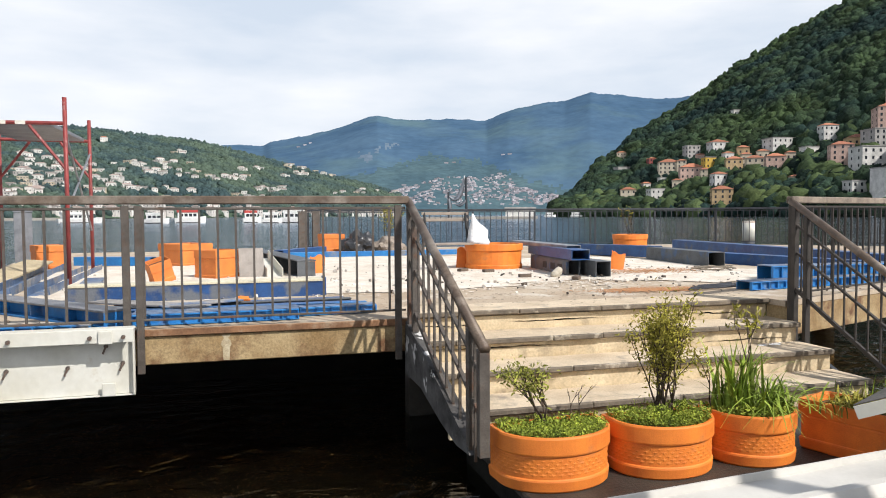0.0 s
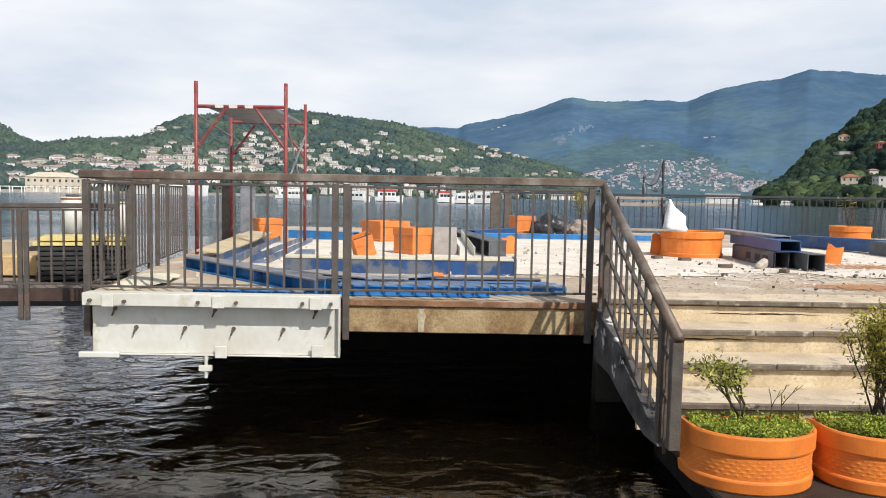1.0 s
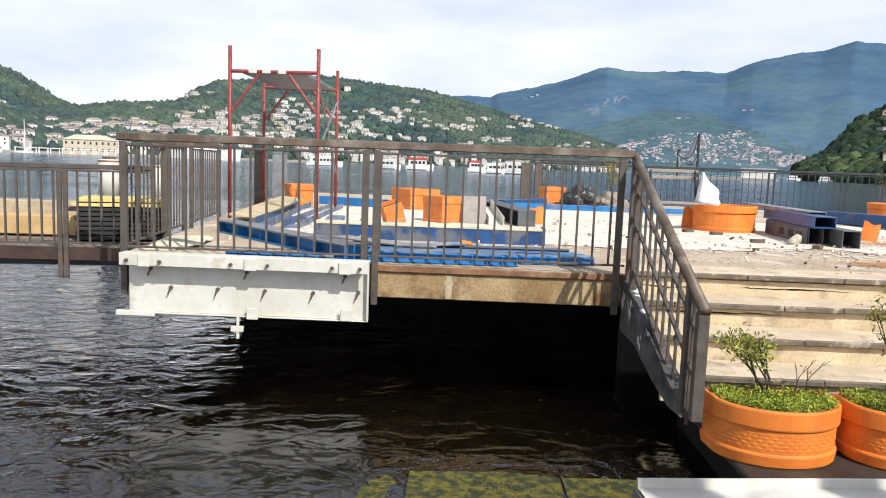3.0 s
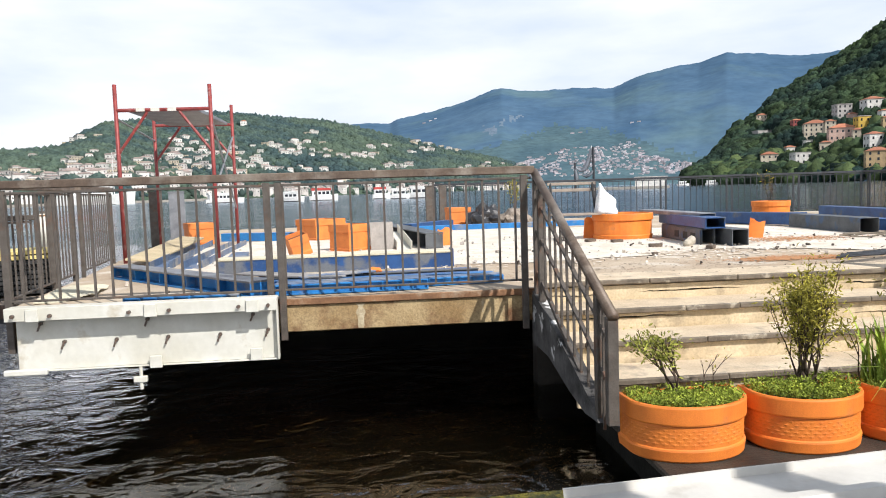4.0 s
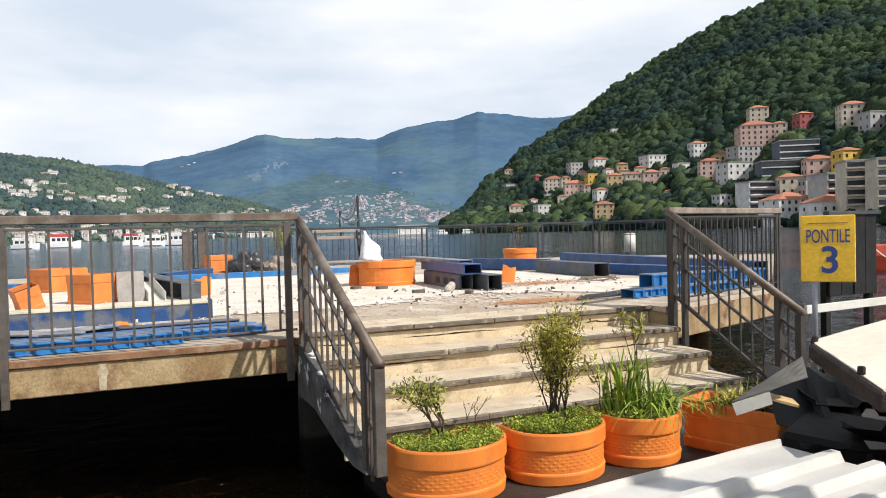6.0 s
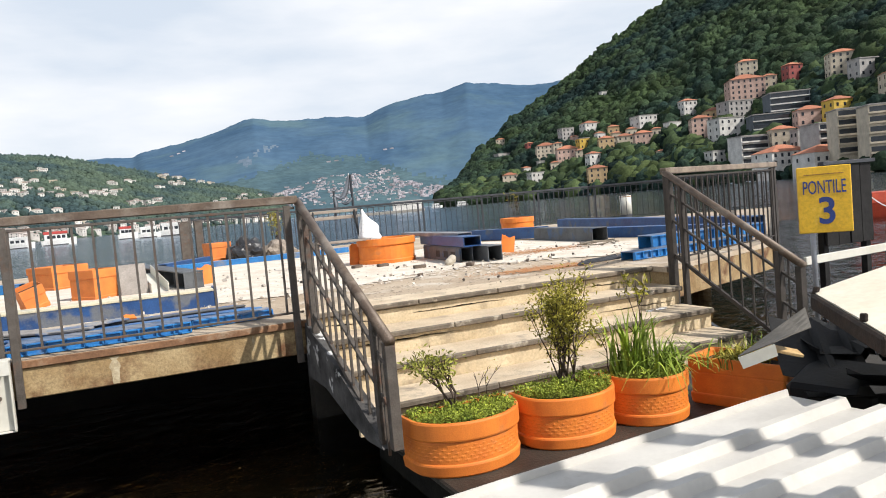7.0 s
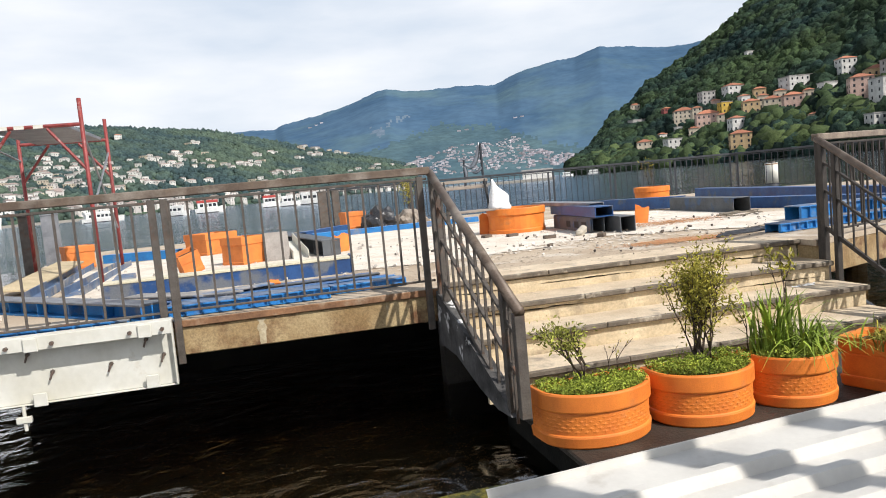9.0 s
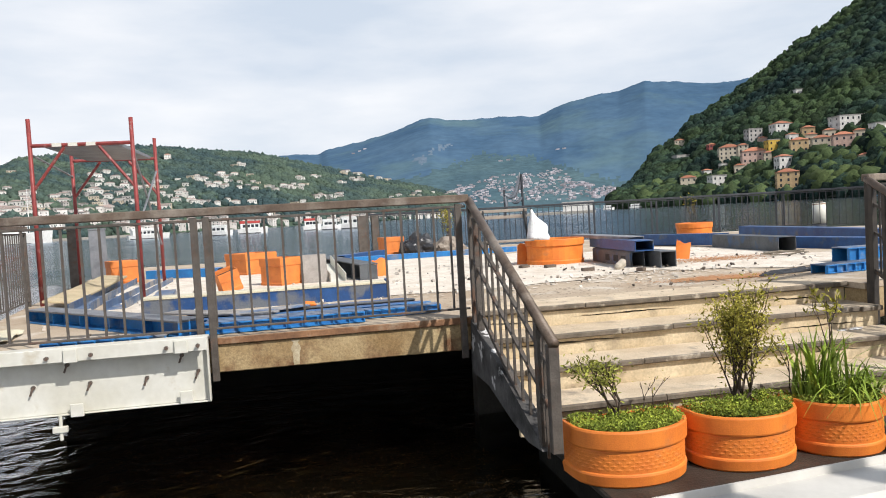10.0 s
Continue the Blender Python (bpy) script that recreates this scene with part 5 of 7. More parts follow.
HOUSES_A = [  # azimuth, elevation of the foot, width and height in units of 1/1302 of the distance, wall, roof kind
    (-46.9, 7.10, 34, 26, 0, 0), (-46.7, 5.43, 62, 36, 2, 0), (-46.0, 4.36, 52, 28, 5, 1), (-48.3, 6.15, 24, 20, 0, 0),
    (-49.8, 6.26, 28, 30, 7, 0), (-52.8, 6.24, 45, 38, 0, 0), (-54.1, 5.95, 40, 30, 5, 1), (-42.8, 4.73, 28, 30, 1, 0),
    (-43.6, 3.14, 38, 36, 2, 0), (-45.3, 2.90, 52, 36, 1, 1), (-49.3, 4.28, 68, 32, 6, 2), (-48.1, 3.11, 66, 28, 6, 2),
    (-50.7, 3.15, 48, 28, 2, 0), (-52.5, 3.46, 42, 32, 3, 0), (-46.7, 0.84, 56, 50, 1, 2)]
HOUSES_B = [  # azimuth, elevation of the foot, width and height in units of 1/1302 of the distance, wall, roof kind
    (-48.9, 1.89, 42, 32, 0, 0), (-50.1, 1.78, 28, 30, 5, 1), (-51.7, 1.44, 68, 42, 5, 2), (-53.5, 0.97, 80, 75, 0, 2),
    (-48.8, 0.68, 80, 24, 1, 0), (-51.4, 0.54, 80, 20, 1, 0), (-39.8, 4.44, 48, 18, 1, 1), (-33.9, 4.03, 26, 22, 5, 1),
    (-35.7, 4.39, 32, 18, 1, 0), (-37.4, 4.12, 22, 14, 4, 0), (-35.1, 3.25, 22, 20, 3, 1), (-32.3, 2.87, 40, 22, 0, 0),
    (-33.9, 2.49, 44, 22, 2, 0), (-36.8, 3.02, 30, 22, 4, 0), (-38.2, 3.08, 32, 20, 0, 0)]
HOUSES_C = [  # azimuth, elevation of the foot, width and height in units of 1/1302 of the distance, wall, roof kind
    (-39.5, 3.05, 34, 24, 2, 0), (-35.8, 1.87, 26, 24, 1, 0), (-36.0, 0.62, 38, 28, 4, 0), (-29.4, 1.09, 30, 18, 0, 0),
    (-31.4, 1.00, 30, 20, 1, 1), (-28.9, 4.03, 18, 14, 0, 0), (-31.1, 3.53, 16, 14, 7, 0), (-31.9, 2.25, 16, 10, 1, 1),
    (-29.0, 3.08, 30, 10, 5, 1), (-41.7, 3.98, 28, 14, 1, 1), (-44.6, 4.46, 40, 14, 4, 0), (-44.6, 1.25, 36, 22, 1, 1),
    (-34.9, 2.54, 20, 16, 0, 0), (-37.6, 3.68, 18, 14, 0, 0), (-36.9, 6.92, 14, 10, 1, 1)]
HOUSES_D = [  # azimuth, elevation of the foot, width and height in units of 1/1302 of the distance, wall, roof kind
    (-38.7, 3.83, 20, 14, 0, 0), (-33.2, 3.31, 18, 14, 0, 0), (-34.5, 3.69, 16, 14, 2, 0), (-36.4, 3.78, 18, 14, 1, 0),
    (-40.5, 3.67, 18, 14, 0, 0), (-40.8, 2.07, 20, 12, 0, 0), (-30.7, 1.78, 16, 12, 1, 0), (-32.9, 1.92, 18, 14, 0, 0),
    (-55.3, 0.82, 80, 80, 0, 2), (-56.2, 4.39, 60, 40, 0, 0)]
ROOFS = ("hip", "flat", "bands")
for az, el, w, h, wall, kind in HOUSES_A + HOUSES_B + HOUSES_C + HOUSES_D:
    p = RIGHT.find(az, el)
    w, h = w * p.xy.length / 1302, h * p.xy.length / 1302 * 0.92
    CLEAR.append((az, math.degrees(w * 0.5 / p.xy.length), p.xy.length, el + 0.15, 0))
    house(p, w * 0.86, w * 0.7, h, wall, az * 0.5 + (10 if wall % 2 else -10), ROOFS[kind])

# the far hill's houses stand in loose groups: azimuth, elevation, spread across and up, count
GROUPS = [(0.9, 2.8, 0.9, 0.14, 16), (-3.9, 3.7, 0.7, 0.12, 9), (-4.7, 3.05, 0.8, 0.14, 9), (-2.3, 2.0, 1.0, 0.12, 12), (4.4, 3.9, 0.7, 0.12, 7), (5.3, 3.1, 1.0, 0.25, 14), (13.6, 4.0, 1.0, 0.2, 8),
          (15.2, 3.0, 1.4, 0.3, 18), (11.7, 3.2, 1.1, 0.3, 14), (9.4, 3.0, 0.8, 0.3, 10), (22.0, 1.9, 1.6, 0.3, 20), (19.9, 2.7, 1.2, 0.4, 18), (20.3, 4.4, 0.8, 0.15, 5), (7.3, 3.8, 0.6, 0.15, 8),
          (-0.7, 3.4, 0.5, 0.1, 5), (-6.1, 3.3, 0.5, 0.1, 5), (-9.5, 1.75, 1.2, 0.12, 10), (3.9, 4.6, 0.5, 0.08, 4), (17.5, 1.9, 2.4, 0.3, 22), (26.0, 1.6, 2.5, 0.3, 26), (10.0, 1.8, 3.0, 0.3, 20), (2.0, 1.5, 3.0, 0.25, 14)]
rng = random.Random(11)
base_houses = []
for gaz, gel, da, de, count in GROUPS:
    for _ in range(count):
        az = gaz + rng.gauss(0, da)
        p = LEFT.find(az, gel + rng.gauss(0, de))
        CLEAR.append((az, 0.30, p.xy.length, math.degrees(math.atan2(p.z + 2, p.xy.length)), 0))
        i = len(base_houses) if len(base_houses) < 6 else rng.randrange(6)
        if len(base_houses) < 6:
            w = rng.uniform(8, 15)
            base_houses.append(house(p + Vector((0, 0, 1)), w, w * 0.6, rng.uniform(3.5, 6.0), (1, 1, 1, 0, 1, 5)[i], az, ROOFS[(0, 1, 0, 1, 0, 1)[i]], "houses on the far hill", "small pale house among trees on the far hill", ROOF_HAZED))
        else:
            copy_thing(base_houses[i], Matrix.Translation(p + Vector((0, 0, 1))) @ Matrix.Rotation(radians(az + rng.uniform(-30, 30)), 4, "Z"))
villa = LEFT.find(9.26, 5.2)
house(villa, 13, 9, 11, 1, 15, "hip", "houses on the far hill", "tall white villa on the crest of the far hill")
CLEAR.append((9.26, 0.5, villa.xy.length, 5.3, 0))

wood(RIGHT, -58, -24.0, 11000, 2.3, 6, CANOPY, "hillside_wood", "dense green broadleaf wood on the hillside")
wood(RIGHT, -58, -24.0, 11500, 3.7, 1, CANOPY, "hillside_wood", "dense green broadleaf wood on the hillside")
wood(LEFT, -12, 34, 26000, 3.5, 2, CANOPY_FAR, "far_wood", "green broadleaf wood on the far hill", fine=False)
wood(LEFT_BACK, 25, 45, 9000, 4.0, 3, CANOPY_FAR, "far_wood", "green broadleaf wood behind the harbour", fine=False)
wood(RIGHT, -56, -25.5, 1200, 4.0, 9, CANOPY_LIGHT, "shore_wood", "large round green trees near the lake shore", s_max=0.24)


def far_town():
    """A crowded small town at the foot of the mountain, too far to pick apart."""
    bm = bmesh.new()
    r = random.Random(3)
    while len(bm.faces) < 6 * 900:
        az = r.uniform(-25.2, -10.6)
        top = float(np.interp(az, [-25.2, -22.5, -21, -19.9, -18.5, -17, -15.4, -13, -11.4, -10.6], [1.3, 1.75, 2.3, 3.3, 2.9, 3.0, 2.95, 2.35, 1.9, 1.5]))
        el = 0.75 + (top - 0.75) * r.random() ** 0.8
        if noise.noise(Vector((az * 0.9, el * 2.4, 2.0))) + 0.5 * noise.noise(Vector((az * 2.5, el * 6.0, 5.0))) < r.uniform(-0.35, 0.25):
            continue
        p = FAR.find(az, el)
        w, h = r.uniform(4, 12), r.uniform(1.5, 4.5)
        add_box(bm, (-w / 2, -4, -8), (w / 2, 4, h), 0, Matrix.Translation(p) @ Matrix.Rotation(radians(az) + r.uniform(-0.5, 0.5), 4, "Z"))
    for az, el in ((-4.3, 5.2), (-4.8, 5.35), (-5.2, 5.5), (-15.6, 4.0), (-16.2, 4.05), (-20.0, 4.6), (-20.5, 4.65), (-9.8, 1.6), (-12.3, 2.3)):
        p = FAR.find(az, el)
        add_box(bm, (-8, -4, -8), (8, 4, 4), 0, Matrix.Translation(p) @ Matrix.Rotation(radians(az), 4, "Z"))
    # town walls carry the haze in their low-contrast colour
    ob = part("far_town", bm, mat("haze_tinted_town", (0.44, 0.41, 0.43), (0.30, 0.28, 0.31), 0.9, 0, 0.02, 0.1, vary=0.45, island=True, bump=0))
    tagged(ob, "pale houses of a far town under the mountain", "town", kind="stuff")


far_town()


# distant walls with the haze already in the colour
FAR_WALL = mat("haze_tinted_walls", (0.66, 0.64, 0.61), (0.50, 0.46, 0.43), 0.9, 0, 0.02, 0.2, vary=0.3, island=True, bump=0)


def hillside_town(hill, a0, a1, n, s_top, seed, label):
    """A crowd of small pale houses with pitched roofs on a distant slope."""
    r = random.Random(seed)
    bm = bmesh.new()
    for _ in range(n):
        az, s = r.uniform(a0, a1), 0.01 + s_top * r.random() ** 1.6
        p = hill.at(az, s)
        w, d, h = r.uniform(6, 12), r.uniform(5, 8), r.uniform(3.5, 6.5)
        M = Matrix.Translation(p + Vector((0, 0, 3.0))) @ Matrix.Rotation(radians(az + r.uniform(-35, 25)), 4, "Z")
        add_box(bm, (-w / 2, -d / 2, -9), (w / 2, d / 2, h), 0, M)
        a = [bm.verts.new(M @ Vector((sx * (w / 2 + 0.5), sy * (d / 2 + 0.5), h))) for sx, sy in ((-1, -1), (1, -1), (1, 1), (-1, 1))]
        e = [bm.verts.new(M @ Vector((sx * (w / 2 - d * 0.35), 0, h + d * 0.15))) for sx in (-1, 1)]
        for f in ((a[0], a[1], e[1], e[0]), (a[1], a[2], e[1]), (a[2], a[3], e[0], e[1]), (a[3], a[0], e[0])):
            bm.faces.new(f).material_index = 1
        for f in range(int(h / 2.8)):
            for c in range(max(2, int(w / 3.5))):
                x = -w / 2 + (c + 0.5) * w / max(2, int(w / 3.5))
                add_box(bm, (x - 0.5, -d / 2 - 0.05, f * 2.8 + 0.8), (x + 0.5, -d / 2 + 0.05, f * 2.8 + 2.2), 0, M, 2)
    ob = part("hillside_town", bm, [FAR_WALL, ROOF_HAZED, PANE])
    tagged(ob, label, "houses", kind="stuff")


hillside_town(LEFT_BACK, 25, 40, 120, 0.42, 51, "crowd of pale houses low on the green hill")
hillside_town(LEFT, -11.5, 13, 130, 0.05, 54, "low pale houses along the far lake shore")
hillside_town(LEFT, 12, 33, 90, 0.30, 52, "crowd of pale houses on the far hillside")


# ---- harbour, boats and the breakwater ----
BOAT_WHITE = mat("boat_white", (0.78, 0.78, 0.76), (0.68, 0.68, 0.66), 0.4, 0, 0.5, 4, bump=0.05)
BOAT_RED = mat("boat_red_roof", (0.50, 0.06, 0.05), None, 0.5, 0, 0.5, 4, bump=0.05)


def boat(az, d, length, h, red, label, group="moored boats", turn=80):
    """A passenger boat: hull with a raked bow, cabin with windows, roof."""
    b = thing("boat", label, "boat", group, m=Matrix.Translation(polar(az, d, WATER_Z)) @ Matrix.Rotation(radians(az + turn), 4, "Z"))
    bm = bmesh.new()
    L2, B = length / 2, length * 0.13
    rows = []
    for x, k in ((-L2, 0.75), (-L2 * 0.5, 1), (L2 * 0.4, 1), (L2 * 0.8, 0.6), (L2, 0.05)):
        top = h * 0.40 + (0.12 * h if x > L2 * 0.6 else 0)
        rows.append([(x * 0.96, -B * k * 0.7, -0.3), (x * 0.96, B * k * 0.7, -0.3), (x, B * k, top), (x, -B * k, top)])
    rings = loft(bm, rows)
    bm.faces.new(rings[0])
    bm.faces.new(rings[-1][::-1])
    bmesh.ops.recalc_face_normals(bm, faces=bm.faces)
    part("hull", bm, BOAT_WHITE, b)
    cabin = part("cabin", box((-L2 * 0.8, -B * 0.8, h * 0.39), (L2 * 0.45, B * 0.8, h * 0.80), 0.05), BOAT_WHITE, b)
    part("roof", box((-L2 * 0.85, -B * 0.9, h * 0.802), (L2 * 0.5, B * 0.9, h), 0.05), BOAT_RED if red else BOAT_WHITE, b, "red roof" if red else "")
    part("waterline", box((-L2 * 0.92, -B * 1.01, 0.05), (L2 * 0.5, B * 1.01, 0.28)), DARK_STEEL, b)
    n = max(3, int(length / 2.2))
    win = mesh_of("window", box((-0.45, -B * 0.83, h * 0.50), (0.45, B * 0.83, h * 0.72)), PANE)
    for i in range(n):
        part("window", win, None, cabin, m=Matrix.Translation((-L2 * 0.7 + (i + 0.5) * L2 * 1.1 / n, 0, 0)))
    return b


for az, d, ln, h, red in ((10.9, 270, 14, 4.6, False), (5.9, 225, 7, 4.0, False), (3.6, 232, 9, 5.0, True), (-0.8, 222, 5.5, 4.6, True), (-2.3, 205, 6, 3.8, False), (-3.9, 205, 7, 4.4, False)):
    boat(az, d, ln, h * 0.78, red, "white passenger boat with a red roof on the lake" if red else "white passenger boat moored on the lake", turn=(az * 7) % 40 - 20)
boat(19.8, 430, 42, 13, True, "large white ferry with a red deck roof", turn=2)
boat(33.8, 470, 22, 4.4, False, "white motor yacht at the harbour", turn=-8)
boat(37.5, 470, 24, 4.0, False, "white motor yacht at the harbour", turn=6)
for az, d, ln in ((-25.6, 540, 9), (-26.4, 545, 8), (-27.3, 545, 9), (-28.1, 540, 8), (-23.6, 520, 8)):
    boat(az, d, ln, 3.2, False, "small white boat moored at the wooded shore", "small boats", turn=12)


def mast(az, d, h):
    t = thing("sail_mast", "bare white sailing boat with a tall mast", "sailing boat", "sailing boats", m=Matrix.Translation(polar(az, d, WATER_Z)))
    part("mast", tube((0, 0, 0.5), (0, 0, h), 0.28, 6, 0.14), BOAT_WHITE, t)
    part("hull", box((-4, -1.2, -0.3), (4, 1.2, 1.2), 0.4), BOAT_WHITE, t)
    part("boom", tube((0, 0, 2.4), (3.5, 0, 2.4), 0.12, 6), BOAT_WHITE, t)


for az, d, h in ((31.2, 450, 18), (35.5, 460, 19), (34.9, 462, 17), (18.4, 436, 28)):
    mast(az, d, h)


def breakwater():
    t = thing("breakwater", "low stone breakwater with a white pavilion", "breakwater", kind="structure")
    a, b = polar(-13.2, 330, WATER_Z + 0.3), polar(-22.6, 330, WATER_Z + 0.3)
    part("wall", bar(a, b, 6, 1.6, 0.2), QUAY, t)
    part("pavilion", box((-6.5, -3, 0.2), (6.5, 3, 4.2), 0.1, Matrix.Translation(polar(-21.3, 330, WATER_Z)) @ Matrix.Rotation(radians(-21), 4, "Z")), WALLS[1], t)
    part("pavilion_roof", box((-7, -3.4, 4.21), (7, 3.4, 5.2), 0.3, Matrix.Translation(polar(-21.3, 330, WATER_Z)) @ Matrix.Rotation(radians(-21), 4, "Z")), ROOF_FLAT, t)
    s = thing("lake_sculpture", "tall shining steel sculpture of curved blades", "sculpture", m=Matrix.Translation(polar(-16.5, 300, WATER_Z + 0.8)) @ Matrix.Rotation(radians(-16), 4, "Z"))
    shiny = mat("polished_steel", (0.34, 0.35, 0.37), (0.20, 0.21, 0.23), 0.35, 0.8, 0.3, 2, bump=0)
    for p0, p1, p2, w in (((-4.0, 9.2), (0.6, 3.2), (2.6, 17.0), 2.3), ((3.4, 7.8), (1.6, 4.0), (-1.4, 5.6), 1.9), ((-4.2, 9.0), (-2.9, 5.0), (-3.4, 1.0), 1.5)):
        bm = bmesh.new()
        rows = []
        for i in range(15):
            u = i / 14
            x, z = (a * (1 - u) ** 2 + 2 * b * u * (1 - u) + c * u * u for a, b, c in zip(p0, p1, p2))
            k = w * math.sin(math.pi * (0.06 + 0.9 * u)) ** 0.8
            rows.append([(x - k * 0.5, -0.3, z), (x, -0.5 * k, z - k * 0.4), (x + k * 0.5, -0.3, z), (x, 0.5 * k, z + k * 0.4)])
        r = loft(bm, rows)
        bm.faces.new(r[0][::-1])
        bm.faces.new(r[-1])
        bmesh.ops.recalc_face_normals(bm, faces=bm.faces)
        part("blade", bm, shiny, s, smooth=True)
    part("mast", tube((-3.9, 0, 0), (-3.9, 0, 10.5), 0.45, 8), DARK_STEEL, s)
    part("mast", tube((3.4, 0, 0), (3.2, 0, 16.5), 0.5, 8), DARK_STEEL, s)


breakwater()


ROOF_PALE = mat("pale_cream_roof", (0.60, 0.54, 0.42), (0.48, 0.42, 0.32), 0.85, 0, 0.5, 4, bump=0.2)


def waterfront():
    # promenade strip under the left hill
    for a0, a1, d in ((12, 24, 560), (24, 33, 520), (33, 45, 500)):
        p = part("lake_wall", bar(polar(a0, d, WATER_Z + 0.6), polar(a1, d, WATER_Z + 0.6), 8, 2.2, 0.1), QUAY)
        tagged(p, "pale stone lakeside wall below the town", "quay wall", kind="structure")
    y = house(polar(27.2, 510, WATER_Z + 1.4), 30, 14, 8.0, 0, 27, "hip", "waterfront buildings", "long cream waterfront building with a low pale roof", ROOF_PALE)
    # domed temple
    t = thing("domed_temple", "pale stone temple with a low dome by the lake", "temple", m=Matrix.Translation(polar(37.2, 500, WATER_Z + 1.5)) @ Matrix.Rotation(radians(37), 4, "Z"))
    part("body", box((-11, -9, 0), (11, 9, 12), 0.3), WALLS[0], t)
    bm = bmesh.new()
    bmesh.ops.create_uvsphere(bm, u_segments=24, v_segments=12, radius=8.5, matrix=Matrix.Translation((0, 0, 13)) @ Matrix.Diagonal((1, 1, 0.95, 1)))
    part("dome", bm, WALLS[0], t, smooth=True)
    part("drum", tube((0, 0, 12), (0, 0, 15), 9.2, 24), WALLS[0], t)
    col = mesh_of("column", tube((0, 0, 0), (0, 0, 9.5), 0.7, 8), WALLS[1])
    for i in range(6):
        part("column", col, None, t, m=Matrix.Translation((-7.5 + 3 * i, -10.2, 0)))
    part("pediment", box((-9.5, -11, 9.5), (9.5, -9.02, 11.5), 0.1), WALLS[0], t)
    for i in range(9):
        az = 25.9 + 0.7 * i
        k = thing("jetty_post", "white jetty building along the harbour wall", "jetty", "jetty rows", m=Matrix.Translation(polar(az, 430, WATER_Z)) @ Matrix.Rotation(radians(az), 4, "Z"))
        part("roof", box((-2.5, -1.5, 3.0), (2.5, 1.5, 3.4), 0.05), BOAT_WHITE, k)
        for sx in (-1, 1):
            part("post", box((sx * 2 - 0.25, -1.2, -1), (sx * 2 + 0.25, -0.8, 3.0)), BOAT_WHITE, k)
        part("platform", box((-2.6, -1.6, -0.4), (2.6, 1.6, 0.5)), QUAY, k)


waterfront()


# ---- corrugated sheets and debris in front ----
def corrugated(length, ribs, pitch=0.23, h=0.05, thick=0.004, wave=0.0):
    """A trapezoid-profile sheet: ribs along x, from y = 0 towards -y."""
    prof = [(0.0, 0.035), (0.012, 0.035), (0.02, 0.0)]
    for k in range(ribs):
        y = 0.02 + k * pitch + 0.17
        prof += [(y + 0.10, 0.0), (y + 0.125, h), (y + 0.175, h), (y + 0.20, 0.0)]
    bm = bmesh.new()
    n = 14
    for dz in (0.0, -thick):
        for i in range(n):
            x0, x1 = length * i / n, length * (i + 1) / n
            for (ya, za), (yb, zb) in zip(prof, prof[1:]):
                f = lambda x, y: wave * noise.noise(Vector((x * 1.3, y * 1.7, 1.0)))  # noqa: E731
                bm.faces.new([bm.verts.new(p) for p in ((x0, -ya, za + dz + f(x0, ya)), (x1, -ya, za + dz + f(x1, ya)), (x1, -yb, zb + dz + f(x1, yb)), (x0, -yb, zb + dz + f(x0, yb)))])
    bmesh.ops.remove_doubles(bm, verts=bm.verts, dist=0.0005)
    bmesh.ops.recalc_face_normals(bm, faces=bm.faces)
    return bm


def sheet_stack():
    ang = math.degrees(math.atan2(0.29, 2.71))
    for k, (dx, dy, dz) in enumerate(((0.0, 0.0, 0.0), (-0.21, 0.0, -0.14))):
        s = thing("roof_panel", "long white ribbed metal roof panel in a stack", "roof panel", "stacked roof panels", m=pose(0.73 + dx, 2.85 + dy, -0.385 + dz, 0, 0, ang))
        part("sheet", corrugated(2.74 + 0.05 * k, 9, wave=0.008 if k == 0 else 0.0), SHEET if k == 0 else GREY_METAL, s)
        part("core", box((0.006, -2.15, -0.115 if k == 0 else -0.05), (2.72, -0.004, -0.016), 0.003), PANEL_CORE, s, "core in shade grey")
        part("end_trim", box((-0.012, -2.15, -0.118 if k == 0 else -0.05), (0.003, 0.004, -0.008), 0.002), PANEL_CORE, s, "end trim in shade grey")
    for x in (0.95, 2.1, 3.0):
        b = part("bearer", box((x, 0.95, -0.738), (x + 0.12, 2.78 + x * 0.1, -0.582), 0.006), mat("grey_bearer", (0.22, 0.18, 0.14), None, 0.85))
        tagged(b, "grey timber bearer under the stacked sheets", "timber", "bearers")


sheet_stack()


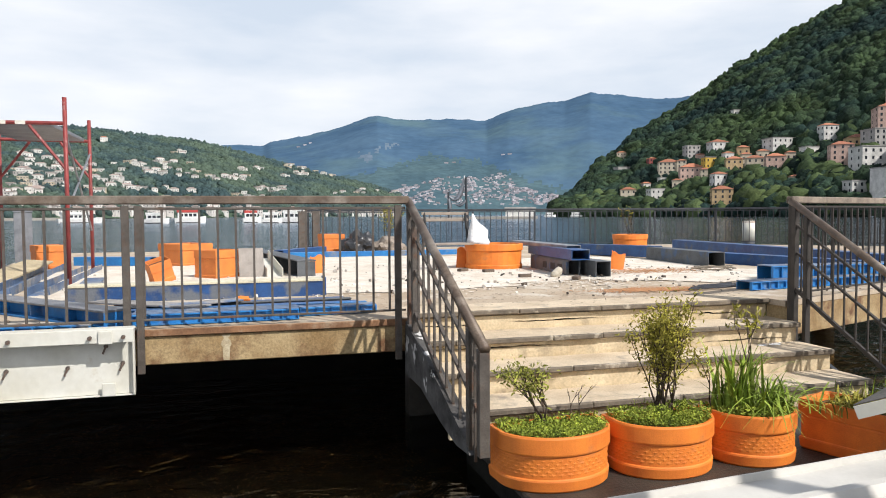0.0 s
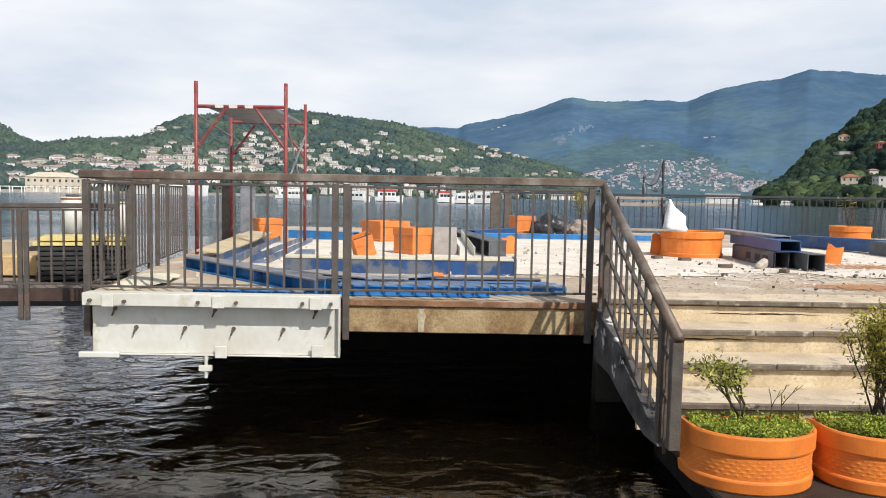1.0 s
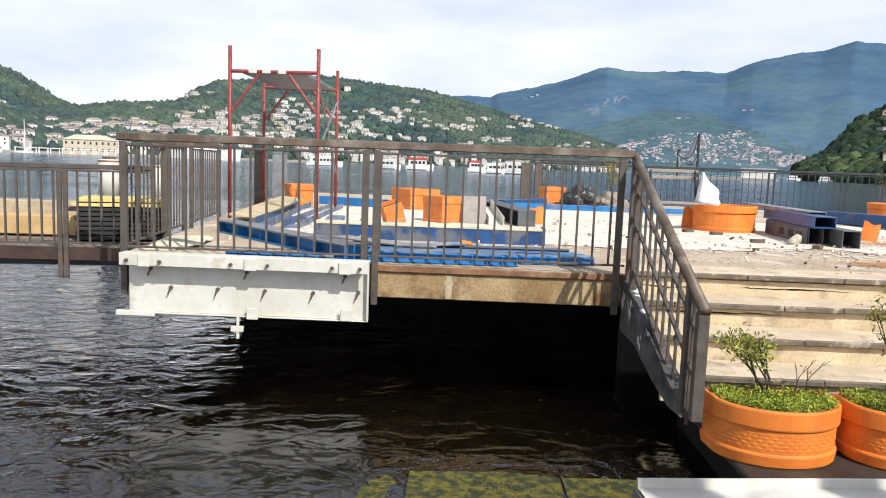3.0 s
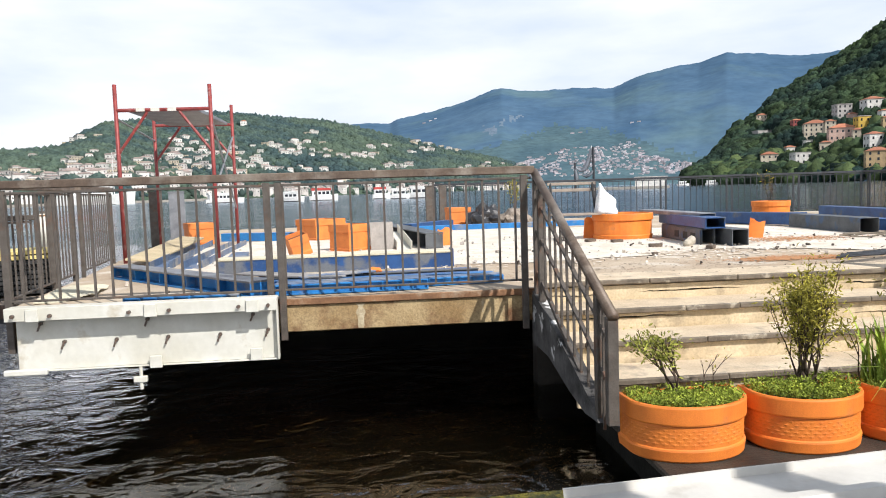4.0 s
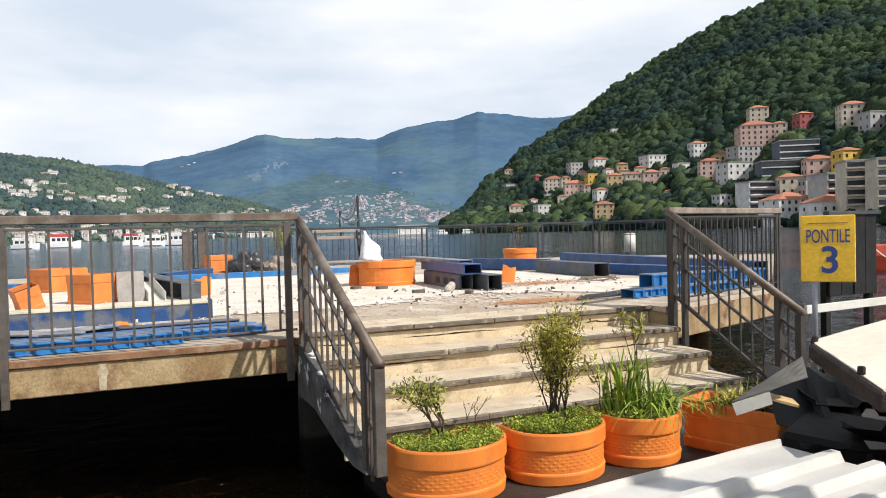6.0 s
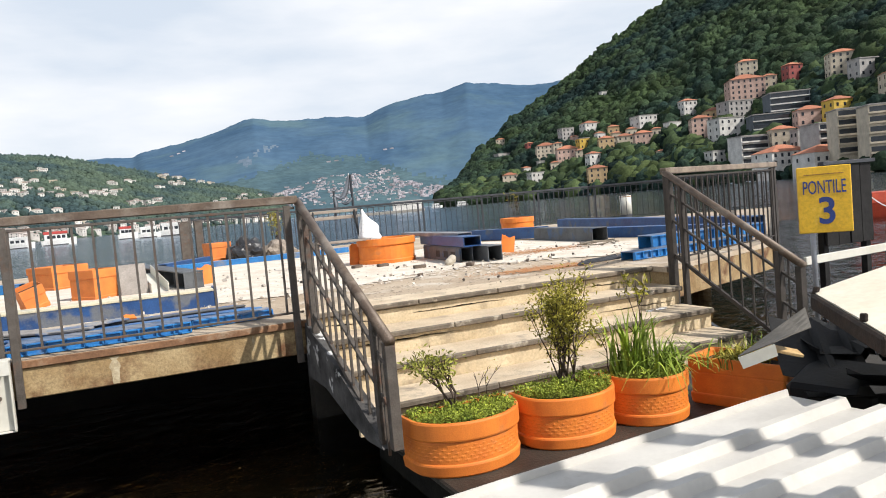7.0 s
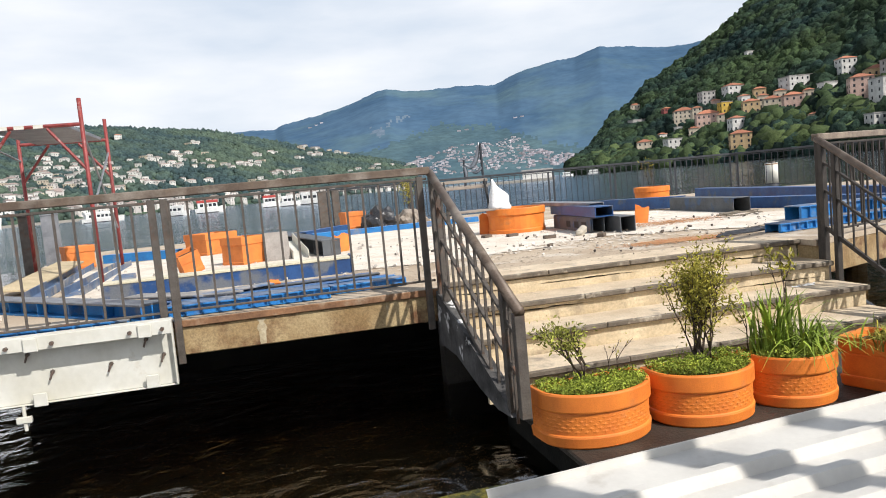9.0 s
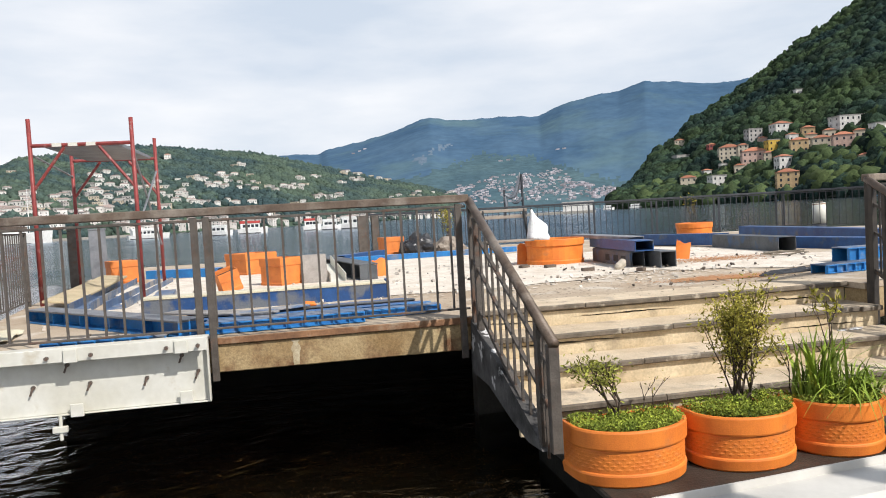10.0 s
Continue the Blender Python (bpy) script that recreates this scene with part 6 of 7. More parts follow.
def bent_sheet(name, pts, material, label, thick=0.012, sub=6, crumple=0.0, seed=0, category="metal sheet", group="roof debris"):
    """A sheet between four corners, given round, with some crumple and a real thickness."""
    a, b, c, d = (Vector(p) for p in pts)
    bm = bmesh.new()
    nrm = (b - a).cross(d - a).normalized()
    g = []
    for i in range(sub + 1):
        row = []
        for j in range(sub + 1):
            u, v = i / sub, j / sub
            p = a.lerp(b, u).lerp(d.lerp(c, u), v)
            row.append(p + nrm * crumple * noise.noise(p * 4 + Vector((seed, 0, 0))))
        g.append(row)
    for off in (0.0, -thick):
        vs = [[bm.verts.new(p + nrm * off) for p in row] for row in g]
        for i in range(sub):
            for j in range(sub):
                f = (vs[i][j], vs[i + 1][j], vs[i + 1][j + 1], vs[i][j + 1])
                bm.faces.new(f if off == 0 else f[::-1])
        if off == 0:
            top = vs
    rim = lambda w: [w[i][0] for i in range(sub + 1)] + [w[sub][j] for j in range(1, sub + 1)] + [w[i][sub] for i in range(sub - 1, -1, -1)] + [w[0][j] for j in range(sub - 1, 0, -1)]  # noqa: E731
    ra, rb = rim(top), rim(vs)
    for i in range(len(ra)):
        j = (i + 1) % len(ra)
        bm.faces.new((ra[j], ra[i], rb[i], rb[j]))
    ob = part(name, bm, material)
    return tagged(ob, label, category, group)


def debris():
    t = thing("cream_roof_panel", "cream roof panel with a rotten dark edge on the debris", "roof panel", "roof debris")
    p = bent_sheet("panel", ((4.24, 3.57, 0.10), (3.60, 2.61, 0.02), (5.6, 2.0, 0.24), (5.9, 3.3, 0.40)), CREAM, "", 0.03, 6, 0.01, 1)
    for key in ("category", "group", "label"):
        if key in p:
            del p[key]
    p.parent = t
    dark = mat("rotten_brown_edge", (0.045, 0.028, 0.018), (0.018, 0.012, 0.009), 0.9, 0, 8, 60, bump=0.8)
    e = part("edge", bar((4.22, 3.55, 0.03), (3.58, 2.59, -0.045), 0.05, 0.11, 0.015), dark, t, "rotten brown edge")
    part("bracket", box((-0.015, -0.02, 0), (0.015, 0.02, 0.06), 0.008, pose(4.22, 3.54, 0.075, 8, 24, 20)), dark, t)
    part("bracket", box((-0.015, -0.02, 0), (0.015, 0.02, 0.05), 0.008, pose(3.72, 2.82, 0.045, 0, 12, 20)), dark, t)
    g = thing("gutter_profile", "bent white and grey metal gutter resting on the debris", "gutter", "roof debris")
    flashing = mat("grey_flashing", (0.11, 0.10, 0.085), (0.065, 0.06, 0.05), 0.6, 0.1, 4, 50)
    for name, pts, m in (("tray", ((3.21, 3.25, -0.135), (3.84, 3.30, 0.062), (3.74, 3.18, -0.032), (3.37, 3.13, -0.062)), flashing),
                         ("front_lip", ((3.21, 3.25, -0.14), (3.37, 3.125, -0.066), (3.385, 3.12, -0.135), (3.24, 3.245, -0.21)), WHITE)):
        q = bent_sheet(name, pts, m, "", 0.006, 4, 0.004, 2)
        for key in ("category", "group", "label"):
            if key in q:
                del q[key]
        q.parent = g
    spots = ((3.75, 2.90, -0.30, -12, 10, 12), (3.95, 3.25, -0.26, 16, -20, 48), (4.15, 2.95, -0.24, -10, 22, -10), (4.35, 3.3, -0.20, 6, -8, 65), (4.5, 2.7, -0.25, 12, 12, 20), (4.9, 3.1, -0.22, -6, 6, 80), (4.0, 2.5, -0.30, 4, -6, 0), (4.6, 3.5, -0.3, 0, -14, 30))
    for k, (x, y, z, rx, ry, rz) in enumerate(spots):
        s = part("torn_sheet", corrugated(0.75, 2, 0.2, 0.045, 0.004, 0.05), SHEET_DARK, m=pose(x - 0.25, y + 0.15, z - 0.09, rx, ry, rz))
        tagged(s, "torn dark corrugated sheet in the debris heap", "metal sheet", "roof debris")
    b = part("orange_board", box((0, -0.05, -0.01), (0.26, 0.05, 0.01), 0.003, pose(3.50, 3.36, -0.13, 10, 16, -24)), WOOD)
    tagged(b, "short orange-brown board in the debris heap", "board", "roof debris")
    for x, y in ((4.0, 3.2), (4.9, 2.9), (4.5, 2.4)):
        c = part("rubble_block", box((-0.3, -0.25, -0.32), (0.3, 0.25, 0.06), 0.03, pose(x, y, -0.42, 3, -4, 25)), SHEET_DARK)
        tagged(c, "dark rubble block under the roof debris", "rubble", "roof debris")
    bent_sheet("curled_sheet", ((-3.02, 6.72, 0.02), (-2.62, 6.95, 0.03), (-2.72, 7.75, 0.05), (-3.05, 7.6, 0.09)), PALE, "curled pale torn sheet lying on the deck", 0.008, 8, 0.05, 4, group="")
    pl = part("white_plank", bar((5.62, 4.78, 0.105), (8.2, 4.9, 0.13), 0.03, 0.075, 0.004), WHITE)
    tagged(pl, "peeling white plank across two stakes beside the sign", "plank")
    for x, y, z in ((6.9, 4.87, 0.09), (7.9, 4.92, 0.09)):
        k = part("stake", box((-0.03, -0.03, -1.7), (0.03, 0.03, z), 0.004, Matrix.Translation((x, y, 0))), STEEL)
        tagged(k, "grey steel stake holding the white plank", "stake", "plank stakes")


def shade_frame():
    """Unseen posts, added on the promenade so that their shadows cross the stacked sheets."""
    for x, y, w, top in ((4.9, -0.40, 0.20, 3.9), (3.62, 0.22, 0.24, 3.0), (4.55, -1.05, 0.16, 3.6), (2.88, 0.10, 0.26, 3.05)):
        t = thing("promenade_post", "unseen post added to shade the stacked sheets", "post", "promenade posts", m=Matrix.Translation((x, y, -0.70)))
        part("shaft", tube((0, 0, 0), (0, 0, top + 0.7), w / 2, 14), STEEL, t, smooth=True)
        part("base", tube((0, 0, 0), (0, 0, 0.12), w * 0.8, 14), STEEL, t)


def lake_dinghy():
    """A small red dinghy moored off the pier."""
    b = thing("dinghy", "red dinghy with a pale rope moored on the lake", "boat", m=Matrix.Translation(polar(-56.3, 33, WATER_Z)) @ Matrix.Rotation(radians(-40), 4, "Z"))
    bm = bmesh.new()
    rows = []
    for x, k in ((-1.9, 0.85), (-1.0, 1.0), (0.4, 1.0), (1.3, 0.7), (1.9, 0.12)):
        top = 0.95 + 0.35 * max(0.0, x / 1.9) ** 2
        rows.append([(x * 0.9, -0.5 * k, -0.2), (x * 0.9, 0.5 * k, -0.2), (x, 0.85 * k, top * 0.6), (x, 0.78 * k, top), (x, -0.78 * k, top), (x, -0.85 * k, top * 0.6)])
    r = loft(bm, rows)
    bm.faces.new(r[0])
    bm.faces.new(r[-1][::-1])
    bmesh.ops.recalc_face_normals(bm, faces=bm.faces)
    part("hull", bm, mat("bright_red_hull", (0.62, 0.09, 0.035), (0.48, 0.06, 0.03), 0.5, 0, 3, 30), b)
    bm = bmesh.new()
    arc = [Vector((-1.6 + 1.6 * i / 8, -0.88, 0.85 - 0.5 * math.sin(math.pi * i / 8))) for i in range(9)]
    for p, q in zip(arc, arc[1:]):
        add_tube(bm, p, q, 0.02, 6)
    part("rope", bm, PLASTIC_WHITE, b, "pale rope")


debris()
lake_dinghy()
shade_frame()


# ---- bench, bag, rubble and clutter on the deck ----
def bench():
    b = thing("bench", "grey tubular bench with slatted back on the deck", "bench", m=pose(3.42, 11.9, 0, 0, 0, 4))
    slat = mat("weathered_slat", (0.32, 0.27, 0.22), (0.22, 0.18, 0.15), 0.8, 0, 5, 50)
    for y, z in ((0.28, 0.95), (0.30, 0.84)):
        part("back_slat", box((-0.45, y, z - 0.03), (0.40, y + 0.03, z + 0.02), 0.005), slat, b)
    for y in (-0.22, -0.06, 0.10):
        part("seat_slat", box((-0.45, y, 0.42), (0.40, y + 0.11, 0.45), 0.005), slat, b)
    for x in (-0.40, 0.34):
        part("frame", tube((x, 0.30, 0.96), (x, 0.14, 0.42), 0.022), BLACK, b)
        part("frame", tube((x, -0.25, 0.41), (x, 0.20, 0.41), 0.018), BLACK, b)
        part("leg", tube((x, -0.20, 0.41), (x + 0.05, -0.22, 0.02), 0.016), STEEL, b)
        part("leg", tube((x, 0.16, 0.41), (x + 0.05, 0.26, 0.02), 0.016), STEEL, b)
        part("foot", tube((x + 0.05, -0.26, 0.016), (x + 0.05, 0.30, 0.016), 0.016), STEEL, b)
    bm = bmesh.new()
    rows = []
    n = 18
    for i in range(15):
        u = i / 14
        r = 0.015 + 0.215 * (u ** 1.15) * (1 - 0.35 * max(0, u - 0.86) / 0.14)
        ring = []
        for j in range(n):
            a = 2 * math.pi * j / n
            k = r * (1 + 0.24 * noise.noise(Vector((math.cos(a) * 2.4, math.sin(a) * 2.4, u * 3))) + 0.07 * math.sin(7 * a))
            ring.append((math.cos(a) * k + 0.12 * u + 0.10 * max(0, math.cos(a)) * math.sin(u * 3.1) ** 6, math.sin(a) * k * 0.7 - 0.03, -0.56 * u + (0.04 * math.sin(3 * a) if i == 14 else 0)))
        rows.append(ring)
    r = loft(bm, rows)
    bm.faces.new(r[0])
    bm.faces.new(r[-1][::-1])
    bmesh.ops.recalc_face_normals(bm, faces=bm.faces)
    bag = part("plastic_bag", bm, PLASTIC_WHITE, smooth=True, m=Matrix.Translation((3.80, 12.0, 0.94)))
    tagged(bag, "white plastic bag hanging from the bench", "bag")


bench()


def patch(name, x, y, rx, ry, material, label, seed, z=0.004, turn=0.0):
    """A thin uneven spread of dust lying on the deck."""
    bm = bmesh.new()
    n, c = 40, bm.verts.new((0, 0, 0.012))
    ring = []
    for i in range(n):
        a = 2 * math.pi * i / n
        k = 1 + 0.32 * noise.noise(Vector((math.cos(a) * 2.2, math.sin(a) * 2.2, seed))) + 0.12 * noise.noise(Vector((math.cos(a) * 7, math.sin(a) * 7, seed)))
        ring.append((rx * k * math.cos(a), ry * k * math.sin(a)))
    inner = [bm.verts.new((px * 0.8, py * 0.8, 0.009)) for px, py in ring]
    outer = [bm.verts.new((px, py, 0)) for px, py in ring]
    for i in range(n):
        j = (i + 1) % n
        bm.faces.new((c, inner[i], inner[j]))
        bm.faces.new((inner[i], outer[i], outer[j], inner[j]))
    bmesh.ops.recalc_face_normals(bm, faces=bm.faces)
    ob = part(name, bm, material, m=pose(x, y, z, 0, 0, turn))
    return tagged(ob, label, "dust", kind="stuff")


DUST = mat("white_rubble_dust", (0.78, 0.72, 0.63), (0.60, 0.52, 0.42), 0.95, 0, 2.2, 40, bump=0.9, stain=(0.44, 0.34, 0.24), stain_at=(0.60, 0.72), stain_scale=2.0)
RUST_DUST = mat("rust_coloured_dirt", (0.36, 0.150, 0.055), (0.42, 0.24, 0.12), 0.95, 0, 4, 40, bump=0.8)
patch("rubble_dust", 3.6, 11.2, 3.2, 1.9, DUST, "white crushed rubble spread over the deck", 1.0)
patch("rubble_dust", 0.0, 10.6, 2.6, 1.9, DUST, "white crushed rubble spread over the deck", 5.0, 0.006)
patch("rubble_dust", 2.4, 13.9, 3.4, 2.4, DUST, "white crushed rubble spread over the deck", 15.0, 0.003)
patch("rubble_dust", 6.4, 12.4, 1.6, 2.2, DUST, "white crushed rubble spread over the deck", 18.0, 0.012)
patch("rubble_dust", -1.2, 12.6, 1.9, 2.2, DUST, "white crushed rubble spread over the deck", 19.0, 0.014)
patch("rubble_dust", 1.9, 9.4, 1.7, 0.8, DUST, "white crushed rubble spread over the deck", 9.0, 0.008)
patch("rubble_dust", 6.6, 9.6, 1.6, 1.2, DUST, "white crushed rubble spread over the deck", 12.0, 0.010)


def speckle(name, n, x, y, sx, sy, s0, s1, material, label, seed, z=0.016):
    """A ragged spread of many small thin patches of dirt."""
    r = random.Random(seed)
    bm = bmesh.new()
    for _ in range(n):
        cx, cy, s = x + r.gauss(0, sx), y + r.gauss(0, sy), r.uniform(s0, s1)
        ring = [bm.verts.new((cx + math.cos(6.283 * i / 9) * s * r.uniform(0.5, 1.4), cy + math.sin(6.283 * i / 9) * s * 0.6 * r.uniform(0.5, 1.4), z)) for i in range(9)]
        mid = bm.verts.new((cx, cy, z + 0.003))
        for i in range(9):
            bm.faces.new((ring[i], ring[(i + 1) % 9], mid))
    ob = part(name, bm, material)
    return tagged(ob, label, "dirt", kind="stuff")


patch("rust_stain", 4.72, 7.88, 0.50, 0.15, RUST_DUST, "rust-coloured dirt spread thinly on the deck", 23.0, 0.002, -20)
speckle("rust_dirt", 1100, 4.75, 7.86, 0.36, 0.12, 0.006, 0.03, RUST_DUST, "rust-coloured dirt spread on the deck", 3, 0.012)
speckle("rust_dirt", 900, 6.1, 10.3, 0.5, 0.22, 0.008, 0.035, RUST_DUST, "rust-coloured dirt spread on the deck", 7, 0.026)
speckle("dust_specks", 900, 3.4, 9.1, 1.6, 0.35, 0.01, 0.05, DUST, "white dust strewn along the deck", 31, 0.010)
speckle("dust_specks", 700, 0.2, 9.6, 1.2, 0.5, 0.01, 0.05, DUST, "white dust strewn along the deck", 32, 0.010)
speckle("grey_dirt", 500, 3.4, 7.6, 1.3, 0.35, 0.004, 0.022, mat("grey_brown_dirt", (0.26, 0.215, 0.16), None, 0.95), "grey-brown dirt on the deck", 33, 0.008)
for k in range(9):
    a = 0.12 * math.sin(k * 2.3)
    rod = part("steel_rod", tube((5.05 + 0.04 * k, 7.55 + 0.035 * k, 0.03 + 0.006 * (k % 3)), (5.95 + 0.02 * k, 7.72 + 0.05 * k + a, 0.03), 0.008, 6), DARK_STEEL)
    tagged(rod, "thin dark steel rod lying on the deck", "rod", "loose rods")


def cable(x, y, rx, turns, seed):
    r = random.Random(seed)
    bm = bmesh.new()
    pts = [Vector((x + rx * math.cos(0.5 * i) * (1 + 0.2 * r.gauss(0, 1)), y + 0.4 * rx * math.sin(0.5 * i), 0.03 + 0.05 * abs(math.sin(0.37 * i)))) for i in range(turns * 12)]
    for a, b in zip(pts, pts[1:]):
        add_tube(bm, a, b, 0.010, 5)
    ob = part("cable", bm, mat("dusty_cable", (0.20, 0.17, 0.13), None, 0.8))
    tagged(ob, "dusty cable lying in loose coils on the deck", "cable")


cable(7.25, 10.1, 0.32, 3, 5)
speckle("white_rag", 9, 5.02, 6.16, 0.10, 0.02, 0.03, 0.06, PLASTIC_WHITE, "crumpled white rag on a step", 6, -0.384)


def rubble(name, n, x0, x1, y0, y1, s0, s1, material, label, seed):
    r = random.Random(seed)
    P, F = [], []
    for _ in range(n):
        x, y, s = r.uniform(x0, x1), r.uniform(y0, y1), s0 * (s1 / s0) ** (r.random() ** 2)
        M = Matrix.Translation((x, y, s * 0.3 + 0.012)) @ Euler((r.uniform(-0.5, 0.5), r.uniform(-0.5, 0.5), r.uniform(0, 6))).to_matrix().to_4x4() @ Matrix.Diagonal((s * r.uniform(0.5, 1.3), s * r.uniform(0.5, 1.1), s * r.uniform(0.3, 0.8), 1))
        k = len(P)
        P += [tuple(M @ Vector((sx * r.uniform(0.6, 1), sy * r.uniform(0.6, 1), sz * r.uniform(0.6, 1)))) for sx in (-0.5, 0.5) for sy in (-0.5, 0.5) for sz in (-0.5, 0.5)]
        F += [tuple(k + i for i in f) for f in ((0, 1, 3, 2), (4, 6, 7, 5), (0, 4, 5, 1), (2, 3, 7, 6), (0, 2, 6, 4), (1, 5, 7, 3))]
    me = bpy.data.meshes.new(name)
    me.from_pydata(P, [], F)
    me.materials.append(material)
    return tagged(new(name, me), label, "rubble", kind="stuff")


STONE_CHIP = mat("pale_stone_chip", (0.66, 0.62, 0.56), (0.46, 0.41, 0.35), 0.9, 0, 9, 60, vary=0.45, island=True)
DARK_CHIP = mat("dark_debris_chip", (0.12, 0.095, 0.075), (0.05, 0.042, 0.035), 0.9, 0, 9, 60, vary=0.5, island=True)
rubble("stone_chips", 900, -2.6, 7.6, 7.8, 13.2, 0.012, 0.07, STONE_CHIP, "scattered pale stone chips on the deck", 21)
rubble("dark_chips", 110, 1.6, 7.4, 7.0, 12.0, 0.012, 0.07, DARK_CHIP, "scattered dark scraps on the deck", 22)
rubble("dark_chips", 60, -2.6, 1.3, 6.9, 12.0, 0.015, 0.07, DARK_CHIP, "scattered dark scraps on the deck", 23)
for x, y, turn in ((3.75, 11.0, 10), (3.95, 9.95, -8), (3.42, 11.3, 30), (4.5, 9.4, 50)):
    b = part("brick", box((-0.09, -0.045, 0.012), (0.09, 0.045, 0.06), 0.006), BRICK, m=pose(x, y, 0.0, 0, 0, turn))
    tagged(b, "dark dusty brick lying on the deck", "brick", "loose bricks")


def shard(x, y, z, w, h, m, label, curve=0.4):
    """A broken curved piece of a planter."""
    bm = bmesh.new()
    rows = []
    for i in range(7):
        a = (i / 6 - 0.5) * 2 * curve
        hh = h * (0.9 + 0.22 * noise.noise(Vector((i * 0.45, x, y))))
        px, py = math.sin(a) * w / (2 * math.sin(curve)), (1 - math.cos(a)) * w * 0.6
        rows.append([(px, py, 0), (px, py + 0.03, 0), (px, py + 0.03, hh), (px, py, hh)])
    r = loft(bm, rows)
    bm.faces.new(r[0][::-1])
    bm.faces.new(r[-1])
    bmesh.ops.recalc_face_normals(bm, faces=bm.faces)
    ob = part("planter_shard", bm, TERRA, m=pose(x, y, z, *m))
    return tagged(ob, label, "shard", "broken planters")


shard(5.85, 10.75, 0.0, 0.22, 0.34, (-14, 8, -30), "broken orange planter piece lying by the beams")
shard(5.92, 10.98, 0.0, 0.22, 0.32, (10, -12, 60), "broken orange planter piece lying by the beams")
shard(3.70, 12.1, 0.0, 0.30, 0.42, (-18, 6, -10), "broken orange planter piece leaning on a planter")
shard(1.14, 11.7, 0.0, 0.24, 0.34, (-8, 6, 10), "broken orange planter piece on the rubble")
shard(0.02, 7.75, 0.075, 0.13, 0.07, (-60, 6, 24), "orange planter scrap lying on steel members")
shard(-1.15, 7.75, 0.06, 0.16, 0.08, (-70, 4, -30), "orange planter scrap lying on steel members")
k = part("grey_plate", box((-0.18, -0.012, 0), (0.18, 0.012, 0.46), 0.004), mat("dull_grey_plate", (0.34, 0.31, 0.28), None, 0.8), m=pose(0.14, 11.25, 0.0, -16, 0, 6))
tagged(k, "dull grey plate leaning on rubble", "plate")


def tarp():
    bm = bmesh.new()
    bmesh.ops.create_icosphere(bm, subdivisions=4, radius=1.0)
    for v in bm.verts:
        n = noise.noise(v.co * 2.2) * 0.35 + noise.noise(v.co * 6) * 0.14
        v.co *= 1 + n
        v.co = Vector((v.co.x * 0.48, v.co.y * 0.40, max(-0.02, v.co.z * 0.46)))
    ob = part("tarpaulin", bm, mat("black_crumpled_film", (0.035, 0.036, 0.04), (0.02, 0.02, 0.022), 0.35, 0, 6, 30, bump=0.6), m=Matrix.Translation((2.92, 18.9, 0.02)))
    tagged(ob, "crumpled black tarpaulin heap on the deck", "tarpaulin")
    bm = bmesh.new()
    bmesh.ops.create_icosphere(bm, subdivisions=3, radius=1.0)
    for v in bm.verts:
        v.co *= 1 + noise.noise(v.co * 2.6) * 0.4
        v.co = Vector((v.co.x * 0.42, v.co.y * 0.3, max(-0.02, v.co.z * 0.34)))
    ob = part("debris_mound", bm, mat("grey_brown_rubble", (0.34, 0.29, 0.24), (0.18, 0.15, 0.12), 0.9, 0, 6, 30, bump=0.9), m=Matrix.Translation((3.72, 18.7, 0.02)))
    tagged(ob, "grey-brown rubble heap at the pier end", "rubble")


tarp()


# ---- plants ----
def leaf_mesh(name, leaves, material, width=0.35):
    """Leaves as bent rhombs: (place, direction, length, up) each."""
    V, F = [], []
    for p, d, ln, up in leaves:
        d = d.normalized()
        s = d.cross(up)
        s = s.normalized() if s.length > 1e-4 else Vector((1, 0, 0))
        nrm = s.cross(d)
        k = len(V)
        mid = p + d * ln * 0.5 + nrm * ln * 0.08
        V += [tuple(p), tuple(mid + s * ln * width / 2), tuple(p + d * ln - nrm * ln * 0.05), tuple(mid - s * ln * width / 2)]
        F += [(k, k + 1, k + 2), (k, k + 2, k + 3)]
    me = bpy.data.meshes.new(name)
    me.from_pydata(V, [], F)
    me.materials.append(material)
    return me


def rand_dir(r, up=0.2):
    return Vector((r.gauss(0, 1), r.gauss(0, 1), r.gauss(up, 0.7))).normalized()


def branch(bm, r, p, d, ln, rad, depth, tips, spread=0.6, n=2):
    q = p + d * ln * 0.5 + Vector((r.gauss(0, 1), r.gauss(0, 1), 0)) * ln * 0.06
    e = q + (d + Vector((r.gauss(0, 0.15), r.gauss(0, 0.15), 0.08))).normalized() * ln * 0.5
    add_tube(bm, p, q, rad, 5, rad * 0.85)
    add_tube(bm, q, e, rad * 0.85, 5, rad * 0.65)
    tips.append((q, d, depth))
    tips.append((e, d, depth))
    if depth > 0:
        for _ in range(n):
            dd = (d + Vector((r.gauss(0, spread), r.gauss(0, spread), r.uniform(-0.05, 0.4)))).normalized()
            branch(bm, r, e, dd, ln * r.uniform(0.6, 0.85), rad * 0.65, depth - 1, tips, spread, n)


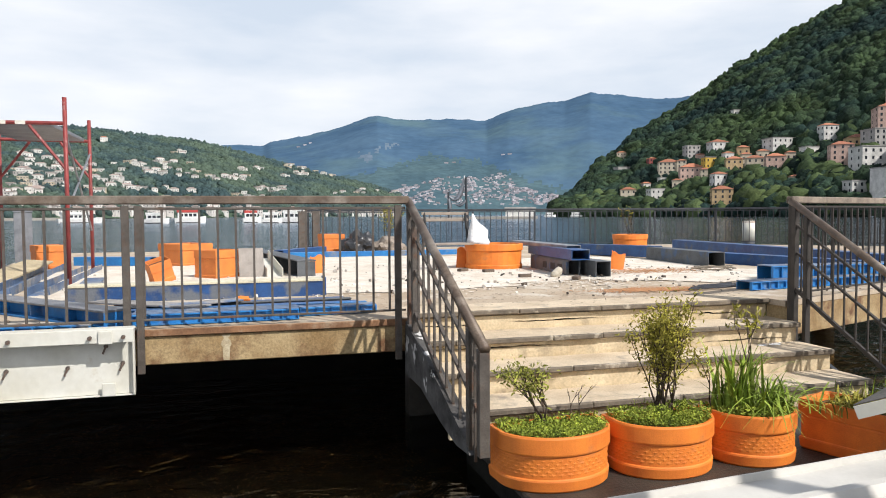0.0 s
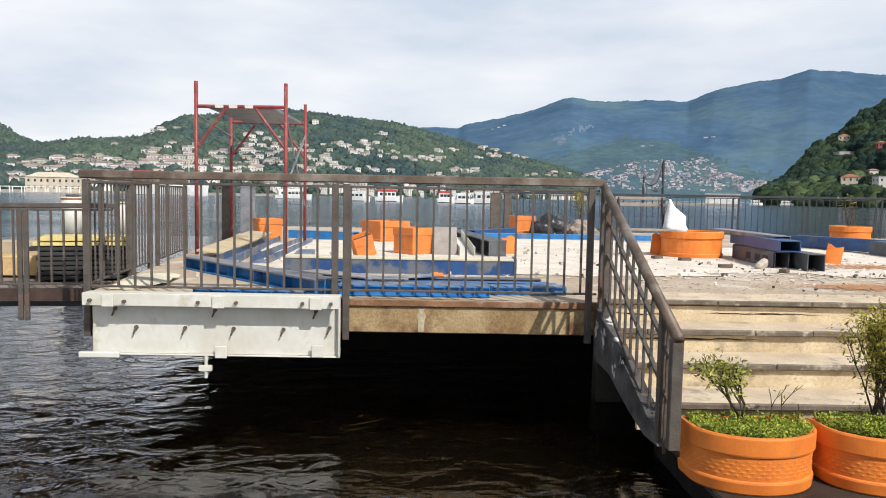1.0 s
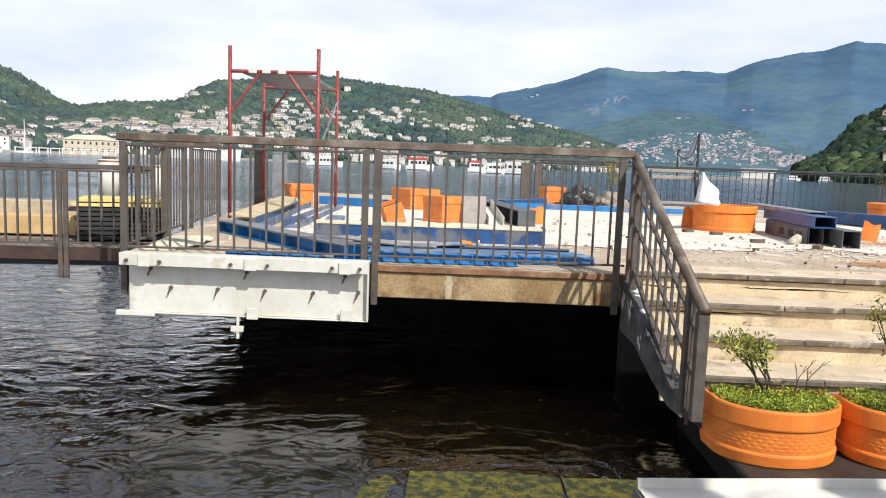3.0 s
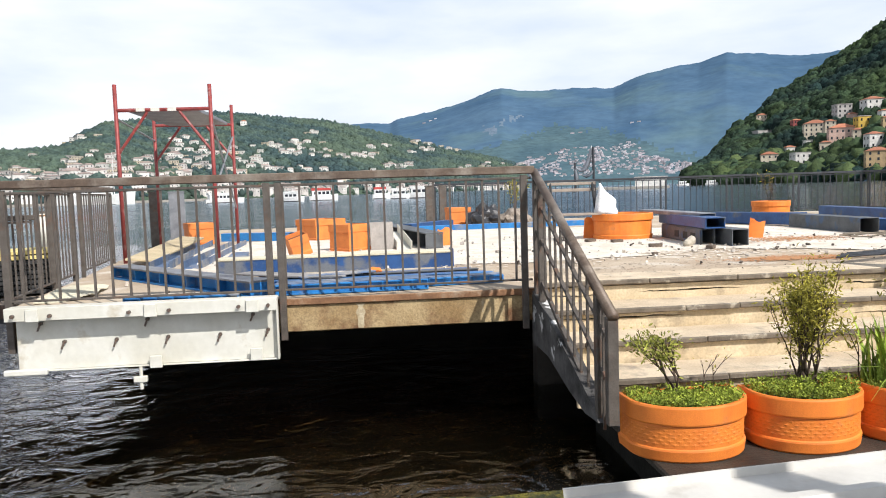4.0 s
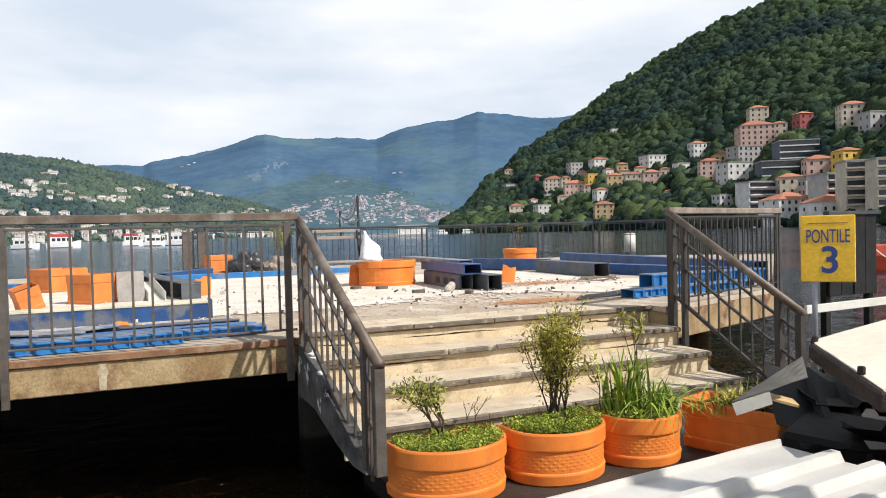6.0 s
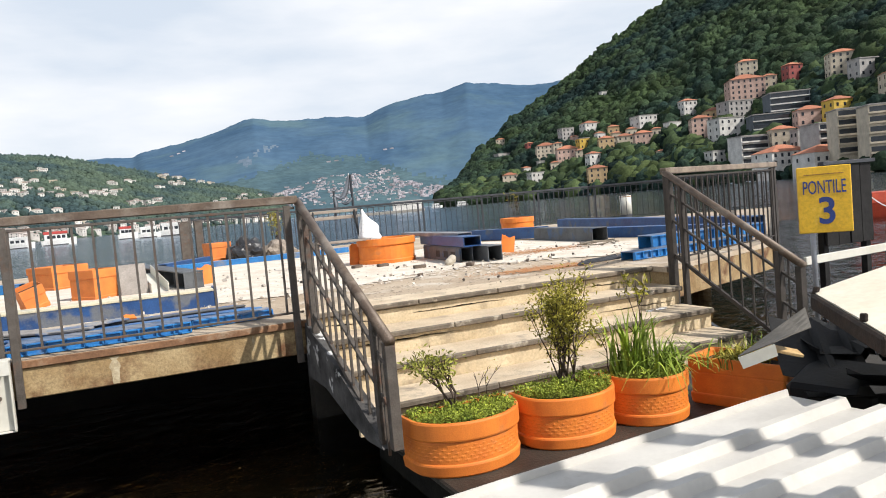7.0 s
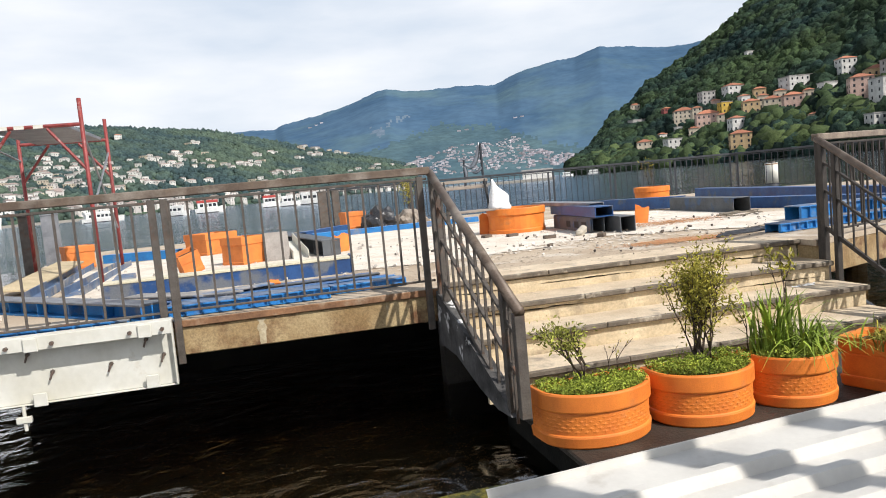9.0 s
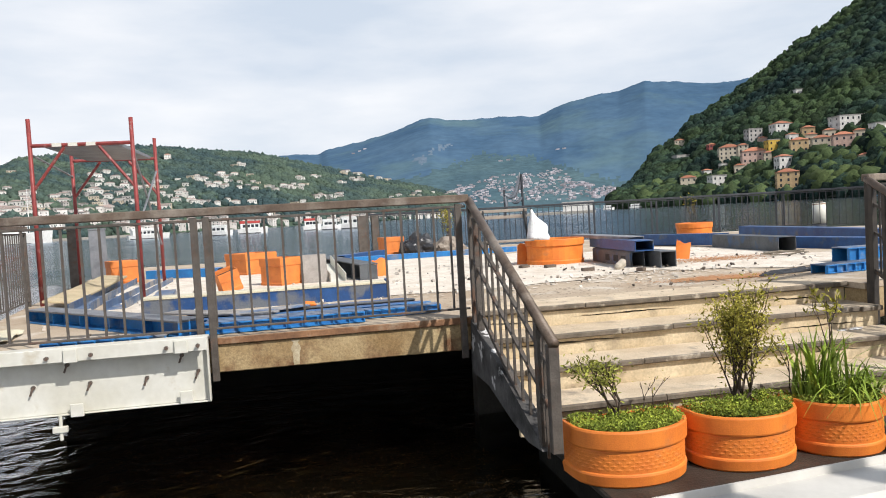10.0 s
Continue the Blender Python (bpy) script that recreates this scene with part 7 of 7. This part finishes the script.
def shrub(name, place, seed, stems, height, depth, leaf_n, leaf_len, material, label, spread=0.5, lean=0.25, rad=0.008, bare=0.0, n=2, fuzz=0.025):
    r = random.Random(seed)
    t = thing(name, label, "shrub", m=Matrix.Translation(place))
    bm, tips = bmesh.new(), []
    for _ in range(stems):
        d = Vector((r.gauss(0, lean), r.gauss(0, lean), 1)).normalized()
        branch(bm, r, Vector((r.gauss(0, 0.03), r.gauss(0, 0.03), 0)), d, height * r.uniform(0.32, 0.45), rad, depth, tips, spread, n)
    part("stem", bm, BARK, t, smooth=True)
    leaves = []
    pick = [x for x in tips if x[2] < depth or r.random() > 0.6]
    for _ in range(leaf_n):
        p, d, k = r.choice(pick)
        if p.z < bare * height:
            continue
        leaves.append((p + Vector((r.gauss(0, fuzz), r.gauss(0, fuzz), r.gauss(0, fuzz))), (d * 0.4 + rand_dir(r)), leaf_len * r.uniform(0.6, 1.3), rand_dir(r, 1.0)))
    part("foliage", leaf_mesh("foliage", leaves, material), None, t)
    return t


def weeds(place, rx, ry, n, seed, label, size=0.035, material=CLOVER, high=0.10):
    r = random.Random(seed)
    leaves = []
    for _ in range(n):
        x, y = r.uniform(-rx, rx), r.uniform(-ry, ry * 0.5)
        if y < 0 and (x / rx) ** 2 + (y / ry) ** 2 > 1:
            continue
        z = high * (0.3 + 0.7 * r.random()) * (0.55 + 0.45 * noise.noise(Vector((x * 9, y * 9, seed))) + 0.3)
        leaves.append((Vector((x, y, z - 0.03)), rand_dir(r, 0.5), size * r.uniform(0.6, 1.4), rand_dir(r, 1.0)))
    ob = part("weeds", leaf_mesh("weeds", leaves, material, 0.5), None, m=Matrix.Translation(place))
    return tagged(ob, label, "weeds", kind="stuff")


RIM = P_GROUND + PH
weeds((1.915, 4.355, RIM - 0.035), 0.365, 0.285, 8500, 1, "fresh green weeds filling the planter", size=0.019)
weeds((2.705, 4.355, RIM - 0.035), 0.34, 0.285, 7500, 2, "fresh green weeds filling the planter", size=0.019, high=0.13)
weeds((3.42, 4.375, RIM - 0.04), 0.30, 0.28, 2500, 3, "low weeds between the long blades")
weeds((4.17, 4.17, RIM - 0.03), 0.16, 0.22, 900, 4, "dry yellowish weeds in the planter", material=LEAF_YELLOW, high=0.12)
shrub("small_shrub", (1.90, 4.40, RIM - 0.05), 8, 4, 0.47, 3, 760, 0.038, LEAF, "small shrub with crooked bare branches and few leaves", 0.55, 0.40, 0.011, 0.45)
shrub("dead_twig", (2.12, 4.44, RIM - 0.05), 18, 2, 0.32, 2, 12, 0.03, LEAF_YELLOW, "dry leafless twig in the planter", 0.5, 0.5, 0.005, 0.2)
shrub("tall_shrub", (2.77, 4.42, RIM - 0.05), 4, 17, 0.68, 3, 3800, 0.034, LEAF_YELLOW, "tall slender shrub with small yellowing leaves", 0.29, 0.10, 0.008, 0.24, fuzz=0.034)
shrub("tall_twig", (3.46, 4.44, RIM - 0.05), 27, 2, 0.98, 2, 120, 0.05, LEAF_YELLOW, "thin tall twig with few small leaves", 0.18, 0.06, 0.007, 0.55)
shrub("tall_twig", (3.14, 4.44, RIM - 0.05), 29, 1, 0.55, 1, 40, 0.05, LEAF_YELLOW, "thin dry twig with few small leaves", 0.25, 0.10, 0.006, 0.3)
shrub("dry_sapling", (8.65, 15.25, 0.36), 33, 3, 0.75, 2, 60, 0.05, LEAF_YELLOW, "dry leafless sapling in a round planter", 0.2, 0.08, 0.012, 0.3)
shrub("dry_sapling", (3.80, 19.3, 0.10), 35, 6, 0.95, 3, 420, 0.06, LEAF_YELLOW, "dry brownish shrub behind the rubble", 0.35, 0.2, 0.008, 0.1)


def blades(place, n, ln, seed, label, lean=0.45, material=GRASSY, width=0.016, r0=0.10):
    """Long arching blades from one root."""
    r = random.Random(seed)
    V, F = [], []
    for _ in range(n):
        a = r.uniform(0, 2 * math.pi)
        out = Vector((math.cos(a), math.sin(a), 0))
        side = Vector((-out.y, out.x, 0))
        L, k, w = ln * r.uniform(0.5, 1.1), r.uniform(0.1, lean * 1.6), width * r.uniform(0.6, 1.2)
        root = Vector((r.gauss(0, r0), r.gauss(0, r0 * 0.7), 0))
        base = len(V)
        m = 5
        for i in range(m + 1):
            u = i / m
            p = root + out * L * k * u * u + Vector((0, 0, L * (u - 0.45 * k * u * u * u * 1.4)))
            h = w * (1 - u ** 2) + 0.001
            V += [tuple(p - side * h / 2), tuple(p + side * h / 2)]
        for i in range(m):
            F.append((base + 2 * i, base + 2 * i + 1, base + 2 * i + 3, base + 2 * i + 2))
    me = bpy.data.meshes.new("blades")
    me.from_pydata(V, [], F)
    me.materials.append(material)
    ob = part("iris_clump", me, None, m=Matrix.Translation(place))
    return tagged(ob, label, "plant", kind="stuff")


blades((3.31, 4.38, RIM - 0.06), 85, 0.62, 41, "clump of long green iris blades in a planter", 0.38, width=0.022, r0=0.07)
blades((3.53, 4.33, RIM - 0.06), 170, 0.42, 42, "clump of arching green blades in a planter", 1.0, width=0.015)
blades((4.14, 4.18, RIM - 0.05), 110, 0.22, 43, "dry yellowish blades in a planter", 0.9, LEAF_YELLOW, 0.012, 0.14)
blades((4.9, 4.75, P_GROUND), 70, 0.40, 44, "weeds growing at the foot of the stair railing", 0.5, GRASSY, 0.012, 0.16)
